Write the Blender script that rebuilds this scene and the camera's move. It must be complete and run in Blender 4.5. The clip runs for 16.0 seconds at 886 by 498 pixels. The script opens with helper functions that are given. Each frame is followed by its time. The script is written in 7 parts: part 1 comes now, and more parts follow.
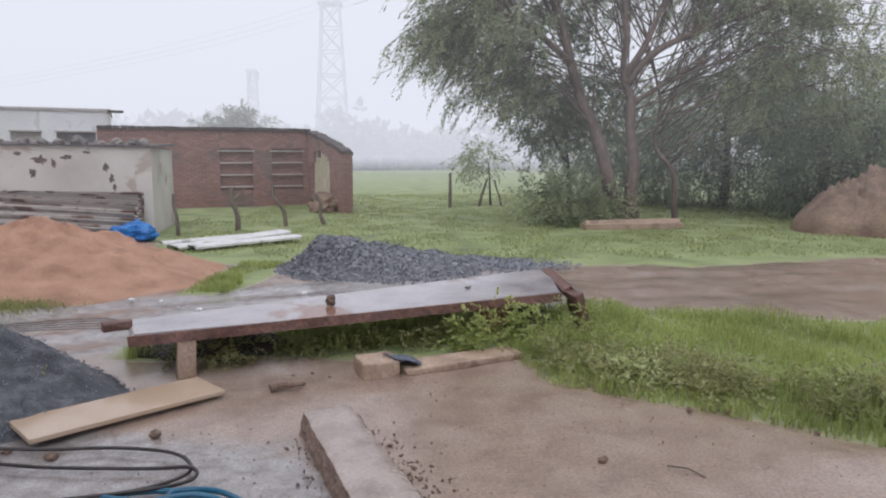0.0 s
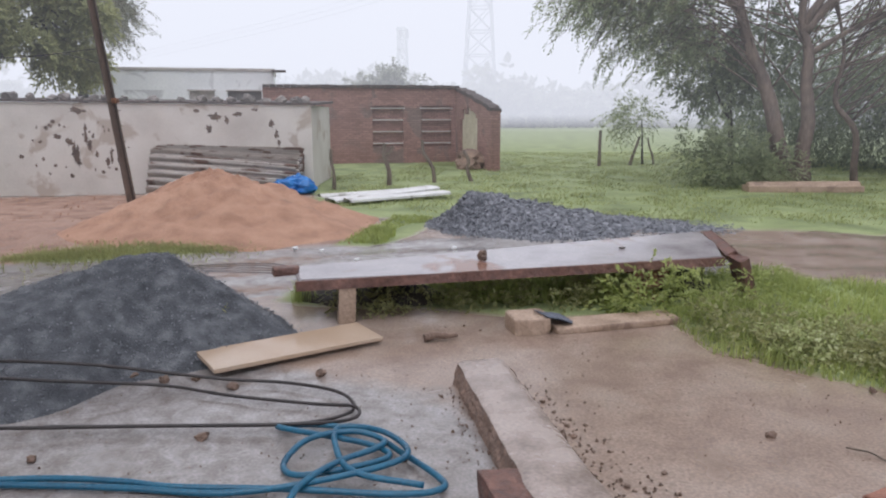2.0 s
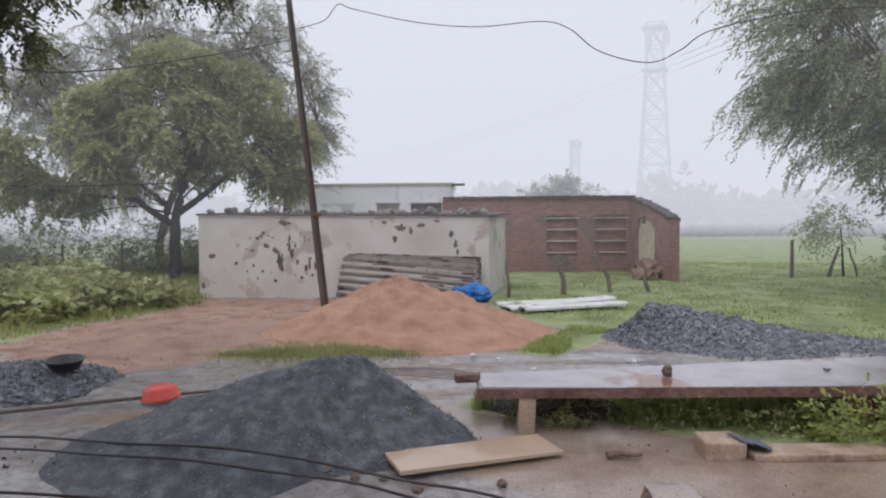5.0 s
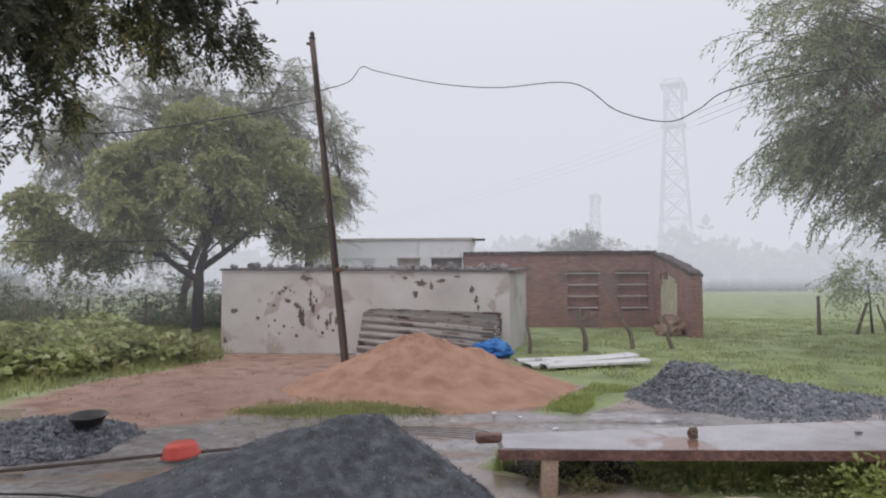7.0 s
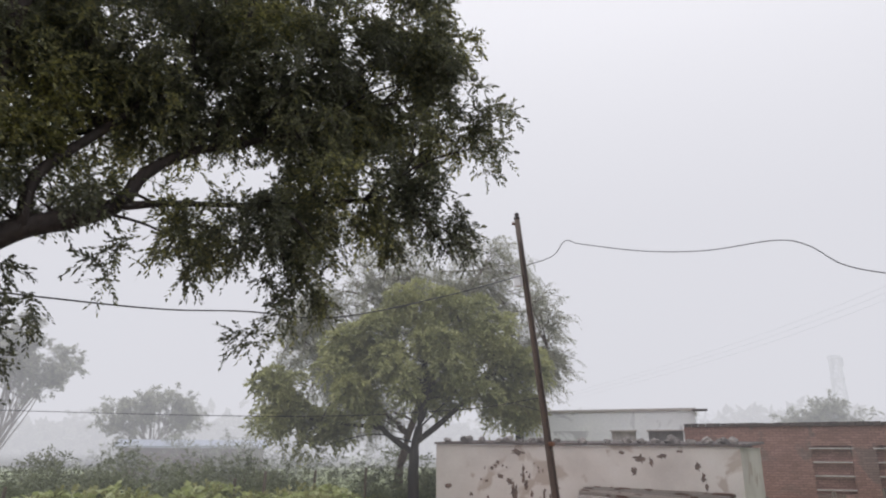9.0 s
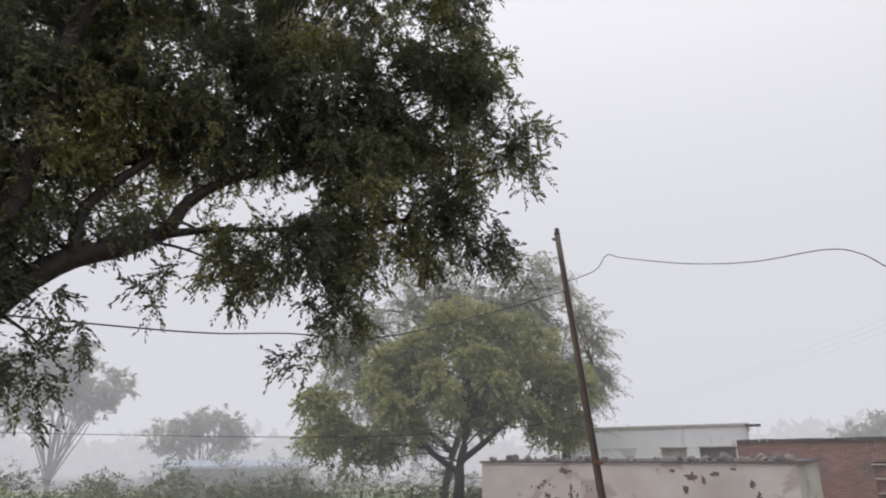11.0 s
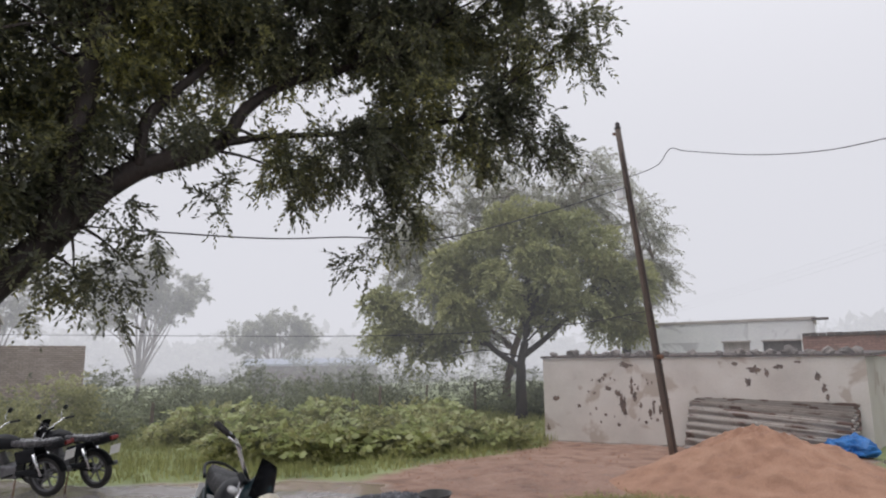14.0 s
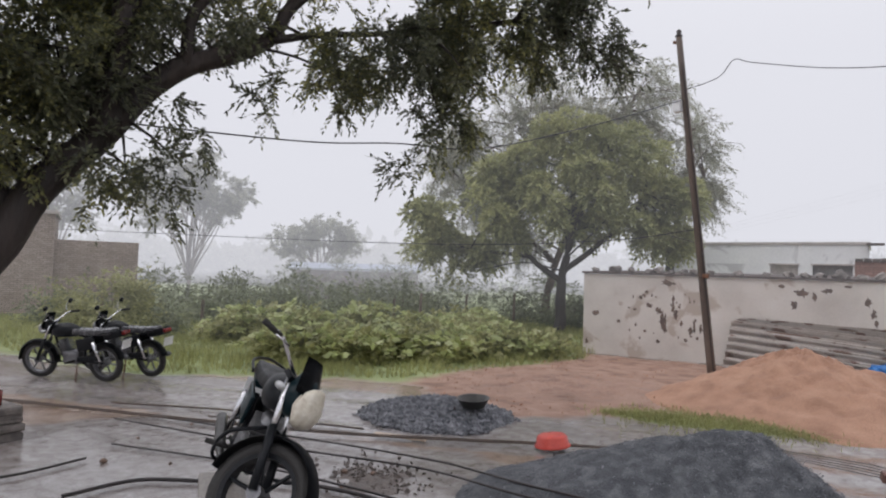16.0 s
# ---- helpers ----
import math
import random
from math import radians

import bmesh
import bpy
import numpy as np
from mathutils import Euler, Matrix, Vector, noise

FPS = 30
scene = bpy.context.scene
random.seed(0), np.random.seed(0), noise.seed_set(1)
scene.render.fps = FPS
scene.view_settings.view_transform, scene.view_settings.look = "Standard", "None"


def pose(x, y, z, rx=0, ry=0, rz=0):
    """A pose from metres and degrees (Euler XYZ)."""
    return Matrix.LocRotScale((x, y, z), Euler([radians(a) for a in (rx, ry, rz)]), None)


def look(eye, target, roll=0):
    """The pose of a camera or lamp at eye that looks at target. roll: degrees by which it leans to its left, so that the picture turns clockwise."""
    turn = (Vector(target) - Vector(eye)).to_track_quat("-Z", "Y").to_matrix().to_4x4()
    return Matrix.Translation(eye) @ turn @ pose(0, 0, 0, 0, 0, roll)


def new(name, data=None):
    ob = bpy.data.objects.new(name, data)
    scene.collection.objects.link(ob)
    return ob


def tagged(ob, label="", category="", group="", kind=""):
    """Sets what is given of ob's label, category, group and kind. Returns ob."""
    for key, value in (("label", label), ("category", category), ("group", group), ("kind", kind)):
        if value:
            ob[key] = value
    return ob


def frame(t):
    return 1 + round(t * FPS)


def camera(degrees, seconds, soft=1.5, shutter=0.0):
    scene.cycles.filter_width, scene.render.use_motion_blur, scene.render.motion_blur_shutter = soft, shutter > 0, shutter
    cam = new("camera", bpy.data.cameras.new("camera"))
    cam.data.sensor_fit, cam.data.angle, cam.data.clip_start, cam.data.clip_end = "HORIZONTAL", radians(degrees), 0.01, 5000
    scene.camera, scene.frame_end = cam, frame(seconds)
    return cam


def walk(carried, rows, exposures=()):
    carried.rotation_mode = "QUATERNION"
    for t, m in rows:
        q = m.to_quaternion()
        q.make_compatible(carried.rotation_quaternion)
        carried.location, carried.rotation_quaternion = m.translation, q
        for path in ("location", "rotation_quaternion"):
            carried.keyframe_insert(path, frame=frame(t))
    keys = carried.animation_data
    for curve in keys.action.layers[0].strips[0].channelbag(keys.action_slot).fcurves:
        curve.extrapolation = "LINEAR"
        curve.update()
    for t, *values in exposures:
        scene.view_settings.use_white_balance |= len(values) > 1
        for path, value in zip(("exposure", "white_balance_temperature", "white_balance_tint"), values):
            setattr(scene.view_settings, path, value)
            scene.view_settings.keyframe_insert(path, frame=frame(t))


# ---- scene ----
cam = camera(65.4, 16.0, soft=2.1)
PATH = [
    (0, (0.001, 0.215, 1.764), (0.136, 2.193, 1.502), -0.0),
    (0.5, (-0.026, 0.244, 1.738), (0.017, 2.208, 1.358), 1.6),
    (1, (-0.062, 0.259, 1.728), (-0.112, 2.2, 1.248), 1.1),
    (1.5, (-0.086, 0.246, 1.733), (-0.265, 2.195, 1.323), -0.6),
    (2, (-0.1, 0.236, 1.74), (-0.372, 2.181, 1.36), -0.1),
    (2.5, (-0.129, 0.19, 1.747), (-0.585, 2.1, 1.367), -0.0),
    (3, (-0.158, 0.145, 1.756), (-0.773, 2.016, 1.407), 0.3),
    (3.5, (-0.18, 0.132, 1.767), (-0.881, 1.989, 1.519), -0.5),
    (4, (-0.176, 0.122, 1.766), (-0.905, 1.975, 1.579), -0.5),
    (6.5, (-0.157, 0.036, 1.813), (-0.923, 1.883, 1.874), -0.3),
    (7, (-0.157, 0.036, 1.822), (-0.958, 1.866, 1.909), -0.3),
    (7.5, (-0.167, -0.016, 1.85), (-1.125, 1.726, 2.068), -0.8),
    (8, (-0.124, -0.129, 1.823), (-1.27, 1.465, 2.207), 0.1),
    (8.5, (-0.083, -0.14, 1.82), (-1.3, 1.366, 2.32), 0.5),
    (9, (-0.089, -0.162, 1.821), (-1.338, 1.292, 2.39), 0.1),
    (11.5, (-0.093, -0.147, 1.858), (-1.44, 1.199, 2.469), -0.6),
    (12, (-0.064, -0.16, 1.845), (-1.443, 1.169, 2.422), -1.0),
    (12.5, (-0.076, -0.151, 1.851), (-1.501, 1.159, 2.353), -0.3),
    (13, (-0.073, -0.156, 1.848), (-1.539, 1.136, 2.275), -0.7),
    (13.5, (-0.098, -0.147, 1.847), (-1.575, 1.142, 2.239), -0.9),
    (14, (-0.11, -0.138, 1.844), (-1.601, 1.151, 2.185), -0.8),
    (14.5, (-0.143, -0.127, 1.84), (-1.671, 1.136, 2.107), -0.1),
    (15, (-0.171, -0.119, 1.837), (-1.717, 1.138, 2.008), 0.2),
    (15.5, (-0.202, -0.11, 1.831), (-1.773, 1.122, 1.946), 1.1),
    (16, (-0.201, -0.112, 1.831), (-1.789, 1.101, 1.915), 1.6),
]
walk(cam, [(t, look(eye, target, roll)) for t, eye, target, roll in PATH],
     exposures=((0.0, 0.1, 6200, 13), (1.5, 0.22, 6200, 13), (2.5, 0.16, 6200, 13), (4.0, 0.06, 6200, 13), (6.5, -0.1, 6250, 13), (9.0, -0.1, 6500, 13), (12.0, -0.12, 6500, 13), (16.0, -0.02, 6450, 13)))

# ---- light ----
SUN_EL, SUN_AZ = radians(58), radians(200)
world = bpy.data.worlds.new("overcast_sky")
scene.world = world
world.use_nodes = True
wn, wl = world.node_tree.nodes, world.node_tree.links
wn.clear()
w_out = wn.new("ShaderNodeOutputWorld")
w_bg = wn.new("ShaderNodeBackground")
w_sky = wn.new("ShaderNodeTexSky")
w_sky.sky_type, w_sky.sun_disc, w_sky.sun_elevation, w_sky.sun_rotation = "NISHITA", False, SUN_EL, SUN_AZ
w_dim = wn.new("ShaderNodeVectorMath")
w_dim.operation = "SCALE"
w_dim.inputs["Scale"].default_value = 0.08
w_geo = wn.new("ShaderNodeTexCoord")
w_sep = wn.new("ShaderNodeSeparateXYZ")
w_ramp = wn.new("ShaderNodeValToRGB")
w_ramp.color_ramp.elements[0].position, w_ramp.color_ramp.elements[0].color = 0.0, (0.74, 0.755, 0.80, 1)
w_ramp.color_ramp.elements[1].position, w_ramp.color_ramp.elements[1].color = 0.55, (1.14, 1.15, 1.19, 1)
w_mix = wn.new("ShaderNodeMixRGB")
w_mix.inputs["Fac"].default_value = 0.92
w_noise = wn.new("ShaderNodeTexNoise")
w_noise.inputs["Scale"].default_value = 1.6
w_noise.inputs["Detail"].default_value = 4
w_cl = wn.new("ShaderNodeMixRGB")
w_cl.blend_type, w_cl.inputs["Fac"].default_value = "OVERLAY", 0.12
wl.new(w_geo.outputs["Generated"], w_sep.inputs[0])
wl.new(w_geo.outputs["Generated"], w_noise.inputs["Vector"])
wl.new(w_sep.outputs["Z"], w_ramp.inputs["Fac"])
wl.new(w_sky.outputs[0], w_dim.inputs[0])
wl.new(w_dim.outputs[0], w_mix.inputs["Color1"])
wl.new(w_ramp.outputs[0], w_cl.inputs["Color1"])
wl.new(w_noise.outputs["Fac"], w_cl.inputs["Color2"])
wl.new(w_cl.outputs[0], w_mix.inputs["Color2"])
wl.new(w_mix.outputs[0], w_bg.inputs["Color"])
w_bg.inputs["Strength"].default_value = 1.0
wl.new(w_bg.outputs[0], w_out.inputs["Surface"])
sun_data = bpy.data.lights.new("sun", "SUN")
sun_data.energy, sun_data.angle, sun_data.color = 0.7, radians(40), (1.0, 0.98, 0.95)
sun = new("sun", sun_data)
sun.matrix_world = look((0, 0, 40), (40 * math.sin(SUN_AZ) * -0.6, 40 * math.cos(SUN_AZ) * -0.6, 0))

# ---- materials ----
def mat(name, stops, scale=3.0, rough=(0.6, 0.9), bump=0.3, bscale=40.0, metal=0.0, stain=None, stain_scale=1.2, stain_at=0.55,
        stretch=(1, 1, 1), detail=6, spec=0.5, vary=0.0, wet=0.0, wet_scale=0.8, speckle=0.45):
    """Two-scale surface: colour stops over noise, a fine grain, an optional stain colour, optional wet patches."""
    m = bpy.data.materials.new(name)
    m.use_nodes = True
    n, l = m.node_tree.nodes, m.node_tree.links
    b = n["Principled BSDF"]
    co = n.new("ShaderNodeTexCoord")
    mp = n.new("ShaderNodeMapping")
    mp.inputs["Scale"].default_value = stretch
    info = n.new("ShaderNodeObjectInfo")
    off = n.new("ShaderNodeVectorMath")
    off.operation = "SCALE"
    off.inputs[0].default_value = (37.0, 17.0, 9.0)
    l.new(info.outputs["Random"], off.inputs["Scale"])
    l.new(off.outputs[0], mp.inputs["Location"])
    l.new(co.outputs["Object"], mp.inputs["Vector"])
    big = n.new("ShaderNodeTexNoise")
    big.inputs["Scale"].default_value, big.inputs["Detail"].default_value = scale, detail
    fine = n.new("ShaderNodeTexNoise")
    fine.inputs["Scale"].default_value, fine.inputs["Detail"].default_value = bscale, 5
    for t in (big, fine):
        l.new(mp.outputs[0], t.inputs["Vector"])
    ramp = n.new("ShaderNodeValToRGB")
    els = ramp.color_ramp.elements
    while len(els) < len(stops):
        els.new(0.5)
    for i, c in enumerate(stops):
        els[i].position, els[i].color = 0.3 + 0.4 * i / max(1, len(stops) - 1), (*c, 1)
    l.new(big.outputs["Fac"], ramp.inputs["Fac"])
    grain = n.new("ShaderNodeMixRGB")
    grain.blend_type, grain.inputs["Fac"].default_value = "OVERLAY", speckle
    l.new(ramp.outputs[0], grain.inputs["Color1"])
    l.new(fine.outputs["Fac"], grain.inputs["Color2"])
    last = grain.outputs[0]
    if stain:
        sn = n.new("ShaderNodeTexNoise")
        sn.inputs["Scale"].default_value, sn.inputs["Detail"].default_value = stain_scale, 8
        sn.inputs["Distortion"].default_value = 0.6
        l.new(mp.outputs[0], sn.inputs["Vector"])
        sr = n.new("ShaderNodeMapRange")
        sr.inputs["From Min"].default_value, sr.inputs["From Max"].default_value = stain_at, stain_at + 0.05
        l.new(sn.outputs["Fac"], sr.inputs["Value"])
        sm = n.new("ShaderNodeMixRGB")
        l.new(sr.outputs[0], sm.inputs["Fac"])
        l.new(last, sm.inputs["Color1"])
        sm.inputs["Color2"].default_value = (*stain, 1)
        last = sm.outputs[0]
    if vary:
        hsv = n.new("ShaderNodeHueSaturation")
        vr = n.new("ShaderNodeMapRange")
        vr.inputs["To Min"].default_value, vr.inputs["To Max"].default_value = 1 - vary, 1 + vary
        l.new(info.outputs["Random"], vr.inputs["Value"])
        l.new(vr.outputs[0], hsv.inputs["Value"])
        l.new(last, hsv.inputs["Color"])
        last = hsv.outputs[0]
    l.new(last, b.inputs["Base Color"])
    rr = n.new("ShaderNodeMapRange")
    rr.inputs["From Min"].default_value, rr.inputs["From Max"].default_value = 0.3, 0.7
    rr.inputs["To Min"].default_value, rr.inputs["To Max"].default_value = rough
    l.new(big.outputs["Fac"], rr.inputs["Value"])
    rough_out = rr.outputs[0]
    if wet:
        wt = n.new("ShaderNodeTexNoise")
        wt.inputs["Scale"].default_value, wt.inputs["Detail"].default_value = wet_scale, 5
        l.new(mp.outputs[0], wt.inputs["Vector"])
        wr = n.new("ShaderNodeMapRange")
        wr.inputs["From Min"].default_value, wr.inputs["From Max"].default_value = 0.42, 0.58
        wr.inputs["To Min"].default_value, wr.inputs["To Max"].default_value = 1.0, 1.0 - wet
        l.new(wt.outputs["Fac"], wr.inputs["Value"])
        ml = n.new("ShaderNodeMath")
        ml.operation = "MULTIPLY"
        l.new(rough_out, ml.inputs[0])
        l.new(wr.outputs[0], ml.inputs[1])
        rough_out = ml.outputs[0]
    l.new(rough_out, b.inputs["Roughness"])
    b.inputs["Metallic"].default_value = metal
    b.inputs["Specular IOR Level"].default_value = spec
    if bump:
        bp = n.new("ShaderNodeBump")
        bp.inputs["Strength"].default_value, bp.inputs["Distance"].default_value = bump, 0.02
        l.new(fine.outputs["Fac"], bp.inputs["Height"])
        l.new(bp.outputs[0], b.inputs["Normal"])
    return m


def leaf_mat(name, dark, mid, light, through_light=0.48):
    """Foliage: colour by leaf, glossy, with light passing through."""
    m = bpy.data.materials.new(name)
    m.use_nodes = True
    n, l = m.node_tree.nodes, m.node_tree.links
    b = n["Principled BSDF"]
    geo = n.new("ShaderNodeNewGeometry")
    ramp = n.new("ShaderNodeValToRGB")
    els = ramp.color_ramp.elements
    els.new(0.5)
    for e, p, c in zip(els, (0.0, 0.55, 1.0), (dark, mid, light)):
        e.position, e.color = p, (*c, 1)
    co = n.new("ShaderNodeTexCoord")
    nz = n.new("ShaderNodeTexNoise")
    nz.inputs["Scale"].default_value, nz.inputs["Detail"].default_value = 0.8, 3
    l.new(co.outputs["Object"], nz.inputs["Vector"])
    av = n.new("ShaderNodeMath")
    av.operation = "MULTIPLY_ADD"
    av.inputs[1].default_value = 0.5
    l.new(geo.outputs["Random Per Island"], av.inputs[0])
    ha = n.new("ShaderNodeMapRange")
    ha.inputs["From Min"].default_value, ha.inputs["From Max"].default_value = 0.35, 0.7
    ha.inputs["To Max"].default_value = 0.5
    l.new(nz.outputs["Fac"], ha.inputs["Value"])
    l.new(ha.outputs[0], av.inputs[2])
    l.new(av.outputs[0], ramp.inputs["Fac"])
    l.new(ramp.outputs[0], b.inputs["Base Color"])
    b.inputs["Roughness"].default_value = 0.36
    tr = n.new("ShaderNodeBsdfTranslucent")
    l.new(ramp.outputs[0], tr.inputs["Color"])
    mx = n.new("ShaderNodeMixShader")
    mx.inputs[0].default_value = through_light
    l.new(b.outputs[0], mx.inputs[1])
    l.new(tr.outputs[0], mx.inputs[2])
    l.new(mx.outputs[0], n["Material Output"].inputs["Surface"])
    return m


def ground_mat():
    """One sheet: concrete court, mud, road, red soil and turf, blended by zones."""
    m = bpy.data.materials.new("ground_surface")
    m.use_nodes = True
    n, l = m.node_tree.nodes, m.node_tree.links
    b = n["Principled BSDF"]
    co = n.new("ShaderNodeTexCoord")

    def noise_tex(scale, detail=6, dist=0.0):
        t = n.new("ShaderNodeTexNoise")
        t.inputs["Scale"].default_value, t.inputs["Detail"].default_value, t.inputs["Distortion"].default_value = scale, detail, dist
        l.new(co.outputs["Object"], t.inputs["Vector"])
        return t.outputs["Fac"]

    def ramp(fac, *stops):
        r = n.new("ShaderNodeValToRGB")
        els = r.color_ramp.elements
        while len(els) < len(stops):
            els.new(0.5)
        for i, c in enumerate(stops):
            els[i].position, els[i].color = 0.32 + 0.36 * i / (len(stops) - 1), (*c, 1)
        l.new(fac, r.inputs["Fac"])
        return r.outputs[0]

    def mixed(fac, a, c):
        x = n.new("ShaderNodeMixRGB")
        l.new(fac, x.inputs["Fac"])
        l.new(a, x.inputs["Color1"])
        l.new(c, x.inputs["Color2"])
        return x.outputs[0]

    zone_a = n.new("ShaderNodeVertexColor")
    zone_a.layer_name = "zones"
    sep = n.new("ShaderNodeSeparateColor")
    l.new(zone_a.outputs["Color"], sep.inputs[0])
    broad, mid, fine = noise_tex(0.55, 7, 0.4), noise_tex(1.1, 9, 0.3), noise_tex(60, 8)

    def ragged(out):
        a = n.new("ShaderNodeMath")
        a.operation = "ADD"
        l.new(out, a.inputs[0])
        c = n.new("ShaderNodeMath")
        c.operation = "MULTIPLY_ADD"
        c.inputs[1].default_value, c.inputs[2].default_value = 0.9, -0.45
        l.new(mid, c.inputs[0])
        l.new(c.outputs[0], a.inputs[1])
        r = n.new("ShaderNodeMapRange")
        r.inputs["From Min"].default_value, r.inputs["From Max"].default_value = 0.36, 0.64
        l.new(a.outputs[0], r.inputs["Value"])
        return r.outputs[0]

    patchy = noise_tex(7.0, 14, 0.5)
    concrete = ramp(patchy, (0.175, 0.15, 0.138), (0.245, 0.22, 0.21), (0.305, 0.285, 0.28))
    patchy2 = noise_tex(2.6, 12, 0.4)
    mud = ramp(patchy2, (0.225, 0.16, 0.125), (0.28, 0.205, 0.163), (0.315, 0.245, 0.20))
    red = ramp(patchy2, (0.20, 0.118, 0.085), (0.305, 0.185, 0.138), (0.37, 0.25, 0.195))
    turf = ramp(mid, (0.15, 0.18, 0.08), (0.23, 0.275, 0.12), (0.30, 0.34, 0.165))
    court = mixed(ragged(sep.outputs["Blue"]), mud, concrete)
    soil = mixed(ragged(sep.outputs["Green"]), court, red)
    base = mixed(ragged(sep.outputs["Red"]), soil, turf)
    grain = n.new("ShaderNodeMixRGB")
    grain.blend_type, grain.inputs["Fac"].default_value = "OVERLAY", 0.55
    l.new(base, grain.inputs["Color1"])
    l.new(fine, grain.inputs["Color2"])
    l.new(grain.outputs[0], b.inputs["Base Color"])
    wet = n.new("ShaderNodeMapRange")
    wet.inputs["From Min"].default_value, wet.inputs["From Max"].default_value = 0.36, 0.58
    wet.inputs["To Min"].default_value, wet.inputs["To Max"].default_value = 0.32, 0.06
    l.new(broad, wet.inputs["Value"])
    dry = n.new("ShaderNodeMix")
    l.new(ragged(sep.outputs["Red"]), dry.inputs[0])
    l.new(wet.outputs[0], dry.inputs[2])
    dry.inputs[3].default_value = 0.85
    dry2 = n.new("ShaderNodeMix")
    l.new(ragged(sep.outputs["Green"]), dry2.inputs[0])
    l.new(dry.outputs[0], dry2.inputs[2])
    dry2.inputs[3].default_value = 0.8
    l.new(dry2.outputs[0], b.inputs["Roughness"])
    bp = n.new("ShaderNodeBump")
    bp.inputs["Strength"].default_value, bp.inputs["Distance"].default_value = 0.14, 0.010
    l.new(fine, bp.inputs["Height"])
    bp2 = n.new("ShaderNodeBump")
    bp2.inputs["Strength"].default_value, bp2.inputs["Distance"].default_value = 0.14, 0.03
    l.new(patchy, bp2.inputs["Height"])
    l.new(bp.outputs[0], bp2.inputs["Normal"])
    l.new(bp2.outputs[0], b.inputs["Normal"])
    return m


def brick_mat(name, c1, c2, mortar, scale=1.0, soot=None):
    m = mat(name, (c1, c2), 1.5, (0.75, 0.95), 0.3, 25, stain=soot, stain_scale=0.7, stain_at=0.56)
    n, l = m.node_tree.nodes, m.node_tree.links
    b = n["Principled BSDF"]
    src = b.inputs["Base Color"].links[0].from_socket
    br = n.new("ShaderNodeTexBrick")
    br.inputs["Scale"].default_value = scale
    br.inputs["Brick Width"].default_value, br.inputs["Row Height"].default_value = 0.24, 0.08
    br.inputs["Mortar Size"].default_value = 0.008
    br.inputs["Color1"].default_value, br.inputs["Color2"].default_value = (1, 1, 1, 1), (0.72, 0.70, 0.68, 1)
    br.inputs["Mortar"].default_value = (*mortar, 1)
    co = n.new("ShaderNodeTexCoord")
    sp = n.new("ShaderNodeSeparateXYZ")
    cm = n.new("ShaderNodeCombineXYZ")
    ad = n.new("ShaderNodeMath")
    l.new(co.outputs["Object"], sp.inputs[0])
    l.new(sp.outputs["X"], ad.inputs[0])
    l.new(sp.outputs["Y"], ad.inputs[1])
    l.new(ad.outputs[0], cm.inputs["X"])
    l.new(sp.outputs["Z"], cm.inputs["Y"])
    l.new(cm.outputs[0], br.inputs["Vector"])
    mu = n.new("ShaderNodeMixRGB")
    mu.blend_type, mu.inputs["Fac"].default_value = "MULTIPLY", 0.9
    l.new(src, mu.inputs["Color1"])
    l.new(br.outputs["Color"], mu.inputs["Color2"])
    l.new(mu.outputs[0], b.inputs["Base Color"])
    return m


M_GROUND = ground_mat()
M_SLAB = mat("wet_stone_slab", ((0.25, 0.22, 0.23), (0.33, 0.30, 0.31), (0.38, 0.35, 0.35)), 2.2, (0.05, 0.2), 0.04, 60, stain=(0.22, 0.12, 0.09), stain_scale=0.8, stain_at=0.58)
M_SLAB_EDGE = mat("broken_slab_edge", ((0.09, 0.045, 0.037), (0.21, 0.11, 0.085)), 14, (0.4, 0.7), 0.9, 30)
M_BRICK = mat("worn_brick", ((0.20, 0.085, 0.06), (0.34, 0.165, 0.115)), 8, (0.5, 0.85), 0.7, 50, vary=0.2)
M_BOARD = mat("sandstone_plank", ((0.37, 0.25, 0.16), (0.50, 0.40, 0.315)), 1.0, (0.04, 0.2), 0.02, 260)
M_BEAM = mat("cast_concrete_wet", ((0.22, 0.17, 0.145), (0.33, 0.265, 0.235), (0.39, 0.325, 0.295)), 5, (0.10, 0.4), 0.25, 45, detail=10)
M_BEAM_SIDE = mat("crumbling_mortar_side", ((0.13, 0.085, 0.065), (0.24, 0.16, 0.125)), 14, (0.6, 0.9), 1.0, 40)
M_SANDSTONE = mat("rough_sandstone", ((0.27, 0.185, 0.13), (0.41, 0.30, 0.225)), 5, (0.4, 0.75), 0.6, 35, stain=(0.22, 0.15, 0.11), stain_scale=3, stain_at=0.58)
M_GREY_SAND = mat("dark_stone_dust", ((0.030, 0.033, 0.040), (0.072, 0.077, 0.088), (0.165, 0.17, 0.182)), 7.5, (0.5, 0.8), 1.0, 70, detail=15)
M_RED_SAND = mat("orange_river_sand", ((0.29, 0.155, 0.10), (0.40, 0.225, 0.15), (0.46, 0.275, 0.19)), 3, (0.75, 0.95), 0.6, 60)
M_GRAVEL = mat("blue_grey_gravel", ((0.06, 0.064, 0.076), (0.15, 0.155, 0.175), (0.33, 0.33, 0.355)), 12, (0.35, 0.7), 0.5, 60)
M_CLOD = mat("earth_clod", ((0.12, 0.075, 0.055), (0.24, 0.16, 0.12)), 12, (0.5, 0.9), 0.8, 60, vary=0.25)
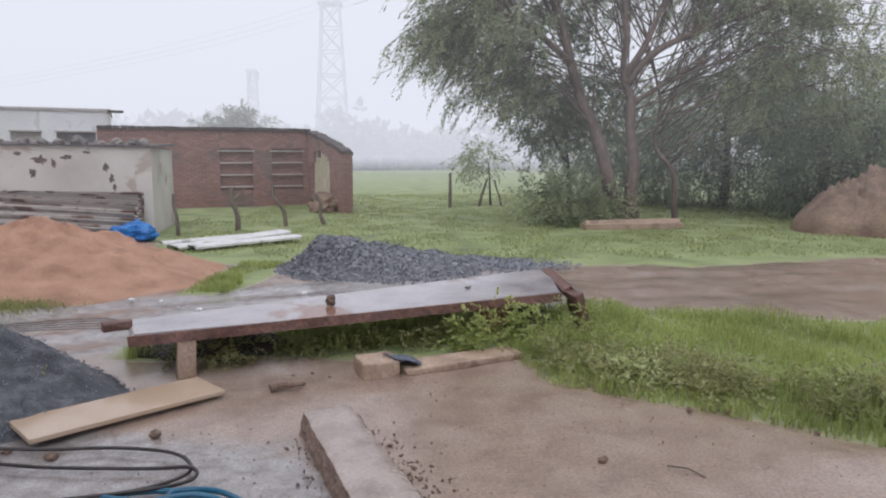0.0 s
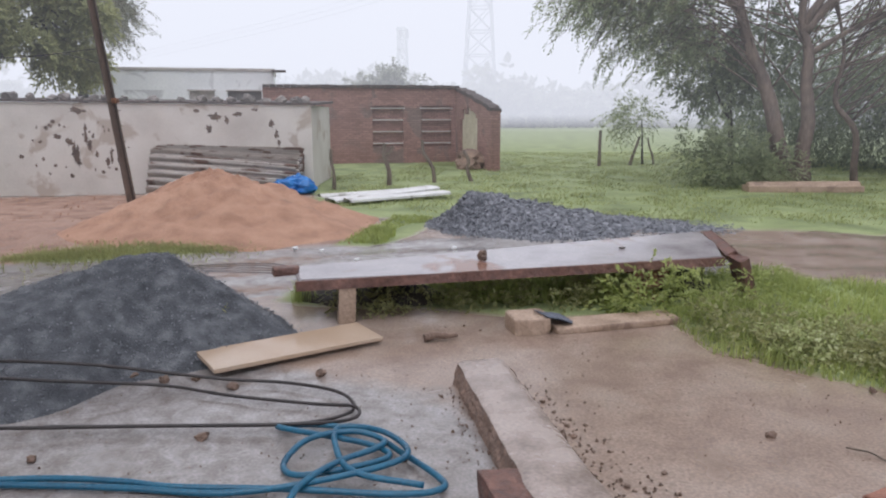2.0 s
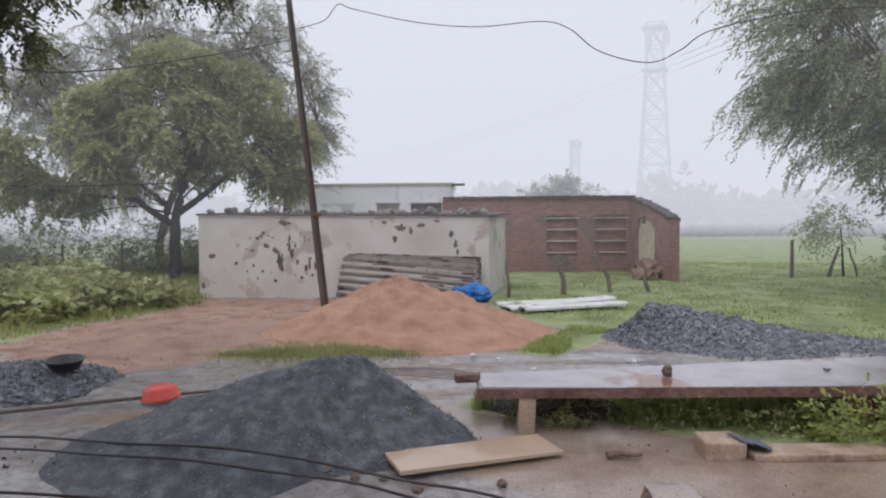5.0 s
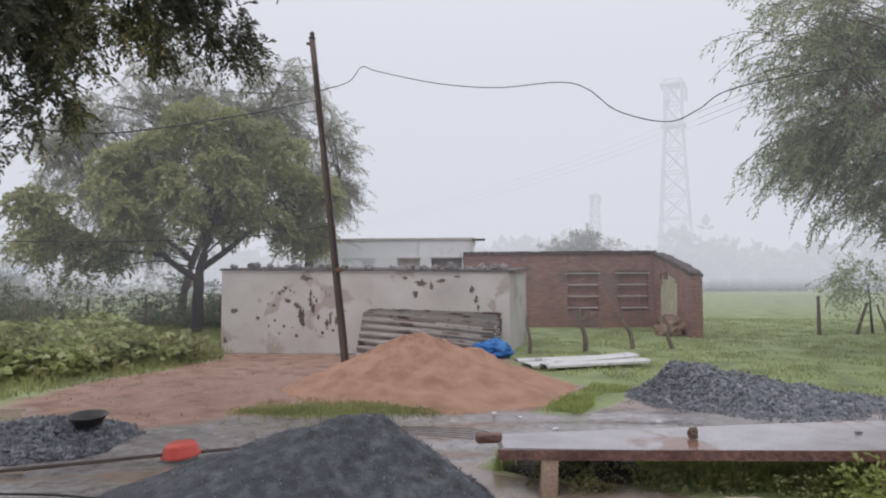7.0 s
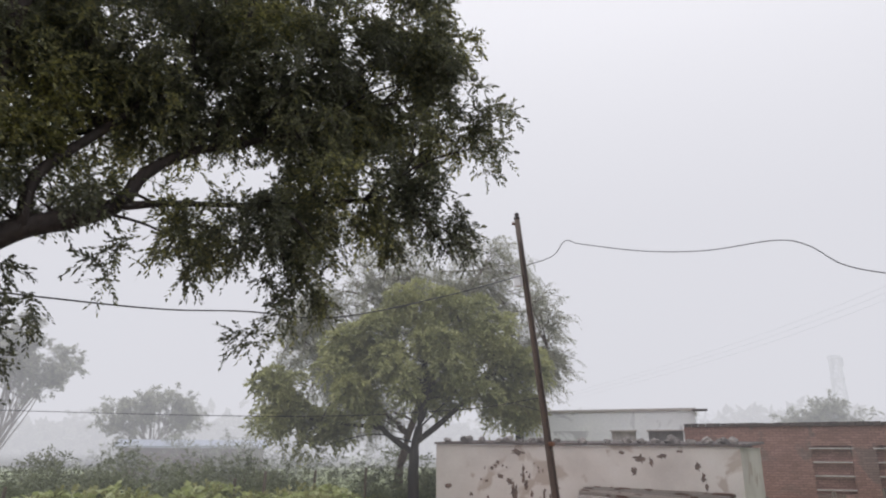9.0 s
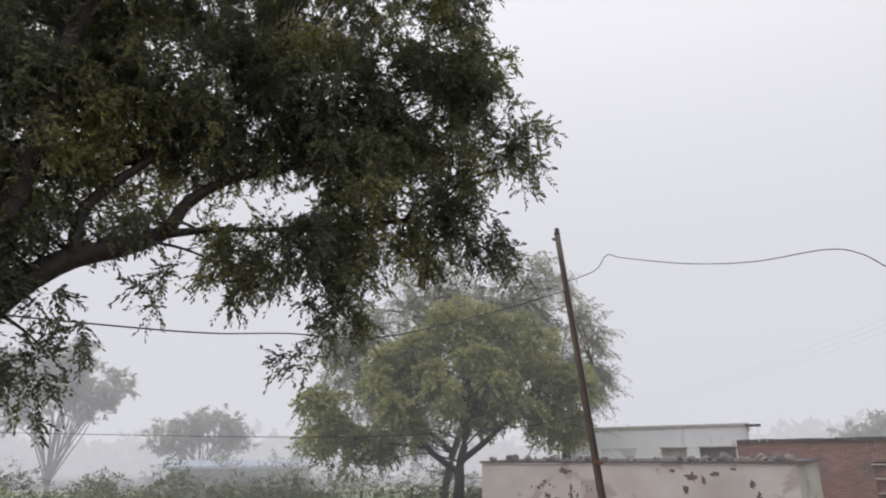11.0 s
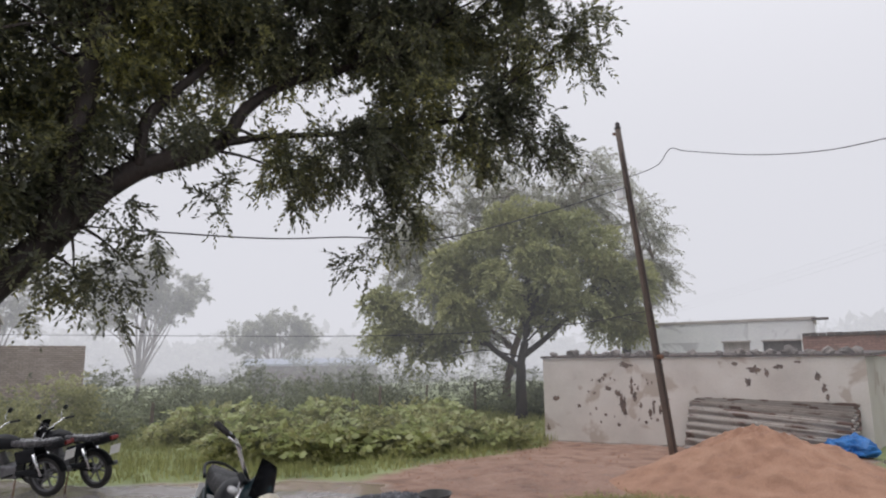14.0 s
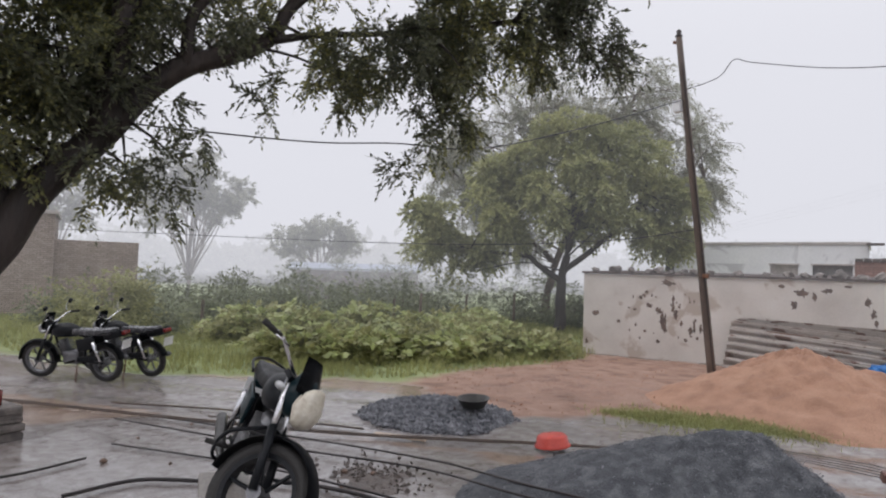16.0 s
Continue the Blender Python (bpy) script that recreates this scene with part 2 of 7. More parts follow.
M_WHITEWASH = mat("peeling_whitewash", ((0.47, 0.43, 0.395), (0.57, 0.53, 0.49), (0.62, 0.585, 0.55)), 0.9, (0.7, 0.9), 0.25, 30, stain=(0.42, 0.355, 0.305), stain_scale=1.1, stain_at=0.57, speckle=0.12, detail=10)
M_PEEL = mat("exposed_brown_render", ((0.075, 0.05, 0.04), (0.17, 0.115, 0.09)), 6, (0.7, 0.95), 0.6, 40)
M_WHITE_HOUSE = mat("pale_blue_whitewash", ((0.74, 0.75, 0.77), (0.80, 0.81, 0.82)), 0.7, (0.7, 0.9), 0.15, 20, stain=(0.55, 0.55, 0.57), stain_scale=0.9, stain_at=0.6)
# Red brick lightened and desaturated to paint haze; the soot stain is its own.
M_FAR_BRICK = brick_mat("haze_paled_red_brick", (0.29, 0.165, 0.14), (0.37, 0.22, 0.19), (0.5, 0.48, 0.46), soot=(0.25, 0.175, 0.155))
# Brick of the far left house, red taken out to imitate rain haze.
M_RUIN_BRICK = brick_mat("haze_greyed_brick", (0.33, 0.27, 0.24), (0.42, 0.35, 0.31), (0.36, 0.32, 0.29))
M_PLASTER = mat("cream_plaster", ((0.45, 0.40, 0.28), (0.62, 0.57, 0.45)), 3, (0.7, 0.9), 0.4, 20)
M_ROOF = mat("dark_roof_edge", ((0.05, 0.04, 0.038), (0.12, 0.09, 0.08)), 5, (0.6, 0.9), 0.8, 20)
M_ROCK = mat("grey_roof_stone", ((0.12, 0.105, 0.10), (0.26, 0.23, 0.21)), 6, (0.6, 0.9), 0.8, 22, vary=0.3)
M_SHEET = mat("weathered_fibre_sheet", ((0.56, 0.51, 0.47), (0.70, 0.65, 0.61)), 2.5, (0.6, 0.85), 0.2, 30, stain=(0.26, 0.165, 0.13), stain_scale=1.1, stain_at=0.54, vary=0.15)
M_TARP = mat("blue_tarpaulin", ((0.01, 0.10, 0.34), (0.02, 0.20, 0.55)), 5, (0.25, 0.45), 0.3, 30)
M_WHITE_PIPE = mat("white_pvc", ((0.55, 0.54, 0.53), (0.70, 0.69, 0.68)), 3, (0.3, 0.5), 0.1, 20, stain=(0.36, 0.34, 0.31), stain_scale=2.0, stain_at=0.6)
M_POLE = mat("rusty_brown_pole", ((0.085, 0.064, 0.054), (0.15, 0.112, 0.092)), 3, (0.5, 0.8), 0.4, 40, stretch=(1, 1, 0.15))
M_WOOD = mat("grey_weathered_wood", ((0.09, 0.07, 0.055), (0.19, 0.15, 0.12)), 6, (0.7, 0.95), 0.7, 30, stretch=(1, 1, 0.2))
M_BARK = mat("wet_bark", ((0.018, 0.014, 0.013), (0.05, 0.038, 0.034)), 5, (0.5, 0.85), 1.0, 24, stretch=(1, 1, 0.3))
M_BARK_PALE = mat("brown_bark", ((0.09, 0.065, 0.052), (0.18, 0.132, 0.105)), 5, (0.6, 0.9), 1.0, 20, stretch=(1, 1, 0.3))
# Bark of the distant trees, its grey lightened to paint haze.
M_BARK_FAR = mat("haze_paled_bark", ((0.20, 0.17, 0.15), (0.30, 0.26, 0.24)), 4, (0.7, 0.9), 0.6, 12)
M_HOSE = mat("blue_hose", ((0.008, 0.075, 0.14), (0.014, 0.115, 0.195)), 6, (0.25, 0.42), 0.15, 50)
M_CABLE = mat("black_cable", ((0.018, 0.015, 0.015), (0.04, 0.03, 0.03)), 9, (0.35, 0.55), 0.1, 60)
M_RUST = mat("rusted_steel", ((0.09, 0.045, 0.03), (0.20, 0.10, 0.06)), 12, (0.5, 0.8), 0.4, 60)
M_ROD = mat("dull_rusty_bar", ((0.05, 0.036, 0.03), (0.105, 0.072, 0.055)), 9, (0.45, 0.75), 0.3, 60)
M_WIRE = mat("grey_wire", ((0.05, 0.05, 0.055), (0.10, 0.10, 0.11)), 9, (0.5, 0.7), 0, 60)
M_RED_TUB = mat("red_plastic", ((0.52, 0.045, 0.03), (0.62, 0.075, 0.05)), 5, (0.25, 0.4), 0.1, 50)
M_TUB = mat("dark_metal_pan", ((0.035, 0.035, 0.035), (0.08, 0.075, 0.07)), 6, (0.3, 0.5), 0.2, 50, metal=0.4)
M_CLOTH = mat("dark_wet_cloth", ((0.05, 0.06, 0.085), (0.12, 0.13, 0.165)), 9, (0.6, 0.8), 0.5, 50)
M_RUBBLE = mat("muddy_rubble", ((0.085, 0.07, 0.062), (0.18, 0.15, 0.135)), 10, (0.4, 0.8), 0.8, 50)
# Near-black colour that paints the shade under the slab bench.
M_SLAB_SHADE = mat("painted_slab_shade", ((0.022, 0.017, 0.014), (0.055, 0.042, 0.034)), 9, (0.5, 0.85), 0.8, 40)
M_DIRT = mat("earth_bank", ((0.14, 0.09, 0.065), (0.28, 0.195, 0.14)), 2, (0.8, 0.95), 1.0, 15)
M_PAINT = mat("black_bike_paint", ((0.007, 0.008, 0.010), (0.013, 0.014, 0.017)), 8, (0.3, 0.5), 0, 60, spec=0.18)
M_PAINT_TEAL = mat("dark_teal_bike_paint", ((0.004, 0.013, 0.017), (0.007, 0.02, 0.026)), 8, (0.25, 0.45), 0, 60, spec=0.18)
M_TYRE = mat("tyre_rubber", ((0.014, 0.013, 0.013), (0.03, 0.028, 0.027)), 12, (0.6, 0.8), 0.4, 80)
M_CHROME = mat("chrome_steel", ((0.62, 0.62, 0.64), (0.75, 0.75, 0.77)), 6, (0.12, 0.28), 0, 60, metal=1.0)
M_ALLOY = mat("dull_alloy", ((0.12, 0.12, 0.13), (0.22, 0.22, 0.23)), 8, (0.35, 0.55), 0.1, 60, metal=0.8)
M_SEAT = mat("seat_vinyl", ((0.012, 0.012, 0.014), (0.025, 0.025, 0.028)), 12, (0.4, 0.6), 0.25, 80, spec=0.2)
M_SEAT_GREY = mat("wet_grey_seat_vinyl", ((0.045, 0.045, 0.05), (0.085, 0.085, 0.092)), 12, (0.15, 0.35), 0.15, 80)
M_CREAM = mat("cream_plastic_wrap", ((0.52, 0.47, 0.38), (0.64, 0.59, 0.50)), 9, (0.25, 0.5), 0.5, 30)
M_PLATE = mat("white_plate", ((0.68, 0.68, 0.68), (0.78, 0.78, 0.78)), 5, (0.3, 0.4), 0, 60)
M_LAMP_RED = mat("red_lamp_lens", ((0.14, 0.012, 0.012), (0.2, 0.018, 0.018)), 5, (0.1, 0.2), 0, 60)
M_LENS = mat("headlamp_glass", ((0.35, 0.36, 0.37), (0.5, 0.5, 0.5)), 9, (0.08, 0.18), 0.1, 40, metal=0.4)
M_STEEL = mat("galvanised_steel", ((0.52, 0.54, 0.57), (0.62, 0.64, 0.67)), 2, (0.6, 0.8), 0, 20)
M_DARK = mat("dark_opening", ((0.03, 0.028, 0.028), (0.06, 0.055, 0.05)), 3, (0.7, 0.9), 0, 20)
M_WINDOW = mat("dusty_shutter", ((0.13, 0.12, 0.12), (0.20, 0.19, 0.185)), 4, (0.4, 0.6), 0, 20)
M_BAR = mat("pale_concrete_bar", ((0.40, 0.36, 0.34), (0.50, 0.46, 0.44)), 3, (0.7, 0.9), 0.2, 20)
M_PLINTH = mat("plinth_concrete", ((0.25, 0.22, 0.20), (0.34, 0.31, 0.285)), 3, (0.25, 0.55), 0.4, 40)
M_BLUE_ROOF = mat("blue_grey_roof_sheet", ((0.30, 0.34, 0.42), (0.38, 0.42, 0.50)), 3, (0.5, 0.7), 0, 20)

# Near neem: crown shade painted into the dark end, lit leaves into the light.
L_NEEM = leaf_mat("neem_leaf_shade_to_lit", (0.075, 0.08, 0.068), (0.175, 0.185, 0.115), (0.50, 0.48, 0.17), 0.55)
# Lighter copy for the neem by the shed, with haze mixed into its colour.
L_NEEM_FAR = leaf_mat("neem_leaf_haze_paled", (0.22, 0.24, 0.12), (0.40, 0.41, 0.20), (0.57, 0.56, 0.28))
# Thorn-tree leaf, made lighter than its own green to take in some haze.
L_FEATHER = leaf_mat("feathery_leaf", (0.18, 0.215, 0.12), (0.33, 0.37, 0.21), (0.46, 0.49, 0.30), 0.52)
# Greyed version for far crowns: distance haze is painted in the leaf colour.
L_FEATHER_HAZED = leaf_mat("haze_greyed_feather_leaf", (0.26, 0.265, 0.21), (0.38, 0.385, 0.30), (0.48, 0.48, 0.38), 0.55)
# Scrub leaf tinted grey-green, mist included in the tint.
L_SCRUB = leaf_mat("misty_scrub_leaf", (0.11, 0.125, 0.08), (0.19, 0.21, 0.125), (0.28, 0.29, 0.17), 0.45)
L_LAWN = leaf_mat("plot_grass_blade", (0.22, 0.23, 0.10), (0.35, 0.355, 0.15), (0.47, 0.465, 0.22))
L_DARK = leaf_mat("shaded_thicket_leaf", (0.11, 0.14, 0.09), (0.22, 0.26, 0.155), (0.34, 0.38, 0.225))
L_BUSH = leaf_mat("weed_leaf", (0.18, 0.185, 0.085), (0.33, 0.33, 0.14), (0.54, 0.53, 0.31))
L_FIELD = leaf_mat("field_blade", (0.28, 0.32, 0.15), (0.41, 0.44, 0.21), (0.53, 0.55, 0.29), 0.6)
L_CREEPER = leaf_mat("creeper_leaf", (0.22, 0.26, 0.10), (0.46, 0.50, 0.22), (0.74, 0.75, 0.50))
L_GRASS = leaf_mat("grass_blade", (0.23, 0.27, 0.095), (0.39, 0.44, 0.15), (0.55, 0.58, 0.24), 0.55)

# ---- building tools ----
RNG = np.random.default_rng(7)


def thing(name, m=None, label="", category="", group="", kind=""):
    ob = new(name)
    ob.empty_display_size = 0.2
    ob.matrix_world = m if m is not None else Matrix()
    return tagged(ob, label, category, group, kind)


def part(name, bm, material, parent=None, label="", smooth=False, m=None):
    me = bpy.data.meshes.new(name)
    if smooth:
        for f in bm.faces:
            f.smooth = True
    bm.to_mesh(me)
    bm.free()
    me.materials.append(material)
    ob = new(name, me)
    ob.parent = parent
    if m is not None:
        ob.matrix_basis = m
    if label:
        ob["label"] = label
    return ob


def raw(name, verts, faces, material, parent=None, label="", smooth=False):
    me = bpy.data.meshes.new(name)
    me.from_pydata(np.asarray(verts).tolist(), [], faces if isinstance(faces, list) else faces.tolist())
    if smooth:
        me.polygons.foreach_set("use_smooth", [True] * len(me.polygons))
    me.materials.append(material)
    me.update()
    ob = new(name, me)
    ob.parent = parent
    if label:
        ob["label"] = label
    return ob


def box(bm, size, m=None, bevel=0.0, jitter=0.0):
    r = bmesh.ops.create_cube(bm, size=1.0)
    vs = r["verts"]
    bmesh.ops.scale(bm, vec=size, verts=vs)
    if bevel:
        es = list({e for v in vs for e in v.link_edges})
        g = bmesh.ops.bevel(bm, geom=es, offset=bevel, segments=2, affect="EDGES", profile=0.6)
        vs = list({v for f in g["faces"] for v in f.verts} | {v for v in vs if v.is_valid})
    if jitter:
        for v in vs:
            v.co += Vector((random.uniform(-1, 1), random.uniform(-1, 1), random.uniform(-1, 1))) * jitter
    if m is not None:
        bmesh.ops.transform(bm, matrix=m, verts=vs)
    return vs


def tube(bm, pts, radii, sides=8, cap=True):
    """A tube along points, with a radius at each."""
    pts = [Vector(p) for p in pts]
    if not hasattr(radii, "__len__"):
        radii = [radii] * len(pts)
    rings, up = [], Vector((0.13, 0.21, 1)).normalized()
    for i, p in enumerate(pts):
        d = (pts[min(i + 1, len(pts) - 1)] - pts[max(i - 1, 0)]).normalized()
        a = d.cross(up)
        if a.length < 0.05:
            a = d.cross(Vector((1, 0, 0)))
        a.normalize()
        b = d.cross(a)
        rings.append([bm.verts.new(p + radii[i] * (a * math.cos(k * math.tau / sides) + b * math.sin(k * math.tau / sides))) for k in range(sides)])
    for r0, r1 in zip(rings, rings[1:]):
        for k in range(sides):
            bm.faces.new((r0[k], r0[(k + 1) % sides], r1[(k + 1) % sides], r1[k]))
    if cap:
        bm.faces.new(rings[0][::-1])
        bm.faces.new(rings[-1])
    return bm


def smooth_path(pts, n=8):
    """Catmull-Rom through the points."""
    p = [Vector(q) for q in pts]
    p = [p[0] * 2 - p[1], *p, p[-1] * 2 - p[-2]]
    out = []
    for i in range(1, len(p) - 2):
        for k in range(n):
            t = k / n
            out.append(0.5 * (2 * p[i] + (p[i + 1] - p[i - 1]) * t + (2 * p[i - 1] - 5 * p[i] + 4 * p[i + 1] - p[i + 2]) * t * t
                              + (3 * p[i] - p[i - 1] - 3 * p[i + 1] + p[i + 2]) * t ** 3))
    return out + [p[-2]]


def lathe(bm, profile, segs=24, m=None):
    rings = []
    for r, z in profile:
        rings.append([bm.verts.new((r * math.cos(k * math.tau / segs), r * math.sin(k * math.tau / segs), z)) for k in range(segs)])
    for a, b in zip(rings, rings[1:]):
        for k in range(segs):
            bm.faces.new((a[k], a[(k + 1) % segs], b[(k + 1) % segs], b[k]))
    if m is not None:
        bmesh.ops.transform(bm, matrix=m, verts=[v for r in rings for v in r])
    return bm


def lump(bm, centre, size, seed=0, rough=0.25, sub=2):
    """An irregular stone."""
    r = bmesh.ops.create_icosphere(bm, subdivisions=sub, radius=0.5)
    for v in r["verts"]:
        n = noise.noise(v.co * 2.3 + Vector((seed * 7.1, seed * 3.3, seed))) + 0.5 * noise.noise(v.co * 6 + Vector((seed, 0, 0)))
        v.co *= 1 + rough * 2 * n
        v.co = Vector((v.co.x * size[0], v.co.y * size[1], v.co.z * size[2])) + Vector(centre)
    return r["verts"]


def nz(x, y, s=1.0, o=0.0):
    return noise.noise(Vector((x * s + o, y * s - o, o * 0.7)))


def unit(v):
    return v / np.maximum(np.linalg.norm(v, axis=-1, keepdims=True), 1e-9)


def sprays(pos, dirs, length, count, leaf, width, droop=0.3, flat=0.5):
    """Leaf sprays: a curved twig with paired narrow leaflets, each a folded rhombus. Returns verts and quads."""
    n = len(pos)
    length = np.broadcast_to(length, (n,))[:, None]
    dirs = unit(dirs)
    side = unit(np.cross(dirs, RNG.normal(size=(n, 3)) * flat + np.array([0, 0, 1.0])))
    allv = []
    for k in range(count):
        s = (k + 0.6) / count
        at = pos + dirs * length * s + np.array([0, 0, -1.0]) * (droop * length * s * s)
        sgn = 1 if k % 2 else -1
        d = unit(dirs * (0.55 + 0.5 * s) + side * sgn * 0.9 * (1 - 0.5 * s) + np.array([0, 0, -droop]) * s + RNG.normal(size=(n, 3)) * 0.25)
        w = unit(np.cross(d, RNG.normal(size=(n, 3)) * 0.6 + np.array([0, 0, 1.0])))
        le = leaf * RNG.uniform(0.7, 1.25, (n, 1))
        wi = width * RNG.uniform(0.8, 1.2, (n, 1))
        mid = at + d * le * 0.45
        allv.append(np.stack([at, mid + w * wi / 2, at + d * le, mid - w * wi / 2], 1))
    v = np.concatenate(allv, 0).reshape(-1, 3)
    return v, np.arange(len(v)).reshape(-1, 4)


def in_lumps(lumps, per_clump, spread, shell=0.55, lobe=0.0):
    """Points for foliage: clumps near the shells of ellipsoids, then points round each clump, with outward directions."""
    ps, ds = [], []
    for c, r, clumps in lumps:
        u = unit(RNG.normal(size=(clumps, 3)))
        rad = RNG.uniform(shell ** 3, 1, (clumps, 1)) ** (1 / 3)
        cc = np.array(c) + u * rad * np.array(r)
        p = np.repeat(cc, per_clump, 0) + RNG.normal(size=(clumps * per_clump, 3)) * spread
        ps.append(p)
        own = unit(p - np.repeat(cc, per_clump, 0))
        ds.append(unit(p - np.array(c)) * (0.7 if not lobe else 0.25) + own * lobe + RNG.normal(size=p.shape) * (0.45 if not lobe else 0.3))
    return np.concatenate(ps), np.concatenate(ds)


def blades(xy, z, height, width, lean=0.35):
    n = len(xy)
    h = height * RNG.uniform(0.5, 1.3, (n, 1))
    base = np.c_[xy, np.broadcast_to(z, (n,))]
    a = RNG.uniform(0, math.tau, n)
    w = np.c_[np.cos(a), np.sin(a), np.zeros(n)] * width * RNG.uniform(0.7, 1.3, (n, 1))
    tilt = RNG.normal(size=(n, 2)) * lean
    mid = base + np.c_[tilt * h * 0.25, h * 0.6]
    tip = base + np.c_[tilt * h, h * (1 - 0.3 * np.abs(tilt).sum(1, keepdims=True)).clip(0.4)]
    v = np.stack([base - w / 2, base + w / 2, mid + w * 0.35, tip, mid - w * 0.35], 1).reshape(-1, 3)
    i = np.arange(n)[:, None] * 5
    return v, np.concatenate([i + np.array([0, 1, 2, 4]) , ], 0).tolist() + (i + np.array([4, 2, 3])).tolist()


def in_poly(poly, n):
    p = np.array(poly, float)
    lo, hi = p.min(0), p.max(0)
    out = np.zeros((0, 2))
    while len(out) < n:
        q = RNG.uniform(lo, hi, (n * 2, 2))
        out = np.concatenate([out, q[inside(q, p)]])
    return out[:n]


def inside(q, p):
    x, y = q[:, 0], q[:, 1]
    ok = np.zeros(len(q), bool)
    for (x0, y0), (x1, y1) in zip(p, np.roll(p, -1, 0)):
        cross = ((y0 > y) != (y1 > y)) & (x < (x1 - x0) * (y - y0) / (y1 - y0 + 1e-12) + x0)
        ok ^= cross
    return ok


def seg_dist(x, y, pts):
    best = np.full(np.shape(x), 1e9)
    for (x0, y0), (x1, y1) in zip(pts, pts[1:]):
        dx, dy = x1 - x0, y1 - y0
        t = np.clip(((x - x0) * dx + (y - y0) * dy) / (dx * dx + dy * dy), 0, 1)
        best = np.minimum(best, np.hypot(x - x0 - t * dx, y - y0 - t * dy))
    return best


def poly_soft(x, y, poly, soft):
    """1 inside a polygon, falling to 0 over soft metres about its edge."""
    q = np.c_[np.ravel(x), np.ravel(y)]
    p = np.array(poly, float)
    d = seg_dist(q[:, 0], q[:, 1], [*map(tuple, p), tuple(p[0])])
    return np.clip(0.5 + np.where(inside(q, p), d, -d) / soft, 0, 1).reshape(np.shape(x))


def step_list(lo, hi, fine, far):
    """Even steps in the middle, growing outward."""
    v = list(np.arange(lo, hi + 1e-6, fine))
    s, a, b = fine, lo, hi
    left, right = [], []
    while b < far:
        s *= 1.25
        a, b = a - s, b + s
        left.append(a)
        right.append(b)
    return left[::-1] + v + right


# ---- ground ----
ROAD = [(-60, -6), (-20, -1.0), (-14, 1.4), (-10, 3.9), (-6.0, 6.4), (-1.5, 8.6), (2.5, 9.5), (6.5, 9.7), (12, 10.2), (60, 14)]
COURT = [(-9.5, 1.5), (-6.5, 4.5), (-3.8, 6.4), (-2.2, 6.0), (-0.6, 6.6), (0.9, 6.2), (1.15, 5.5), (2.2, 4.85), (3.0, 4.2), (6, 2.8), (6, -6), (-9.5, -6)]
CONCRETE = [(-9.5, -6), (-9.5, 2.5), (-6, 4.6), (-3.0, 4.9), (-1.6, 4.6), (-0.5, 4.3), (0.1, 2.5), (0.3, -6)]
RED = [(-13.5, 11.5), (-12.3, 13.6), (-5.6, 16), (-4.4, 14), (-2.6, 11.2), (-2.6, 9.3), (-4.4, 8.9), (-6.4, 7.6), (-7.0, 6.2), (-8.6, 6.4), (-10.6, 7.0), (-11.2, 9.5)]
FIELD_R = [(-4.4, 13.2), (-2.6, 11.7), (2.5, 11.6), (5, 11.2), (8, 11.9), (14, 12.3), (60, 17), (300, 60), (300, 420), (-60, 420), (-12, 40), (-6, 17)]
NEAR_GRASS = [(1.05, 6.3), (1.2, 5.45), (2.2, 4.85), (3.0, 4.2), (6, 2.8), (12, 1), (60, 0), (60, 10), (12, 7.2), (4.9, 7.3), (2.4, 8.2), (-2.4, 7.2), (-2.6, 6.3), (-0.4, 6.3)]
LEFT_GREEN = [(-11.3, 12.6), (-11.0, 9), (-10.4, 6.8), (-12.2, 4.6), (-13.2, 2.9), (-20, 0.6), (-60, -3), (-420, -40), (-420, 420), (-60, 420), (-12, 40), (-12.5, 14)]
STRIP = [(-6.5, 7.7), (-5.4, 7.9), (-4.2, 8.6), (-4.5, 9.0), (-5.6, 8.6), (-6.5, 8.1)]
PATCH = [(-2.9, 9.2), (-2.2, 9.3), (-1.9, 10.7), (-1.9, 12.0), (-2.6, 12.4), (-2.7, 10.6)]

gx, gy = np.meshgrid(step_list(-16, 12, 0.16, 420), step_list(-3, 27, 0.16, 420), indexing="xy")
turf = np.maximum.reduce([poly_soft(gx, gy, FIELD_R, 1.0), poly_soft(gx, gy, NEAR_GRASS, 0.5), poly_soft(gx, gy, LEFT_GREEN, 1.2),
                          poly_soft(gx, gy, STRIP, 0.4), poly_soft(gx, gy, PATCH, 0.5)])
redz = poly_soft(gx, gy, RED, 1.2)
conc = np.maximum(poly_soft(gx, gy, CONCRETE, 0.8), 0.75 * (seg_dist(gx, gy, ROAD) < 1.4) * (gx < 2.5))
road_d = seg_dist(gx, gy, ROAD)
turf = np.where(road_d < 1.0, np.minimum(turf, 0.25), turf)
gz = np.array([0.022 * nz(a, b, 0.7) + 0.008 * nz(a, b, 3.1, 5) for a, b in zip(gx.ravel(), gy.ravel())]).reshape(gx.shape)
near = np.exp(-((gx + 1) ** 2 + (gy - 4) ** 2) / 60)
gz += near * np.array([0.010 * nz(a, b, 5.5, 2) for a, b in zip(gx.ravel(), gy.ravel())]).reshape(gx.shape)
gz = np.where(np.abs(road_d - 0.7) < 0.22, gz - 0.018, gz) - 0.012
rows_n, cols_n = gx.shape
ids = np.arange(rows_n * cols_n).reshape(rows_n, cols_n)
ground = raw("ground", np.c_[gx.ravel(), gy.ravel(), gz.ravel()],
             np.stack([ids[:-1, :-1], ids[:-1, 1:], ids[1:, 1:], ids[1:, :-1]], -1).reshape(-1, 4), M_GROUND, smooth=True)
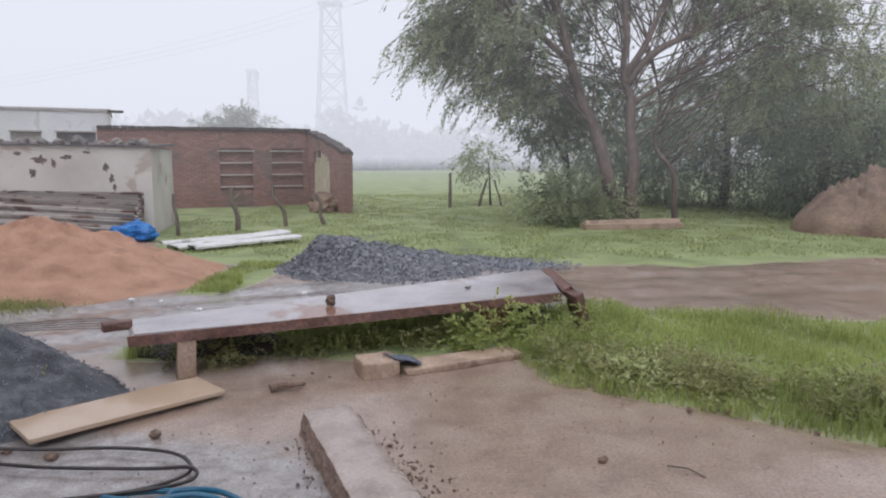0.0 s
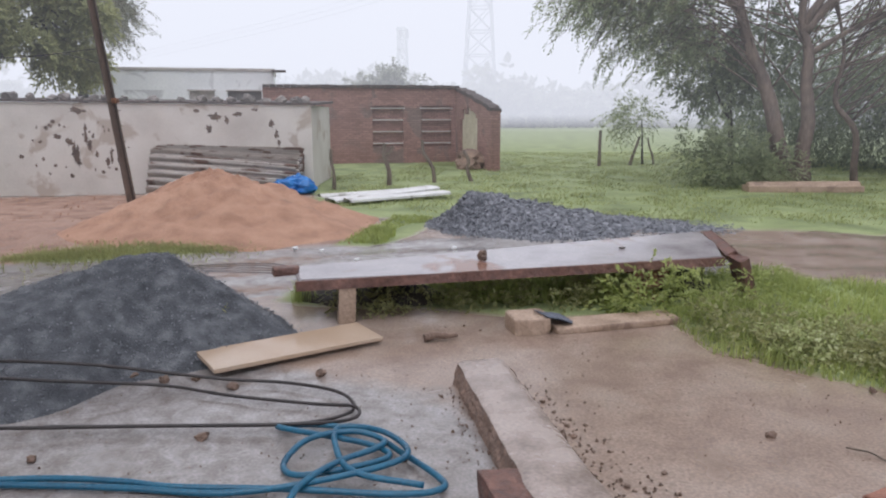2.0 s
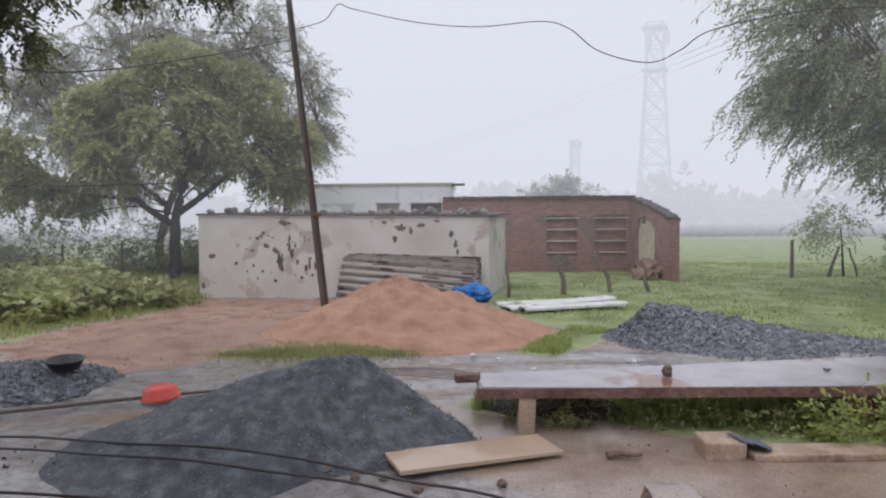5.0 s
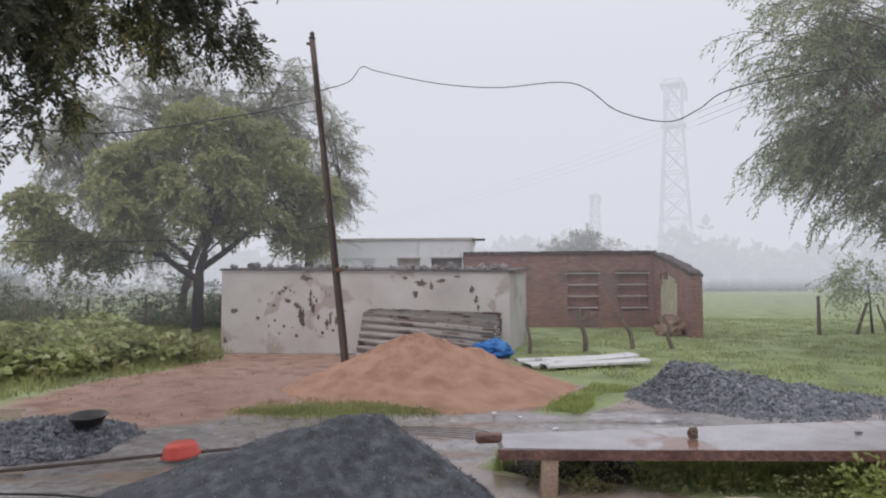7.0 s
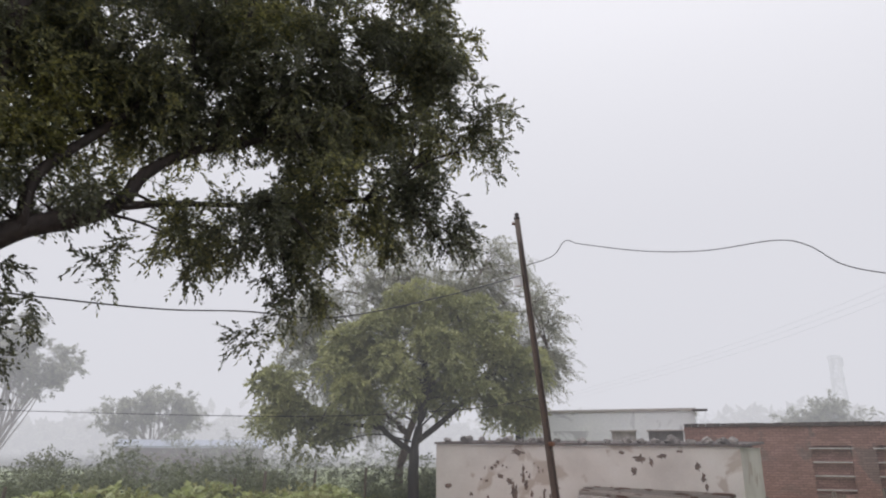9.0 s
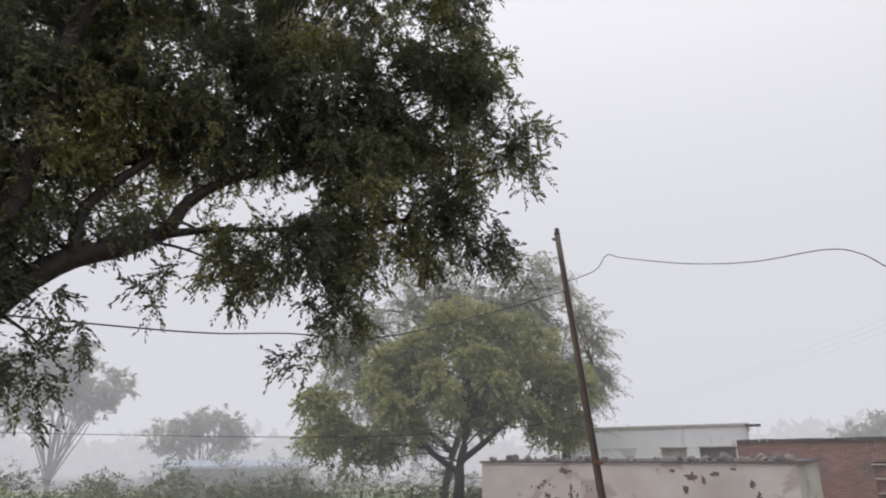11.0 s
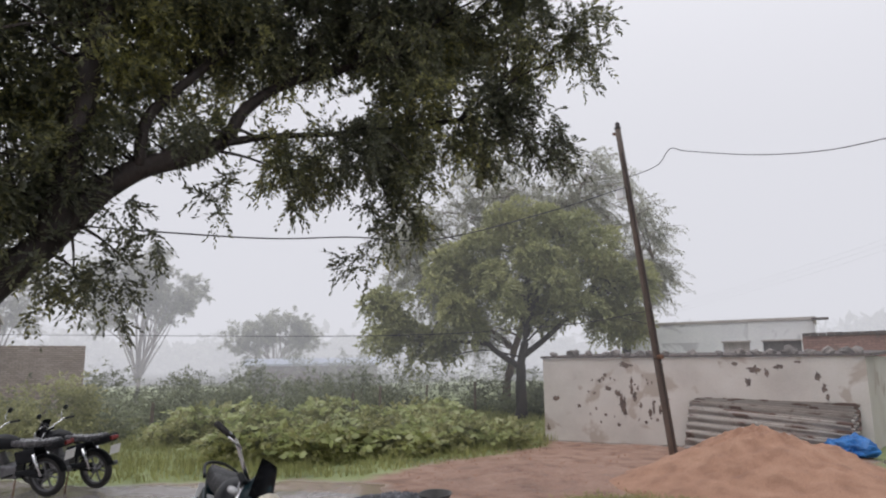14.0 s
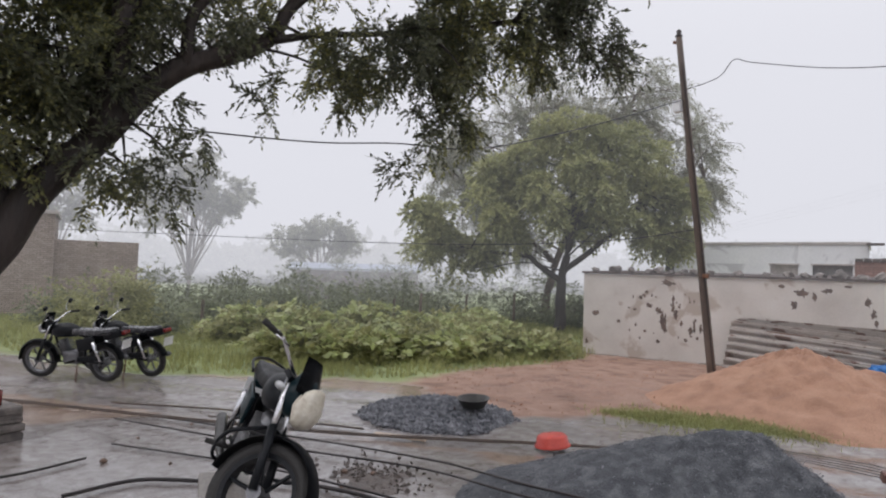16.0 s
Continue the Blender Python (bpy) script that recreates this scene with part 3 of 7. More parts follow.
tagged(ground, "rain-soaked ground of mud, worn concrete, red soil and green turf", "ground", kind="structure")
zones = ground.data.color_attributes.new("zones", "FLOAT_COLOR", "POINT")
zones.data.foreach_set("color", np.c_[turf.ravel(), redz.ravel(), conc.ravel(), np.ones(turf.size)].ravel())

# raised porch plinth under the viewer and the parked motorcycle
bm = bmesh.new()
box(bm, (5.0, 5.0, 0.45), pose(-1.6, -1.42, 0.115), bevel=0.02)
box(bm, (1.7, 3.2, 0.444), pose(-3.5, 0.22, 0.115), bevel=0.02)
box(bm, (1.3, 0.36, 0.436), pose(-4.77, 1.62, 0.112, 0, 0, -18), bevel=0.02)
tagged(part("porch_plinth", bm, M_PLINTH), "low raised concrete porch plinth, wet", "plinth", kind="structure")


def grass(name, poly, n, height, width, label, lean=0.35, keep=None, leaf=L_GRASS):
    xy = in_poly(poly, n)
    xy = xy[seg_dist(xy[:, 0], xy[:, 1], ROAD) > 0.95]
    if keep is not None:
        xy = xy[np.array([nz(a, b, 0.9, 3) > keep for a, b in xy])]
    tall = np.array([0.35 + 1.1 * max(0, 0.5 + nz(a, b, 1.7, 8)) for a, b in xy])[:, None]
    v, f = blades(xy, -0.015, height * tall, width, lean)
    return tagged(raw(name, v, f, leaf), label, "grass", kind="stuff")


grass("roadside_grass", [(1.0, 6.3), (1.2, 5.35), (2.2, 4.72), (3.0, 4.06), (6, 2.7), (9, 2.0), (9, 7.0), (4.9, 7.2), (2.4, 8.1), (1.8, 8.0), (1.6, 6.9)], 42000, 0.15, 0.010, "lush wet green grass beside the mud road")
grass("roadside_grass", [(-2.4, 6.3), (-1.0, 6.5), (0.9, 6.7), (1.8, 7.2), (1.8, 8.0), (-0.5, 7.6), (-2.4, 6.9)], 9000, 0.20, 0.010, "rank green grass growing beneath the stone slab")
t_s = RNG.uniform(0, 1, (5200, 1))
strip_xy = np.array([-6.7, 7.85]) * (1 - t_s) + np.array([-3.95, 8.95]) * t_s + RNG.normal(size=(5200, 2)) * np.array([0.2, 0.21]) * np.where(RNG.uniform(size=(5200, 1)) < 0.35, 1.7, 0.8) * (0.4 + np.sin(t_s * math.pi))
v, f = blades(strip_xy, -0.015, 0.04 + 0.10 * np.sin(t_s * math.pi) * (0.6 + 0.5 * np.sin(t_s * 31) ** 2), 0.010, 0.65)
tagged(raw("grass_strip", v, f, L_LAWN), "narrow strip of grass between road and sand heap", "grass", kind="stuff")
grass("grass_strip", PATCH, 2600, 0.09, 0.014, "patch of short grass beside the gravel heap", 0.5, keep=0.0)
grass("field_grass", [(-4.4, 13.6), (-2.6, 12.6), (2.5, 12.0), (8, 12.2), (14, 12.6), (16, 22), (8, 34), (-2, 34), (-6, 20)], 60000, 0.07, 0.022, "green field of wet short grass", 0.8, keep=-0.35, leaf=L_FIELD)
grass("field_grass", [(-11.2, 12.4), (-10.9, 9), (-10.6, 7), (-12.2, 4.8), (-13.4, 3.0), (-20, 1.0), (-30, 0), (-30, 20), (-14, 24), (-12.6, 15)], 60000, 0.19, 0.022, "tall weedy grass on the overgrown plot", leaf=L_LAWN)

# ---- heaps ----
def heap(name, centre, radii, height, material, label, peak=(0, 0), power=1.0, wobble=0.12, bump=0.02, category="heap", seed=1, rings=46, segs=120, crown=0.012):
    """A poured heap: outline radii at even angles from +x, a rounded cone over them."""
    cx, cy = centre
    v, k = [], len(radii)
    for i in range(rings + 1):
        s = i / rings
        for j in range(segs):
            a = j * math.tau / segs
            f = j * k / segs
            r0, r1 = radii[int(f) % k], radii[(int(f) + 1) % k]
            w = (1 - math.cos(math.pi * (f % 1))) / 2
            r = (r0 * (1 - w) + r1 * w) * (1 + wobble * nz(math.cos(a) * 2, math.sin(a) * 2, 1.3, seed))
            x = cx + peak[0] * (1 - s) + r * s * math.cos(a)
            y = cy + peak[1] * (1 - s) + r * s * math.sin(a)
            h = height * (1 - math.sqrt(s * s + crown) / math.sqrt(1 + crown)) ** power * (1 + 1.1 * math.sqrt(crown))
            h += bump * (1 - s) ** 0.3 * (nz(x, y, 2.5, seed) + 0.55 * nz(x, y, 7, seed) + 0.5 * nz(x, y, 16, seed)) * min(1, 3 * (1 - s))
            v.append((x, y, h * 1.06 - 0.03 * (s > 0.995) - 0.02))
    f = [(i * segs + j, (i + 1) * segs + j, (i + 1) * segs + (j + 1) % segs, i * segs + (j + 1) % segs) for i in range(rings) for j in range(segs)]
    f.append(tuple(range(segs)))
    ob = raw(name, v, f, material, smooth=True)
    return tagged(ob, label, category)


def pebbles(name, n, where, size, material, label, parent=None, kind="stuff"):
    """Loose broken stones: jittered octahedra. where(n) gives places on the surface."""
    p = where(n)
    base = np.array([(1, 0, 0), (0, 1, 0), (-1, 0, 0), (0, -1, 0), (0, 0, 1), (0, 0, -1)], float)
    s = size * RNG.uniform(0.5, 1.4, (len(p), 1, 1))
    v = base[None] * s * RNG.uniform(0.55, 1.25, (len(p), 6, 3)) + RNG.normal(size=(len(p), 6, 3)) * s * 0.22 + p[:, None]
    tri = np.array([(0, 1, 4), (1, 2, 4), (2, 3, 4), (3, 0, 4), (1, 0, 5), (2, 1, 5), (3, 2, 5), (0, 3, 5)])
    f = (np.arange(len(p))[:, None, None] * 6 + tri).reshape(-1, 3)
    return tagged(raw(name, v.reshape(-1, 3), f, material, parent), label, "gravel", kind=kind)


def on_heap(ob, scatter=0.03):
    """Places spread over a heap's own surface."""
    me = ob.data
    co = np.zeros(len(me.vertices) * 3)
    me.vertices.foreach_get("co", co)
    co = co.reshape(-1, 3)

    def where(n):
        i = RNG.integers(0, len(co), n * 2)
        p = co[i] + np.c_[RNG.normal(size=(n * 2, 2)) * scatter, np.zeros(n * 2)]
        # fewer at the peak, where the rings crowd
        r = np.hypot(*(p[:, :2] - co[:, :2].mean(0)).T)
        p = p[RNG.uniform(size=len(p)) < 0.25 + r / r.max()]
        return p[:n]

    return where


grey_heap = heap("stone_dust_heap", (-3.45, 5.15), (1.5, 1.25, 1.3, 1.5, 1.9, 2.12, 1.68, 1.2), 0.62, M_GREY_SAND, "dark grey heap of wet stone dust beside the slab bench", peak=(0.25, 0.2), power=1.05, bump=0.06, seed=3, crown=0.03)
pebbles("stone_dust_grit", 9000, on_heap(grey_heap, 0.02), 0.007, M_GRAVEL, "coarse grit on the dark heap")
red_heap = heap("sand_heap", (-5.4, 10.9), (2.9, 2.3, 2.0, 2.1, 2.3, 2.2, 2.3, 2.6), 0.84, M_RED_SAND, "orange-brown heap of wet building sand by the road", peak=(0, 0.2), power=1.15, bump=0.10, seed=5, crown=0.03)
M_TROD = mat("trodden_red_soil", ((0.22, 0.125, 0.09), (0.32, 0.195, 0.145), (0.37, 0.245, 0.19)), 2.2, (0.45, 0.85), 0.9, 30)
heap("sand_spread", (-8.6, 9.0), (2.0, 2.0, 2.2, 2.2, 1.8, 1.6, 1.6, 1.8), 0.07, M_TROD, "thin spread of orange sand trodden into the ground", power=0.6, bump=0.06, seed=8)
pebbles("soil_crumbs", 1100, lambda n: np.c_[in_poly(RED, n), np.full(n, 0.022)], 0.014, M_RED_SAND, "crumbs of red soil trodden about the heap")
pebbles("court_grit", 1300, lambda n: np.c_[in_poly([(-5.5, 1.6), (-5.2, 3.6), (-2.6, 4.3), (-0.8, 5.6), (0.8, 5.6), (2.6, 4.2), (3.2, 2.2), (1, 1.4), (-2, 1.6)], n), np.full(n, -0.010)], 0.006, M_CLOD, "fine grit and mud crumbs on the wet court")
pebbles("mortar_crumbs", 260, lambda n: np.c_[np.array([-0.30, 4.5]) + (np.array([0.72, 2.3]) - np.array([-0.30, 4.5])) * RNG.uniform(0, 1, (n, 1)) + np.abs(RNG.normal(size=(n, 1))) * np.array([0.13, 0.05]), np.full(n, -0.004)], 0.010, M_CLOD, "crumbled mortar along the concrete kerb")
pebbles("mortar_crumbs", 130, lambda n: np.c_[np.array([-0.66, 4.5]) + (np.array([0.36, 2.0]) - np.array([-0.66, 4.5])) * RNG.uniform(0, 1, (n, 1)) - np.abs(RNG.normal(size=(n, 1))) * np.array([0.07, 0.03]), np.full(n, -0.004)], 0.009, M_CLOD, "crumbled mortar along the concrete kerb")
gravel_heap = heap("gravel_heap", (-0.6, 11.4), (3.6, 1.9, 1.3, 1.2, 1.3, 1.35, 1.4, 2.0), 0.54, M_GRAVEL, "long low heap of blue-grey crushed stone", peak=(-0.6, 0.2), power=1.9, bump=0.07, seed=11)
pebbles("crushed_stone", 13000, on_heap(gravel_heap), 0.024, M_GRAVEL, "blue-grey crushed stones of the long heap")
tub_heap = heap("gravel_heap", (-7.55, 5.55), (1.0, 1.0, 1.0, 1.15, 1.2, 1.15, 1.0, 1.0), 0.22, M_GRAVEL, "small round heap of grey gravel by the road", power=0.8, bump=0.03, seed=13)
pebbles("crushed_stone", 7000, on_heap(tub_heap), 0.03, M_GRAVEL, "grey gravel stones of the small heap")
heap("earth_bank", (12.2, 16.2), (3.2, 3, 2.5, 2.4, 2.4, 2.2, 2.2, 2.8), 1.35, M_DIRT, "bare brown earth bank at the edge of the field", power=0.55, bump=0.4, seed=17, category="earth bank")

# ---- stone slab bench ----
bench = thing("slab_bench", label="long wet stone slab resting on low brick supports", category="bench")
bm = bmesh.new()
outline = [(-2.08, 5.66, 0.385), (-1.0, 6.03, 0.39), (0.3, 6.5, 0.40), (1.66, 7.0, 0.415), (1.74, 7.7, 0.42), (1.75, 8.45, 0.42), (0.2, 7.6, 0.405), (-1.2, 6.8, 0.39), (-2.32, 6.16, 0.385)]
top = [bm.verts.new((x + random.uniform(-0.01, 0.01), y, z)) for x, y, z in outline]
bot = [bm.verts.new((x + random.uniform(-0.015, 0.015), y, z - 0.075)) for x, y, z in outline]
bm.faces.new(top)
bm.faces.new(bot[::-1])
for i in range(len(top)):
    bm.faces.new((top[i - 1], bot[i - 1], bot[i], top[i]))
bmesh.ops.bevel(bm, geom=[e for e in bm.edges if e.verts[0].co.z > 0.37 and e.verts[1].co.z > 0.37], offset=0.012, segments=2, affect="EDGES")
part("slab", bm, M_SLAB, bench, "wet reflecting grey slab")
bm = bmesh.new()
box(bm, (4.0, 0.022, 0.085), pose(-0.22, 6.305, 0.352, 0, -0.5, 19.7))
bmesh.ops.subdivide_edges(bm, edges=[e for e in bm.edges if e.calc_length() > 1], cuts=60)
for v in bm.verts:
    v.co += Vector((0, -1, 0.3)) * 0.016 * nz(v.co.x * 5, v.co.z * 20, 1, 2)
part("broken_edge", bm, M_SLAB_EDGE, bench, "reddish broken front edge")


def brick_stack(parent, at, rz, cols, layers, size=(0.22, 0.105, 0.07), material=M_BRICK):
    for k in range(layers):
        for c in range(cols):
            bm = bmesh.new()
            turn = 0 if k % 2 == 0 else 90
            off = (c - (cols - 1) / 2) * (size[1] + 0.006)
            dx, dy = (0, off) if k % 2 == 0 else (off, 0)
            box(bm, size, bevel=0.006, jitter=0.004)
            part("brick", bm, material, parent, m=pose(at[0], at[1], 0, 0, 0, rz) @ pose(dx + random.uniform(-0.008, 0.008), dy, size[2] / 2 + k * (size[2] + 0.004) - 0.01, 0, 0, turn + random.uniform(-3, 3)))


bm = bmesh.new()
box(bm, (0.15, 0.14, 0.34), pose(-1.72, 5.83, 0.14, 0, 2, 20), bevel=0.012, jitter=0.006)
part("support_post", bm, M_SANDSTONE, bench, "short sandstone post")
brick_stack(bench, (0.95, 6.95), 15, 3, 4)
bm = bmesh.new()
box(bm, (0.10, 1.3, 0.07), pose(1.80, 7.75, 0.40, 0, -20, -3), bevel=0.01, jitter=0.02)
part("end_stone", bm, M_SLAB_EDGE, bench, "red-brown stone along the slab's end")
bm = bmesh.new()
box(bm, (0.09, 0.3, 0.45), pose(1.86, 7.02, 0.2, 0, -18, 8), bevel=0.01, jitter=0.012)
part("prop_stone", bm, M_SLAB_EDGE, bench)
bm = bmesh.new()
box(bm, (0.22, 0.12, 0.07), pose(-2.30, 5.93, 0.40, 0, 0, 28), bevel=0.01, jitter=0.006)
part("end_block", bm, M_SLAB_EDGE, bench, "dark broken block at the slab's end")
for i in range(5):
    bm = bmesh.new()
    y0 = 5.98 + i * 0.05
    tube(bm, smooth_path([(-2.25, y0, 0.36), (-2.6, y0 + 0.05, 0.35 + 0.01 * i), (-3.15 - 0.08 * i, y0 + 0.1, 0.33)], 5), 0.0045, 6)
    part("reinforcing_rod", bm, M_WIRE, bench, "thin protruding steel rod")
rock = bmesh.new()
lump(rock, (0, 0, 0.045), (0.10, 0.08, 0.11), 4, 0.3)
tagged(part("stone", rock, M_CLOD, m=pose(-0.62, 6.62, 0.39)), "small brown stone lying on the wet slab", "stone")
rock = bmesh.new()
lump(rock, (0, 0, 0.01), (0.07, 0.05, 0.03), 9, 0.3)
tagged(part("stone", rock, M_ROCK, m=pose(0.75, 7.3, 0.41)), "pale pebble lying on the wet slab", "stone")

# Mounds added under the slab to darken it, in place of its shade.
heap("soil_bank", (-1.75, 6.62), (0.75, 0.5, 0.32, 0.5, 0.7, 0.5, 0.3, 0.5), 0.27, M_SLAB_SHADE, "near-black mound added to paint the shade beneath the slab", power=0.6, bump=0.05, seed=31, rings=22, segs=70, category="soil")
heap("soil_bank", (1.28, 7.15), (0.34, 0.4, 0.35, 0.4, 0.4, 0.4, 0.22, 0.3), 0.3, M_SLAB_SHADE, "near-black mound added to paint the shade beneath the slab", power=0.45, bump=0.05, seed=32, rings=22, segs=70, category="soil")

# ---- loose stones of the court ----
bm = bmesh.new()
h = Vector((0.90, 0.92, 0)).normalized()
box(bm, (1.31, 0.40, 0.03), bevel=0.005, jitter=0.002)
plank = part("stone_plank", bm, M_BOARD, m=pose(-1.885, 4.945, 0.06, 2.5, 1.0, math.degrees(math.atan2(0.90, 0.93))))
tagged(plank, "tan polished sandstone plank lying wet on the ground", "stone plank")
for x, y in ((-2.2, 4.72), (-1.55, 5.2)):
    bm = bmesh.new()
    lump(bm, (0, 0, 0), (0.11, 0.08, 0.045), x, 0.2)
    tagged(part("stone", bm, M_CLOD, m=pose(x, y, 0.005)), "small stone under the sandstone plank", "stone")

beam = thing("concrete_kerb_beam", label="low wet concrete kerb beam set into the muddy court", category="kerb")
b0, b1 = Vector((-0.465, 4.63, 0)), Vector((0.75, 0.95, 0))
bd = (b1 - b0).normalized()
bn = Vector((-bd.y, bd.x, 0))
bl = (b1 - b0).length
bm_top, bm_side = bmesh.new(), bmesh.new()
N = 90
grid_t = []
for i in range(N + 1):
    s = i / N * bl
    row = []
    for j in range(9):
        w = (j / 8 - 0.5) * (0.31 + 0.05 * s / bl)
        edge = 0.012 * nz(s * 6, j, 1, 4) if j in (0, 8) else 0
        p = b0 + bd * s + bn * (w + edge)
        row.append(bm_top.verts.new((p.x, p.y, 0.145 + 0.006 * nz(s * 4, w * 9, 1, 6) - (0.02 if j in (0, 8) else 0) - (0.012 if i == 0 else 0))))
    grid_t.append(row)
for r0, r1 in zip(grid_t, grid_t[1:]):
    for j in range(8):
        bm_top.faces.new((r0[j], r0[j + 1], r1[j + 1], r1[j]))
for side, j in ((-1, 0), (1, 8)):
    prev = None
    for i in range(N + 1):
        top_v = grid_t[i][j].co
        col = []
        for k in range(6):
            z = top_v.z * (1 - k / 5) - 0.03 * (k == 5)
            o = 0.022 * nz(i * 0.4, k * 0.9, 1.3, 3 + j) + 0.006 * k
            q = top_v + bn * (o * (1 if j == 8 else -1))
            col.append(bm_side.verts.new((q.x, q.y, z)))
        if prev:
            for k in range(5):
                bm_side.faces.new((prev[k], prev[k + 1], col[k + 1], col[k]))
        prev = col
end = [grid_t[0][j].co for j in range(9)]
ups = [bm_side.verts.new(p) for p in end]
dns = [bm_side.verts.new((p.x - bd.x * 0.02, p.y - bd.y * 0.02, -0.03)) for p in end]
for j in range(8):
    bm_side.faces.new((ups[j], ups[j + 1], dns[j + 1], dns[j]))
part("top_face", bm_top, M_BEAM, beam, "smooth wet top", smooth=True)
part("rough_sides", bm_side, M_BEAM_SIDE, beam, "crumbling mortar sides")

kerb = thing("kerb_stone", label="rough sandstone kerb stone half sunk in mud", category="kerb stone")
for cx, cy, ln, wd, hh, rz in ((-0.17, 5.78, 0.30, 0.30, 0.145, 18), (0.55, 6.03, 1.15, 0.28, 0.065, 23)):
    bm = bmesh.new()
    box(bm, (ln, wd, hh), bevel=0.02)
    bmesh.ops.subdivide_edges(bm, edges=bm.edges[:], cuts=3, use_grid_fill=True)
    for v in bm.verts:
        v.co += v.co.normalized() * 0.018 * (nz(v.co.x * 9 + cx * 5, v.co.y * 9 + v.co.z * 7) + 0.3)
    part("block", bm, M_SANDSTONE, kerb, m=pose(cx, cy, hh / 2 - 0.02, 0, 0, rz))
bm = bmesh.new()
lump(bm, (0, 0, 0), (0.24, 0.26, 0.03), 6, 0.5, 3)
tagged(part("cloth_rag", bm, M_CLOTH, m=pose(0.04, 5.84, 0.10, 0, 14, 30)), "dark wet rag lying over the kerb stone", "rag")
bm = bmesh.new()
tube(bm, smooth_path([(-0.13, 0, 0.03), (-0.04, 0.01, 0.045), (0.06, -0.01, 0.04), (0.14, 0.03, 0.03)], 4), [0.035] * 4 + [0.028] * 4 + [0.02] * 4 + [0.012], 8)
tagged(part("wood_stump_piece", bm, M_CLOD, m=pose(-0.84, 5.38, 0, 0, 0, 20)), "short broken piece of brown wood on the mud", "wood piece")


def scatter(name, spots, material, label, category, size, seed=0, flat=0.6):
    for i, (x, y) in enumerate(spots):
        bm = bmesh.new()
        s = size * random.uniform(0.6, 1.5)
        lump(bm, (0, 0, s * flat * 0.3), (s, s * random.uniform(0.6, 1.0), s * flat), seed + i, 0.3, 2)
        tagged(part(name, bm, material, m=pose(x, y, -0.005, 0, 0, random.uniform(0, 360))), label, category, group=label)


scatter("earth_clod", [(-2.79, 4.33), (-2.55, 4.3), (-3.66, 3.2), (-3.5, 2.9), (-2.9, 3.05), (-2.66, 3.2), (-4.1, 3.3), (-1.9, 3.55), (-2.35, 4.35), (-1.55, 4.55), (-2.05, 4.25)], M_CLOD, "wet brown clod of earth on the court", "clod", 0.075, 20)
scatter("earth_clod", [(0.35, 3.35), (0.48, 3.2), (0.6, 3.1), (0.2, 4.0), (0.3, 3.7), (-0.05, 4.3), (0.02, 4.15), (0.12, 3.85), (0.55, 3.5), (-0.72, 3.6), (-0.75, 3.45), (-0.5, 3.9), (-0.85, 5.75), (-0.7, 5.8), (-0.55, 5.7)], M_CLOD, "crumb of mortar beside the concrete kerb", "clod", 0.024, 50)
scatter("earth_clod", [(-6.9, 2.4), (-6.4, 3.0), (-5.9, 3.15), (-5.7, 3.35), (-5.5, 2.9), (-7.4, 1.4), (-7.0, 1.9), (-8.6, 2.6), (-8.2, 1.9)], M_CLOD, "small muddy stone lying near the motorcycle", "clod", 0.06, 80)
scatter("brick_fragment", [(-3.4, 3.15), (-3.32, 3.05), (-3.25, 3.2), (-3.2, 3.08), (-3.12, 3.16), (-3.3, 3.3), (-3.15, 3.28), (-3.05, 3.05), (-3.42, 3.02), (-3.22, 2.96)], M_BRICK, "broken chips of red brick on the wet court", "brick chip", 0.045, 110, 0.35)
scatter("brick_fragment", [(-3.25 + random.gauss(0, 0.13), 3.10 + random.gauss(0, 0.09)) for _ in range(26)], M_BRICK, "broken chips of red brick on the wet court", "brick chip", 0.03, 300, 0.4)
scatter("pebble", [(2.7, 4.3), (2.55, 4.55), (2.95, 4.35), (2.3, 4.7), (3.2, 4.1), (3.4, 4.2), (2.05, 4.75), (1.2, 4.0), (1.9, 3.4), (1.5, 2.9)], M_CLOD, "small stone at the edge of the grass", "stone", 0.05, 140)
scatter("pebble", [(-6.0, 9.0), (-3.3, 8.9), (-2.9, 8.8), (-1.2, 9.2), (-4.9, 9.3), (-2.3, 8.3)], M_PLATE, "small pale stone on the wet road", "stone", 0.06, 160)


heap("mud_ridge", (3.35, 4.78), (0.75, 0.42, 0.3, 0.35, 0.5, 0.35, 0.25, 0.5), 0.10, M_DIRT, "bare ridge of brown mud through the wet grass", power=0.5, bump=0.06, seed=41, rings=22, segs=70, category="soil")
scatter("pebble", [(2.95, 5.3), (3.05, 5.12), (3.15, 4.98), (3.4, 4.75), (3.6, 4.72), (3.28, 4.9)], M_SANDSTONE, "small stone on the mud ridge", "stone", 0.11, 175, 0.5)


def loose_brick(x, y, rz, tilt=0, z=0.03, label="loose red brick lying on the wet court"):
    bm = bmesh.new()
    box(bm, (random.uniform(0.07, 0.17), 0.085, 0.055), bevel=0.008, jitter=0.012)
    tagged(part("brick", bm, M_BRICK, m=pose(x, y, z, tilt, 0, rz)), label, "brick", group="loose bricks")


bm = bmesh.new()
box(bm, (0.30, 0.19, 0.13), bevel=0.006)
bmesh.ops.subdivide_edges(bm, edges=bm.edges[:], cuts=3, use_grid_fill=True)
for v in bm.verts:
    v.co += v.co.normalized() * 0.03 * nz(v.co.x * 16, v.co.y * 16 + v.co.z * 11, 1, 3)
tagged(part("red_block", bm, M_SLAB_EDGE, m=pose(-0.20, 3.06, 0.06, 0, 0, 112)), "broken red stone block leaning on the concrete kerb", "stone block")
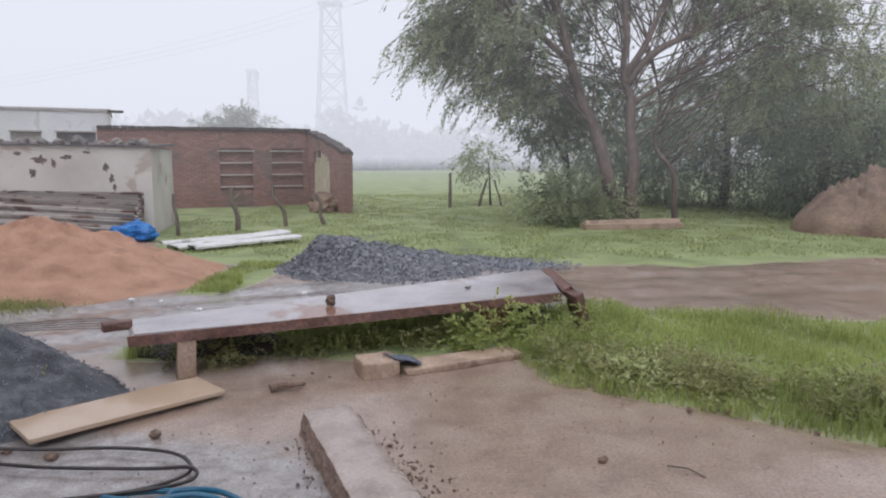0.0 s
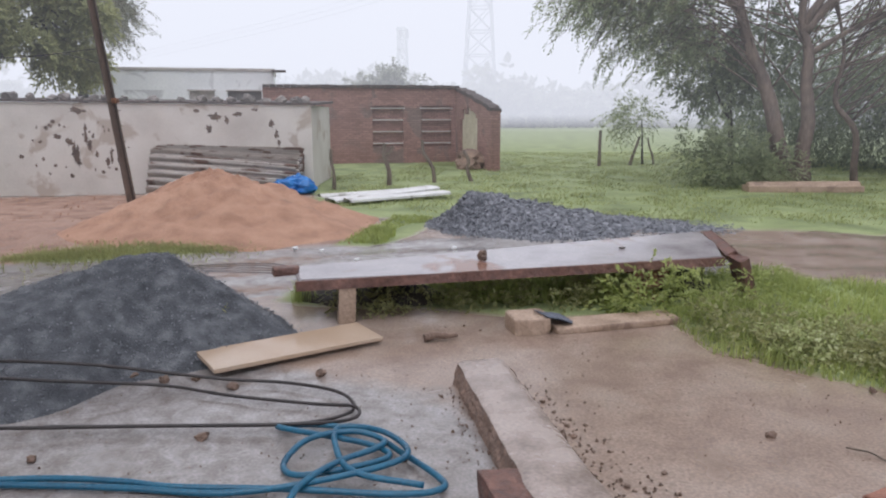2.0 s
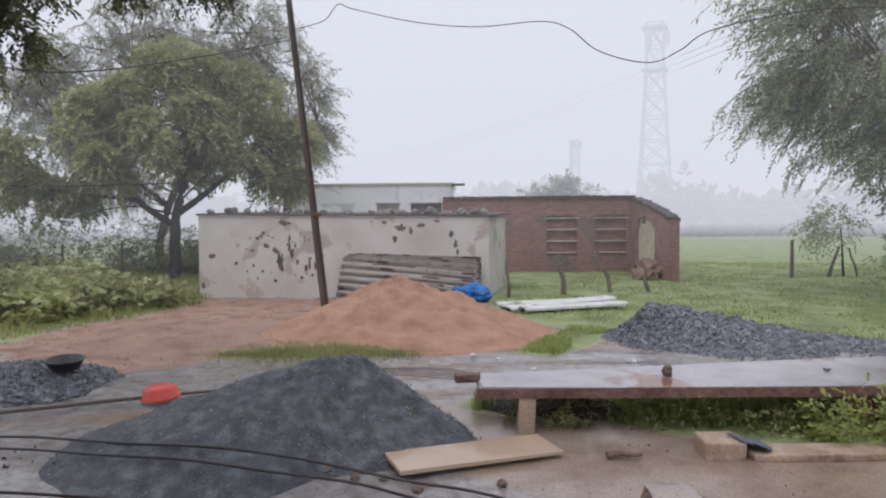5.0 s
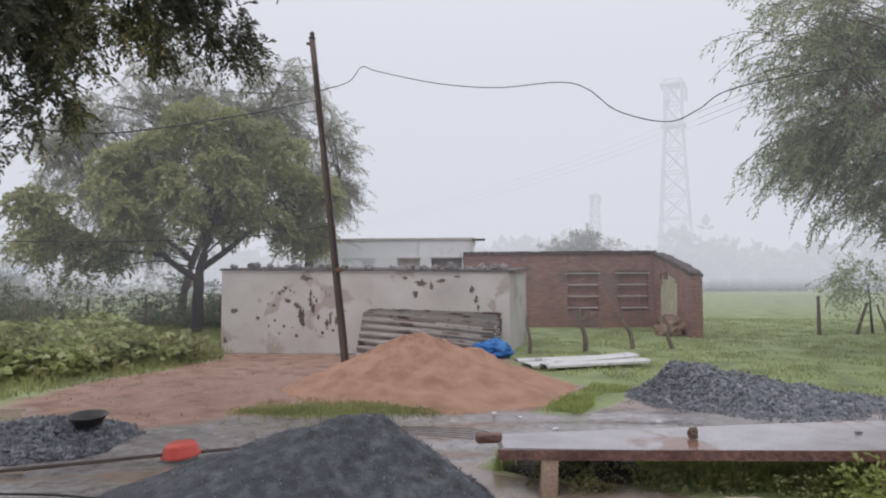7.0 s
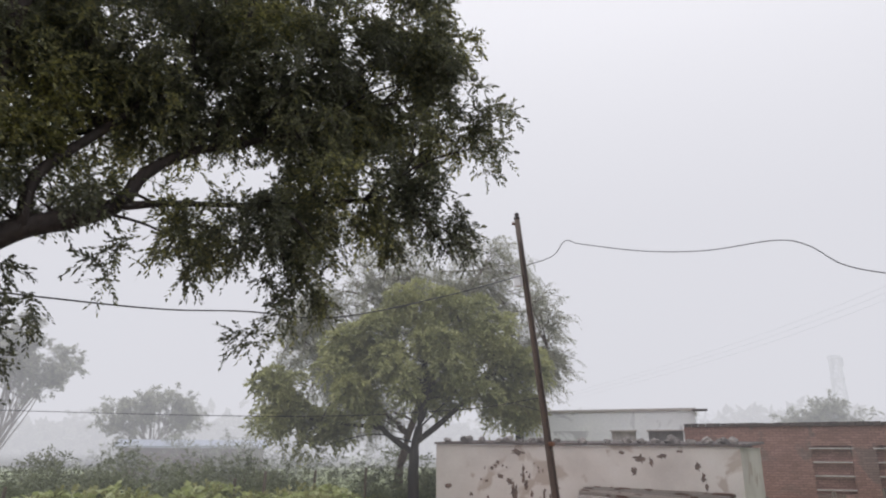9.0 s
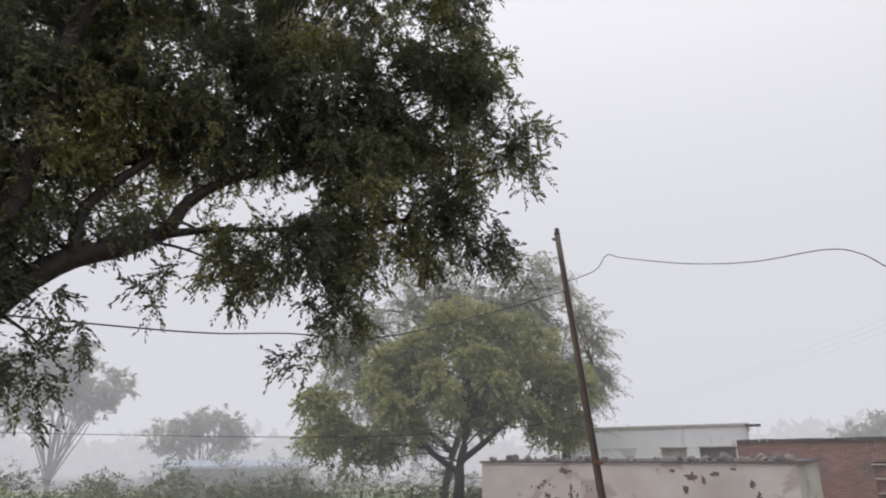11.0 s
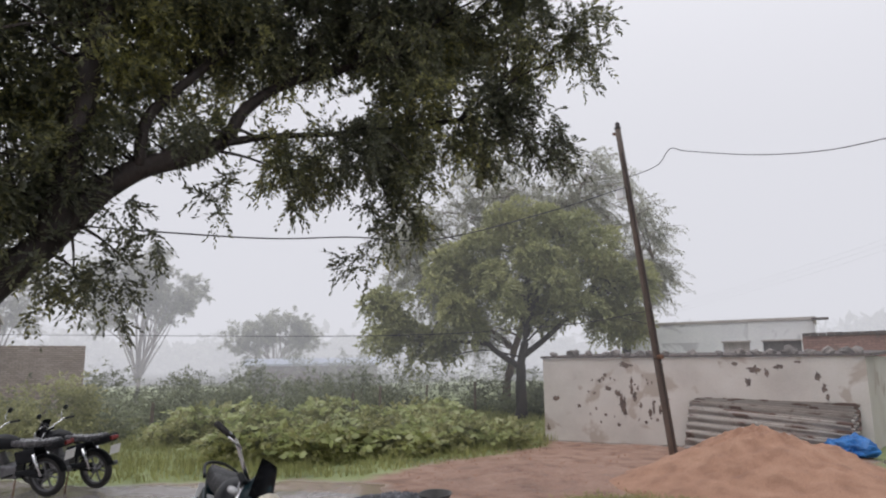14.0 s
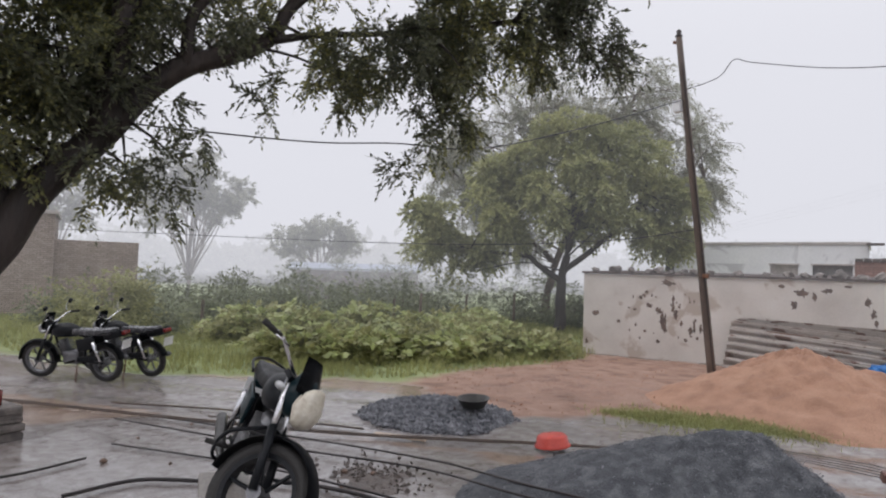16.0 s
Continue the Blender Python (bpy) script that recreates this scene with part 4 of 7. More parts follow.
for i in range(18):
    loose_brick(1.52 + 0.13 * (i % 6) + random.uniform(-0.05, 0.05), 3.38 - 0.12 * (i // 6) - 0.05 * (i % 6) + random.uniform(-0.04, 0.04), random.uniform(-60, 40), random.uniform(-25, 25), 0.004, "broken red brick in a small wet pile")

# ---- hoses, cables, rods ----
def line_thing(name, pts, radius, material, label, category, n=7, sides=8):
    bm = bmesh.new()
    tube(bm, smooth_path(pts, n), radius, sides)
    return tagged(part(name, bm, material, smooth=True), label, category)


def lay(xy, z):
    return [(x, y, z + 0.004 * math.sin(3.1 * i)) for i, (x, y) in enumerate(xy)]


HZ = 0.02
line_thing("garden_hose", [(-5.2, 2.25, HZ), (-4.6, 2.4, HZ), *lay([(-3.75, 2.66), (-3.13, 2.84), (-2.47, 3.0), (-2.06, 3.03), (-1.77, 3.02), (-1.24, 3.07), (-0.71, 3.10), (-0.52, 3.17), (-0.55, 3.28), (-0.78, 3.5), (-0.99, 3.69), (-1.26, 3.75), (-1.52, 3.72)], HZ),
           (-1.44, 3.62, 0.05), (-1.2, 3.56, 0.055), (-0.94, 3.5, 0.05), (-0.82, 3.40, 0.045), (-0.99, 3.25, 0.05), (-1.23, 3.2, 0.02), (-1.34, 3.3, 0.02), (-1.27, 3.48, 0.07), (-1.05, 3.58, 0.08), (-0.88, 3.54, 0.06),
           (-0.9, 3.4, 0.08), (-1.05, 3.25, 0.075), (-1.16, 3.06, 0.06), (-1.2, 2.9, 0.02), (-1.25, 2.5, 0.02)], 0.0165, M_HOSE, "blue rubber water hose in loose coils on the ground", "hose")
line_thing("garden_hose", [(-5.3, 2.1, HZ), (-4.7, 2.25, HZ), (-3.7, 2.58, HZ), (-2.9, 2.87, HZ), (-2.1, 2.97, HZ), (-1.5, 3.0, HZ), (-1.0, 3.16, 0.055), (-0.72, 3.36, 0.08), (-0.9, 3.62, 0.07), (-1.15, 3.66, 0.06), (-1.1, 3.4, 0.09), (-0.95, 3.2, 0.06), (-0.6, 3.14, 0.05)], 0.0165, M_HOSE, "blue rubber water hose crossing the wet court", "hose")
line_thing("black_cable", [(-9.5, 2.2, 0.02), (-7.4, 3.3, 0.02), (-6.5, 3.75, 0.02), (-5.58, 4.02, 0.05), (-4.99, 4.03, 0.09), (-4.2, 3.88, 0.19), (-3.65, 3.9, 0.23), (-3.25, 3.95, 0.23), (-2.85, 4.07, 0.18), (-2.52, 4.23, 0.09), (-2.11, 4.29, 0.04), (-1.71, 4.31, 0.03), (-1.37, 4.23, 0.03), (-1.2, 4.08, 0.03), (-1.18, 3.9, 0.03), (-1.46, 3.72, 0.03), (-2.17, 3.58, 0.04), (-2.91, 3.44, 0.045), (-3.71, 3.30, 0.06), (-4.53, 3.14, 0.05), (-5.5, 2.85, 0.04), (-6.6, 2.45, 0.02), (-8, 1.6, 0.02)], 0.011, M_CABLE, "black rubber cable looped over the ground", "cable")
line_thing("black_cable", [(-9.3, 1.9, 0.02), (-7.2, 2.9, 0.02), (-5.9, 3.6, 0.03), (-5.27, 3.8, 0.05), (-4.27, 3.71, 0.15), (-3.59, 3.77, 0.18), (-2.98, 3.86, 0.15), (-2.45, 4.11, 0.05), (-1.97, 4.06, 0.03), (-1.42, 4.03, 0.02), (-1.15, 3.96, 0.05), (-1.13, 3.84, 0.03), (-1.4, 3.70, 0.045), (-2.1, 3.6, 0.035), (-2.8, 3.48, 0.04)], 0.011, M_CABLE, "black rubber cable looped over the ground", "cable")
line_thing("black_cable", [(-6.41, 0.9, 0.02), (-6.55, 1.5, 0.02), (-6.2, 2.0, 0.02), (-5.9, 2.5, 0.02), (-5.2, 2.9, 0.02), (-4.3, 3.1, 0.02)], 0.018, M_CABLE, "thick black pipe curving over the wet ground", "cable")
line_thing("black_cable", [(-7.2, 0.4, 0.02), (-7.3, 0.8, 0.02), (-7.54, 1.27, 0.02)], 0.013, M_CABLE, "short black cable end on the wet ground", "cable")
for d in (0.0, 0.09):
    line_thing("steel_rod", [(-14, -1.1 - d, 0.03), (-11.16, 1.01 - d, 0.03), (-9.05, 2.48 - d, 0.03), (-7.44, 3.68 - d, 0.03), (-6.5, 4.6 - d, 0.03), (-5.5, 5.62 - d, 0.04), (-4.6, 6.25, 0.05), (-3.4, 6.5, 0.05)], 0.011, M_ROD, "long rusty reinforcing bars lying along the road", "steel rod", sides=6)
for pts in ([(-10.4, 2.1, 0.02), (-9.2, 3.22, 0.02), (-8.3, 3.9, 0.02)], [(-8.9, 2.9, 0.02), (-7.9, 3.8, 0.02), (-7.3, 4.2, 0.02)]):
    line_thing("steel_rod", pts, 0.013, M_ROD, "short rusty pipe lying on the road", "steel rod", sides=6)
line_thing("twig", [(1.55, 3.90, 0.004), (1.6, 3.86, 0.012), (1.65, 3.84, 0.01), (1.71, 3.75, 0.0)], 0.005, M_WOOD, "thin dry twig on the mud", "twig", sides=5)

heap("rubble_patch", (-5.55, 3.32), (0.7, 0.5, 0.42, 0.5, 0.6, 0.5, 0.42, 0.5), 0.035, M_RUBBLE, "low patch of muddy rubble beside the cables", power=0.7, bump=0.03, seed=21, rings=20, segs=60, category="rubble")
pebbles("rubble_bits", 260, lambda n: np.c_[np.array([-5.6, 3.35]) + RNG.normal(size=(n, 2)) * np.array([0.38, 0.24]), RNG.uniform(-0.005, 0.012, n)], 0.02, M_RUBBLE, "bits of muddy rubble beside the cables")
bm = bmesh.new()
box(bm, (0.62, 0.10, 0.015), bevel=0.003, jitter=0.006)
tagged(part("wood_splinter", bm, M_BOARD, m=pose(-6.75, 4.35, 0.02, 0, 2, 38)), "pale splinter of board lying on the wet road", "board")

# ---- tubs ----
bm = bmesh.new()
lathe(bm, [(0.0, 0.02), (0.17, 0.02), (0.235, 0.14), (0.25, 0.145), (0.25, 0.155), (0.225, 0.15), (0.165, 0.035), (0.0, 0.035)], 32)
tagged(part("mortar_pan", bm, M_TUB, smooth=True, m=pose(-6.98, 5.62, 0.19, 4, 3, 0) @ Matrix.Scale(0.85, 4)), "dark shallow metal mortar pan sitting on gravel", "pan")
bm = bmesh.new()
lathe(bm, [(0.27, 0.0), (0.275, 0.02), (0.25, 0.035), (0.23, 0.14), (0.19, 0.175), (0.10, 0.185), (0.0, 0.187)], 32)
tagged(part("plastic_basin", bm, M_RED_TUB, smooth=True, m=pose(-5.5, 5.52, 0.03, 4, -3, 0) @ Matrix.Scale(0.72, 4)), "red plastic basin upside down on the road edge", "basin")

stack = thing("stone_stack", pose(-9.0, 0.55, 0, 0, 0, 20), "low stack of grey stone slabs with a red tin on top", "stack")
for i in range(4):
    bm = bmesh.new()
    box(bm, (0.75 - 0.04 * i, 0.5, 0.085), bevel=0.02, jitter=0.012)
    part("slab", bm, M_ROCK, stack, m=pose(random.uniform(-0.03, 0.03), random.uniform(-0.03, 0.03), 0.035 + 0.09 * i, 0, 0, random.uniform(-6, 6)))
bm = bmesh.new()
lathe(bm, [(0.0, 0), (0.075, 0), (0.075, 0.16), (0.05, 0.17), (0.0, 0.17)], 20)
tagged(part("tin_can", bm, M_LAMP_RED, smooth=True, m=pose(-8.9, 0.62, 0.355)), "small faded red tin standing on the stones", "tin")

# ---- pole and its wires ----
pole = thing("utility_pole", label="leaning rusty brown utility pole with a pale meter box", category="pole")
P0, P1 = Vector((-7.5, 12.0, -0.2)), Vector((-8.1, 11.62, 6.7))
bm = bmesh.new()
tube(bm, [P0.lerp(P1, i / 10) for i in range(11)], [0.085 - 0.025 * i / 10 for i in range(11)], 12)
part("shaft", bm, M_POLE, pole, smooth=True)
bm = bmesh.new()
lathe(bm, [(0.0, 0), (0.05, 0), (0.075, 0.05), (0.04, 0.09), (0.055, 0.14), (0.02, 0.18), (0, 0.18)], 14, Matrix.Translation(P1 - Vector((0, 0, 0.03))))
part("insulator", bm, M_CABLE, pole, smooth=True)
bm = bmesh.new()
box(bm, (0.16, 0.05, 0.05), Matrix.Translation(P0.lerp(P1, 0.985)) @ pose(-0.05, 0, 0, 0, 15, 30))
part("bracket", bm, M_RUST, pole)
bm = bmesh.new()
box(bm, (0.17, 0.12, 0.24), Matrix.Translation(P0.lerp(P1, 0.80) + Vector((-0.12, -0.08, 0))), bevel=0.02)
part("meter_box", bm, M_WHITE_HOUSE, pole, "pale meter box")
bm = bmesh.new()
box(bm, (0.1, 0.1, 0.09), Matrix.Translation(P0.lerp(P1, 0.32) + Vector((0.10, -0.04, 0))), bevel=0.02)
part("clamp", bm, M_RUST, pole)
bm = bmesh.new()
tube(bm, [P0.lerp(P1, 0.965) - Vector((0.02, 0, 0)), P0.lerp(P1, 0.9) + Vector((0.06, -0.06, 0)), P0.lerp(P1, 0.5) + Vector((0.08, -0.05, 0)), P0.lerp(P1, 0.05) + Vector((0.07, -0.05, 0))], 0.012, 5)
part("riser_cable", bm, M_CABLE, pole)


def wire(pts, r, label):
    line_thing("overhead_wire", pts, r, M_WIRE, label, "wire", n=10, sides=5)


wire([P0.lerp(P1, 0.845), (-7.3, 11.7, 5.74), (-6.9, 11.55, 5.95), (-6.45, 11.4, 5.76), (-5.2, 11.4, 5.38), (-4.07, 11.38, 5.17), (-2.9, 11.1, 5.05), (-2.37, 10.8, 4.8), (-1.85, 10.45, 4.32), (-1.16, 10.5, 4.1), (-0.75, 10.8, 4.3), (-0.33, 11.03, 4.6), (0.7, 11.5, 4.85), (1.8, 11.9, 4.92), (6, 16, 5.6)], 0.0085, "slack kinked black wire sagging from the pole to a tree")
wire([P0.lerp(P1, 0.82), (-8.35, 9.6, 4.7), (-8.54, 7.06, 3.93), (-8.95, 5.63, 3.86), (-8.9, 4.3, 3.68), (-8.75, 2.71, 3.56), (-9.4, 0.5, 3.6)], 0.011, "black wire slung from the pole towards a tree")
wire([P0.lerp(P1, 0.45), (-9.2, 10.7, 2.66), (-12.6, 8.36, 2.56), (-22, 3, 2.9)], 0.008, "thin pale service wire low beside the trees")
wire([P0.lerp(P1, 0.41), (-8.7, 12.2, 2.85), (-9.6, 13.4, 2.95)], 0.006, "short wire from the pole to the shed")
for k in range(3):
    wire([(-60, 95, 9 + 0.5 * k), (-20, 80, 14 + 0.6 * k), (12, 70, 22 + 0.7 * k), (40, 62, 31 + 0.8 * k)], 0.02, "distant thin power line across the grey sky")

# ---- buildings ----
shed = thing("whitewashed_shed", pose(-12.35, 13.86, 0, 0, 0, 19.3), "low whitewashed shed with peeling paint and stones on its roof", "shed")
SL, SD, SH0, SH1 = 7.28, 3.4, 2.06, 1.98


def wall_piece(pts, thick_vec, material, name, parent, label=""):
    """A wall from its face outline and a thickness vector."""
    bm = bmesh.new()
    a = [bm.verts.new(p) for p in pts]
    b = [bm.verts.new(Vector(p) + Vector(thick_vec)) for p in pts]
    bm.faces.new(a[::-1])
    bm.faces.new(b)
    for i in range(len(a)):
        bm.faces.new((a[i - 1], a[i], b[i], b[i - 1]))
    bmesh.ops.recalc_face_normals(bm, faces=bm.faces[:])
    return part(name, bm, material, parent, label)


wall_piece([(0, 0, -0.1), (SL, 0, -0.1), (SL, 0, SH1), (0, 0, SH0)], (0, 0.22, 0), M_WHITEWASH, "front_wall", shed, "whitewashed front wall, paint peeling")
wall_piece([(SL, 0.22, -0.1), (SL + 0.55, SD, -0.1), (SL + 0.55, SD, SH1), (SL, 0.22, SH1)], (-0.22, 0, 0), M_WHITEWASH, "side_wall", shed)
wall_piece([(0, 0.22, -0.1), (0, SD, -0.1), (0, SD, SH0), (0, 0.22, SH0)], (0.22, 0, 0), M_WHITEWASH, "side_wall", shed)
wall_piece([(0.22, SD - 0.2, -0.1), (SL - 0.22, SD - 0.2, -0.1), (SL - 0.22, SD - 0.2, SH1), (0.22, SD - 0.2, SH0)], (0, 0.2, 0), M_WHITEWASH, "back_wall", shed)
bm = bmesh.new()
n_r = 60
ra = []
for i in range(n_r + 1):
    x = -0.04 + (SL + 0.16) * i / n_r
    z = SH0 + (SH1 - SH0) * i / n_r + 0.004
    e = -0.05 + 0.035 * nz(x * 4, 1)
    ra.append([bm.verts.new((x, e, z)), bm.verts.new((x, e, z + 0.05 + 0.015 * nz(x * 6, 4))), bm.verts.new((x + 0.55 * i / n_r, SD + 0.1, z + 0.16)), bm.verts.new((x + 0.55 * i / n_r, SD + 0.1, z + 0.1))])
for a, b in zip(ra, ra[1:]):
    for k in range(4):
        bm.faces.new((a[k], b[k], b[(k + 1) % 4], a[(k + 1) % 4]))
bm.faces.new(ra[0][::-1])
bm.faces.new(ra[-1])
bmesh.ops.recalc_face_normals(bm, faces=bm.faces[:])
part("roof", bm, M_ROOF, shed, "dark stone-slab roof with a ragged edge")
# peeled patches, thin flakes of bare render a few millimetres proud
def flake(x, z, w, h, seed):
    bm = bmesh.new()
    k = 22
    ring = [bm.verts.new((x + w / 2 * math.cos(a) * (1 + 1.1 * nz(math.cos(a) * 3, math.sin(a) * 3, 1.3, seed)), -0.004, z + h / 2 * math.sin(a) * (1 + 1.1 * nz(math.cos(a) * 3, math.sin(a) * 3, 1.6, seed + 3)))) for a in (j * math.tau / k for j in range(k))]
    back = [bm.verts.new((v.co.x, 0.01, v.co.z)) for v in ring]
    bm.faces.new(ring)
    for i in range(k):
        bm.faces.new((ring[i - 1], back[i - 1], back[i], ring[i]))
    bmesh.ops.recalc_face_normals(bm, faces=bm.faces[:])
    part("peeled_patch", bm, M_PEEL, shed, "bare brown patch in the whitewash")


random.seed(5)
for i, (x, z, w, h) in enumerate(((0.33, 1.05, 0.22, 0.16), (0.95, 0.86, 0.13, 0.1), (1.35, 1.18, 0.12, 0.09), (1.5, 1.48, 0.12, 0.1), (1.72, 1.3, 0.2, 0.13), (1.95, 1.18, 0.22, 0.2), (2.05, 0.95, 0.18, 0.42), (2.1, 0.78, 0.12, 0.3),
                                   (2.3, 1.35, 0.1, 0.5), (2.36, 1.1, 0.14, 0.3), (2.5, 0.9, 0.1, 0.14)) + ((2.72, 0.72, 0.12, 0.2), (2.8, 0.85, 0.08, 0.35), (2.95, 0.8, 0.08, 0.3), (1.95, 0.42, 0.12, 0.12), (2.6, 0.5, 0.1, 0.08),
                                   (2.2, 1.86, 0.42, 0.16), (1.65, 1.62, 0.12, 0.1), (5.1, 1.72, 0.3, 0.2), (4.95, 1.45, 0.16, 0.2), (5.35, 1.65, 0.12, 0.2), (5.6, 1.78, 0.25, 0.12), (6.35, 1.55, 0.14, 0.2), (6.45, 1.3, 0.12, 0.22), (6.5, 1.12, 0.1, 0.18),
                                   (0.1, 0.3, 0.1, 0.16), (4.7, 1.85, 0.16, 0.1), (6.0, 1.88, 0.18, 0.08), (4.45, 0.9, 0.12, 0.06), (3.0, 1.86, 0.16, 0.06))):
    flake(x, z, w * 0.78, h * 0.82, i)
for i in range(30):
    flake(random.uniform(1.2, 3.2), random.uniform(0.4, 1.6), random.uniform(0.03, 0.07), random.uniform(0.03, 0.08), 60 + i)
xs = [0.25, 0.75, 1.2, 1.65, 1.9, 2.2, 2.5, 2.75, 3.1, 3.75, 4.35, 4.8, 5.15, 5.45, 5.85, 6.25, 6.6, 6.95, 7.15]
for i, x in enumerate(xs):
    bm = bmesh.new()
    s = random.uniform(0.16, 0.28)
    lump(bm, (0, 0, s * 0.22), (s * 1.2, s, s * random.uniform(0.55, 0.85)), 200 + i, 0.28, 2)
    o = part("roof_stone", bm, M_ROCK, m=shed.matrix_world @ pose(x, 0.14 + random.uniform(-0.03, 0.1), SH0 + (SH1 - SH0) * x / SL + 0.06, 0, 0, random.uniform(0, 360)))
    tagged(o, "grey stone weighing down the shed roof", "stone", group="roof stones")

# corrugated sheets leaning in a pile on the shed
for i in range(6):
    bm = bmesh.new()
    L, W, nx = 3.25, 1.1, 84
    cols = []
    for j in range(nx + 1):
        w = W * j / nx
        z = 0.055 * math.cos(w / W * math.tau * 6)
        cols.append([bm.verts.new((0, w, z)), bm.verts.new((L * 0.5, w, z + 0.004)), bm.verts.new((L, w, z))])
    for a, b in zip(cols, cols[1:]):
        bm.faces.new((a[0], b[0], b[1], a[1]))
        bm.faces.new((a[1], b[1], b[2], a[2]))
    bmesh.ops.solidify(bm, geom=bm.faces[:], thickness=0.008)
    o = part("corrugated_sheet", bm, M_SHEET, smooth=False, m=shed.matrix_world @ pose(3.55 + 0.05 * i, -0.52 + 0.045 * i, -0.02 + 0.012 * i, 0, 0, 0) @ pose(0, 0, 0, 68 + 1.0 * i, 0, 0) @ pose(0, 0, 0, 0, 0, -6.0 + 0.8 * i))
    tagged(o, "weathered corrugated roofing sheet leaning on the whitewashed wall", "roofing sheet", group="corrugated sheets")
# tarpaulin
bm = bmesh.new()
lump(bm, (0, 0, 0.16), (1.0, 0.6, 0.44), 33, 0.22, 4)
for v in bm.verts:
    v.co += v.co.normalized() * 0.06 * noise.noise(v.co * 9) + Vector((0, 0, 0.04 * noise.noise(v.co * 16)))
    v.co.z = max(v.co.z, 0.0)
tagged(part("tarpaulin", bm, M_TARP, m=pose(-5.62, 15.35, 0.0, 0, 0, 15)), "crumpled bright blue tarpaulin on the ground", "tarpaulin")
# white channel and sheets on the grass
for i, (x0, y0, x1, y1, w, z) in enumerate(((-4.3, 13.75, -2.45, 15.5, 0.26, 0.16), (-3.9, 13.55, -2.1, 15.1, 0.18, 0.07), (-4.6, 14.0, -3.0, 15.2, 0.12, 0.05))):
    a = math.atan2(y1 - y0, x1 - x0)
    bm = bmesh.new()
    ln = math.hypot(x1 - x0, y1 - y0)
    prof = [(-w, 0), (-w, 0.045), (-w * 0.6, 0.07), (w * 0.6, 0.07), (w, 0.045), (w, 0), (w - 0.02, 0), (w - 0.02, 0.035), (w * 0.55, 0.055), (-w * 0.55, 0.055), (-w + 0.02, 0.035), (-w + 0.02, 0)]
    e0 = [bm.verts.new((0, p, q)) for p, q in prof]
    e1 = [bm.verts.new((ln, p, q)) for p, q in prof]
    for k in range(len(prof)):
        bm.faces.new((e0[k - 1], e0[k], e1[k], e1[k - 1]))
    bmesh.ops.recalc_face_normals(bm, faces=bm.faces[:])
    tagged(part("white_channel", bm, M_WHITE_PIPE, m=pose(x0, y0, 0.02 + 0.025 * i, 0, -2.5 if i == 0 else -0.5, math.degrees(a))), "white plastic channel section lying on the grass", "channel", group="white channels")

YAW = 20.68
VM = pose(-0.18, 0.13, 0, 0, 0, YAW)

# pale flat-roofed house behind
house = thing("pale_flat_house", VM, "pale whitewashed flat-roofed house behind the shed", "house")
HU0, HU1, HV, HZT = -7.05, -0.22, 29.0, 3.46
HOLES = [(-2.02, -0.72, 2.26, 2.72, M_WINDOW, "dark wide window"), (-3.45, -2.5, 2.15, 2.72, M_BAR, "pale closed shutter")]
cutx = sorted({HU0, HU1, *[h[0] for h in HOLES], *[h[1] for h in HOLES]})
cutz = sorted({-0.1, HZT, *[h[2] for h in HOLES], *[h[3] for h in HOLES]})
for x0, x1 in zip(cutx, cutx[1:]):
    for z0, z1 in zip(cutz, cutz[1:]):
        if not any(h[0] <= x0 and x1 <= h[1] and h[2] <= z0 and z1 <= h[3] for h in HOLES):
            bm = bmesh.new()
            box(bm, (x1 - x0, 0.24, z1 - z0), pose((x0 + x1) / 2, HV + 0.12, (z0 + z1) / 2))
            part("wall_panel", bm, M_WHITE_HOUSE, house)
for x0, x1, z0, z1, mt, lb in HOLES:
    win = part("window", (lambda b: (box(b, (x1 - x0, 0.04, z1 - z0), pose((x0 + x1) / 2, HV + 0.16, (z0 + z1) / 2)), b)[1])(bmesh.new()), mt, house, lb)
    for zz in (z0, z1):
        part("frame", (lambda b: (box(b, (x1 - x0 + 0.1, 0.08, 0.05), pose((x0 + x1) / 2, HV - 0.01, zz)), b)[1])(bmesh.new()), M_BAR, win)
for u in (HU0 + 0.12, HU1 - 0.12):
    bm = bmesh.new()
    box(bm, (0.24, 4.0, HZT + 0.1), pose(u, HV + 2.25, HZT / 2 - 0.05))
    part("side_wall", bm, M_WHITE_HOUSE, house)
bm = bmesh.new()
box(bm, (HU1 - HU0 + 0.1, 4.4, 0.1), pose((HU0 + HU1) / 2, HV + 2.15, HZT + 0.052))
part("roof", bm, M_BAR, house)
bm = bmesh.new()
box(bm, (0.55, 0.7, 0.06), pose(HU1 + 0.2, HV - 0.2, HZT + 0.0))
part("roof_lip", bm, M_ROOF, house)
bm = bmesh.new()
box(bm, (0.3, 0.35, HZT + 0.1), pose(HU0 - 0.17, HV, HZT / 2 - 0.06))
part("corner_pier", bm, M_DARK, house, "dark corner pier")

# brick ruin
ruin = thing("brick_building", VM, "roofless red brick building with barred openings and a ruined wing", "brick building")
BU0, BU1, BV, BZ = -0.6, 6.6, 26.0, 2.74
WINS = [(0.4, 1.5), (3.3, 4.45), (5.15, 6.28)]
cx = [BU0] + [v for w in WINS for v in w] + [BU1]
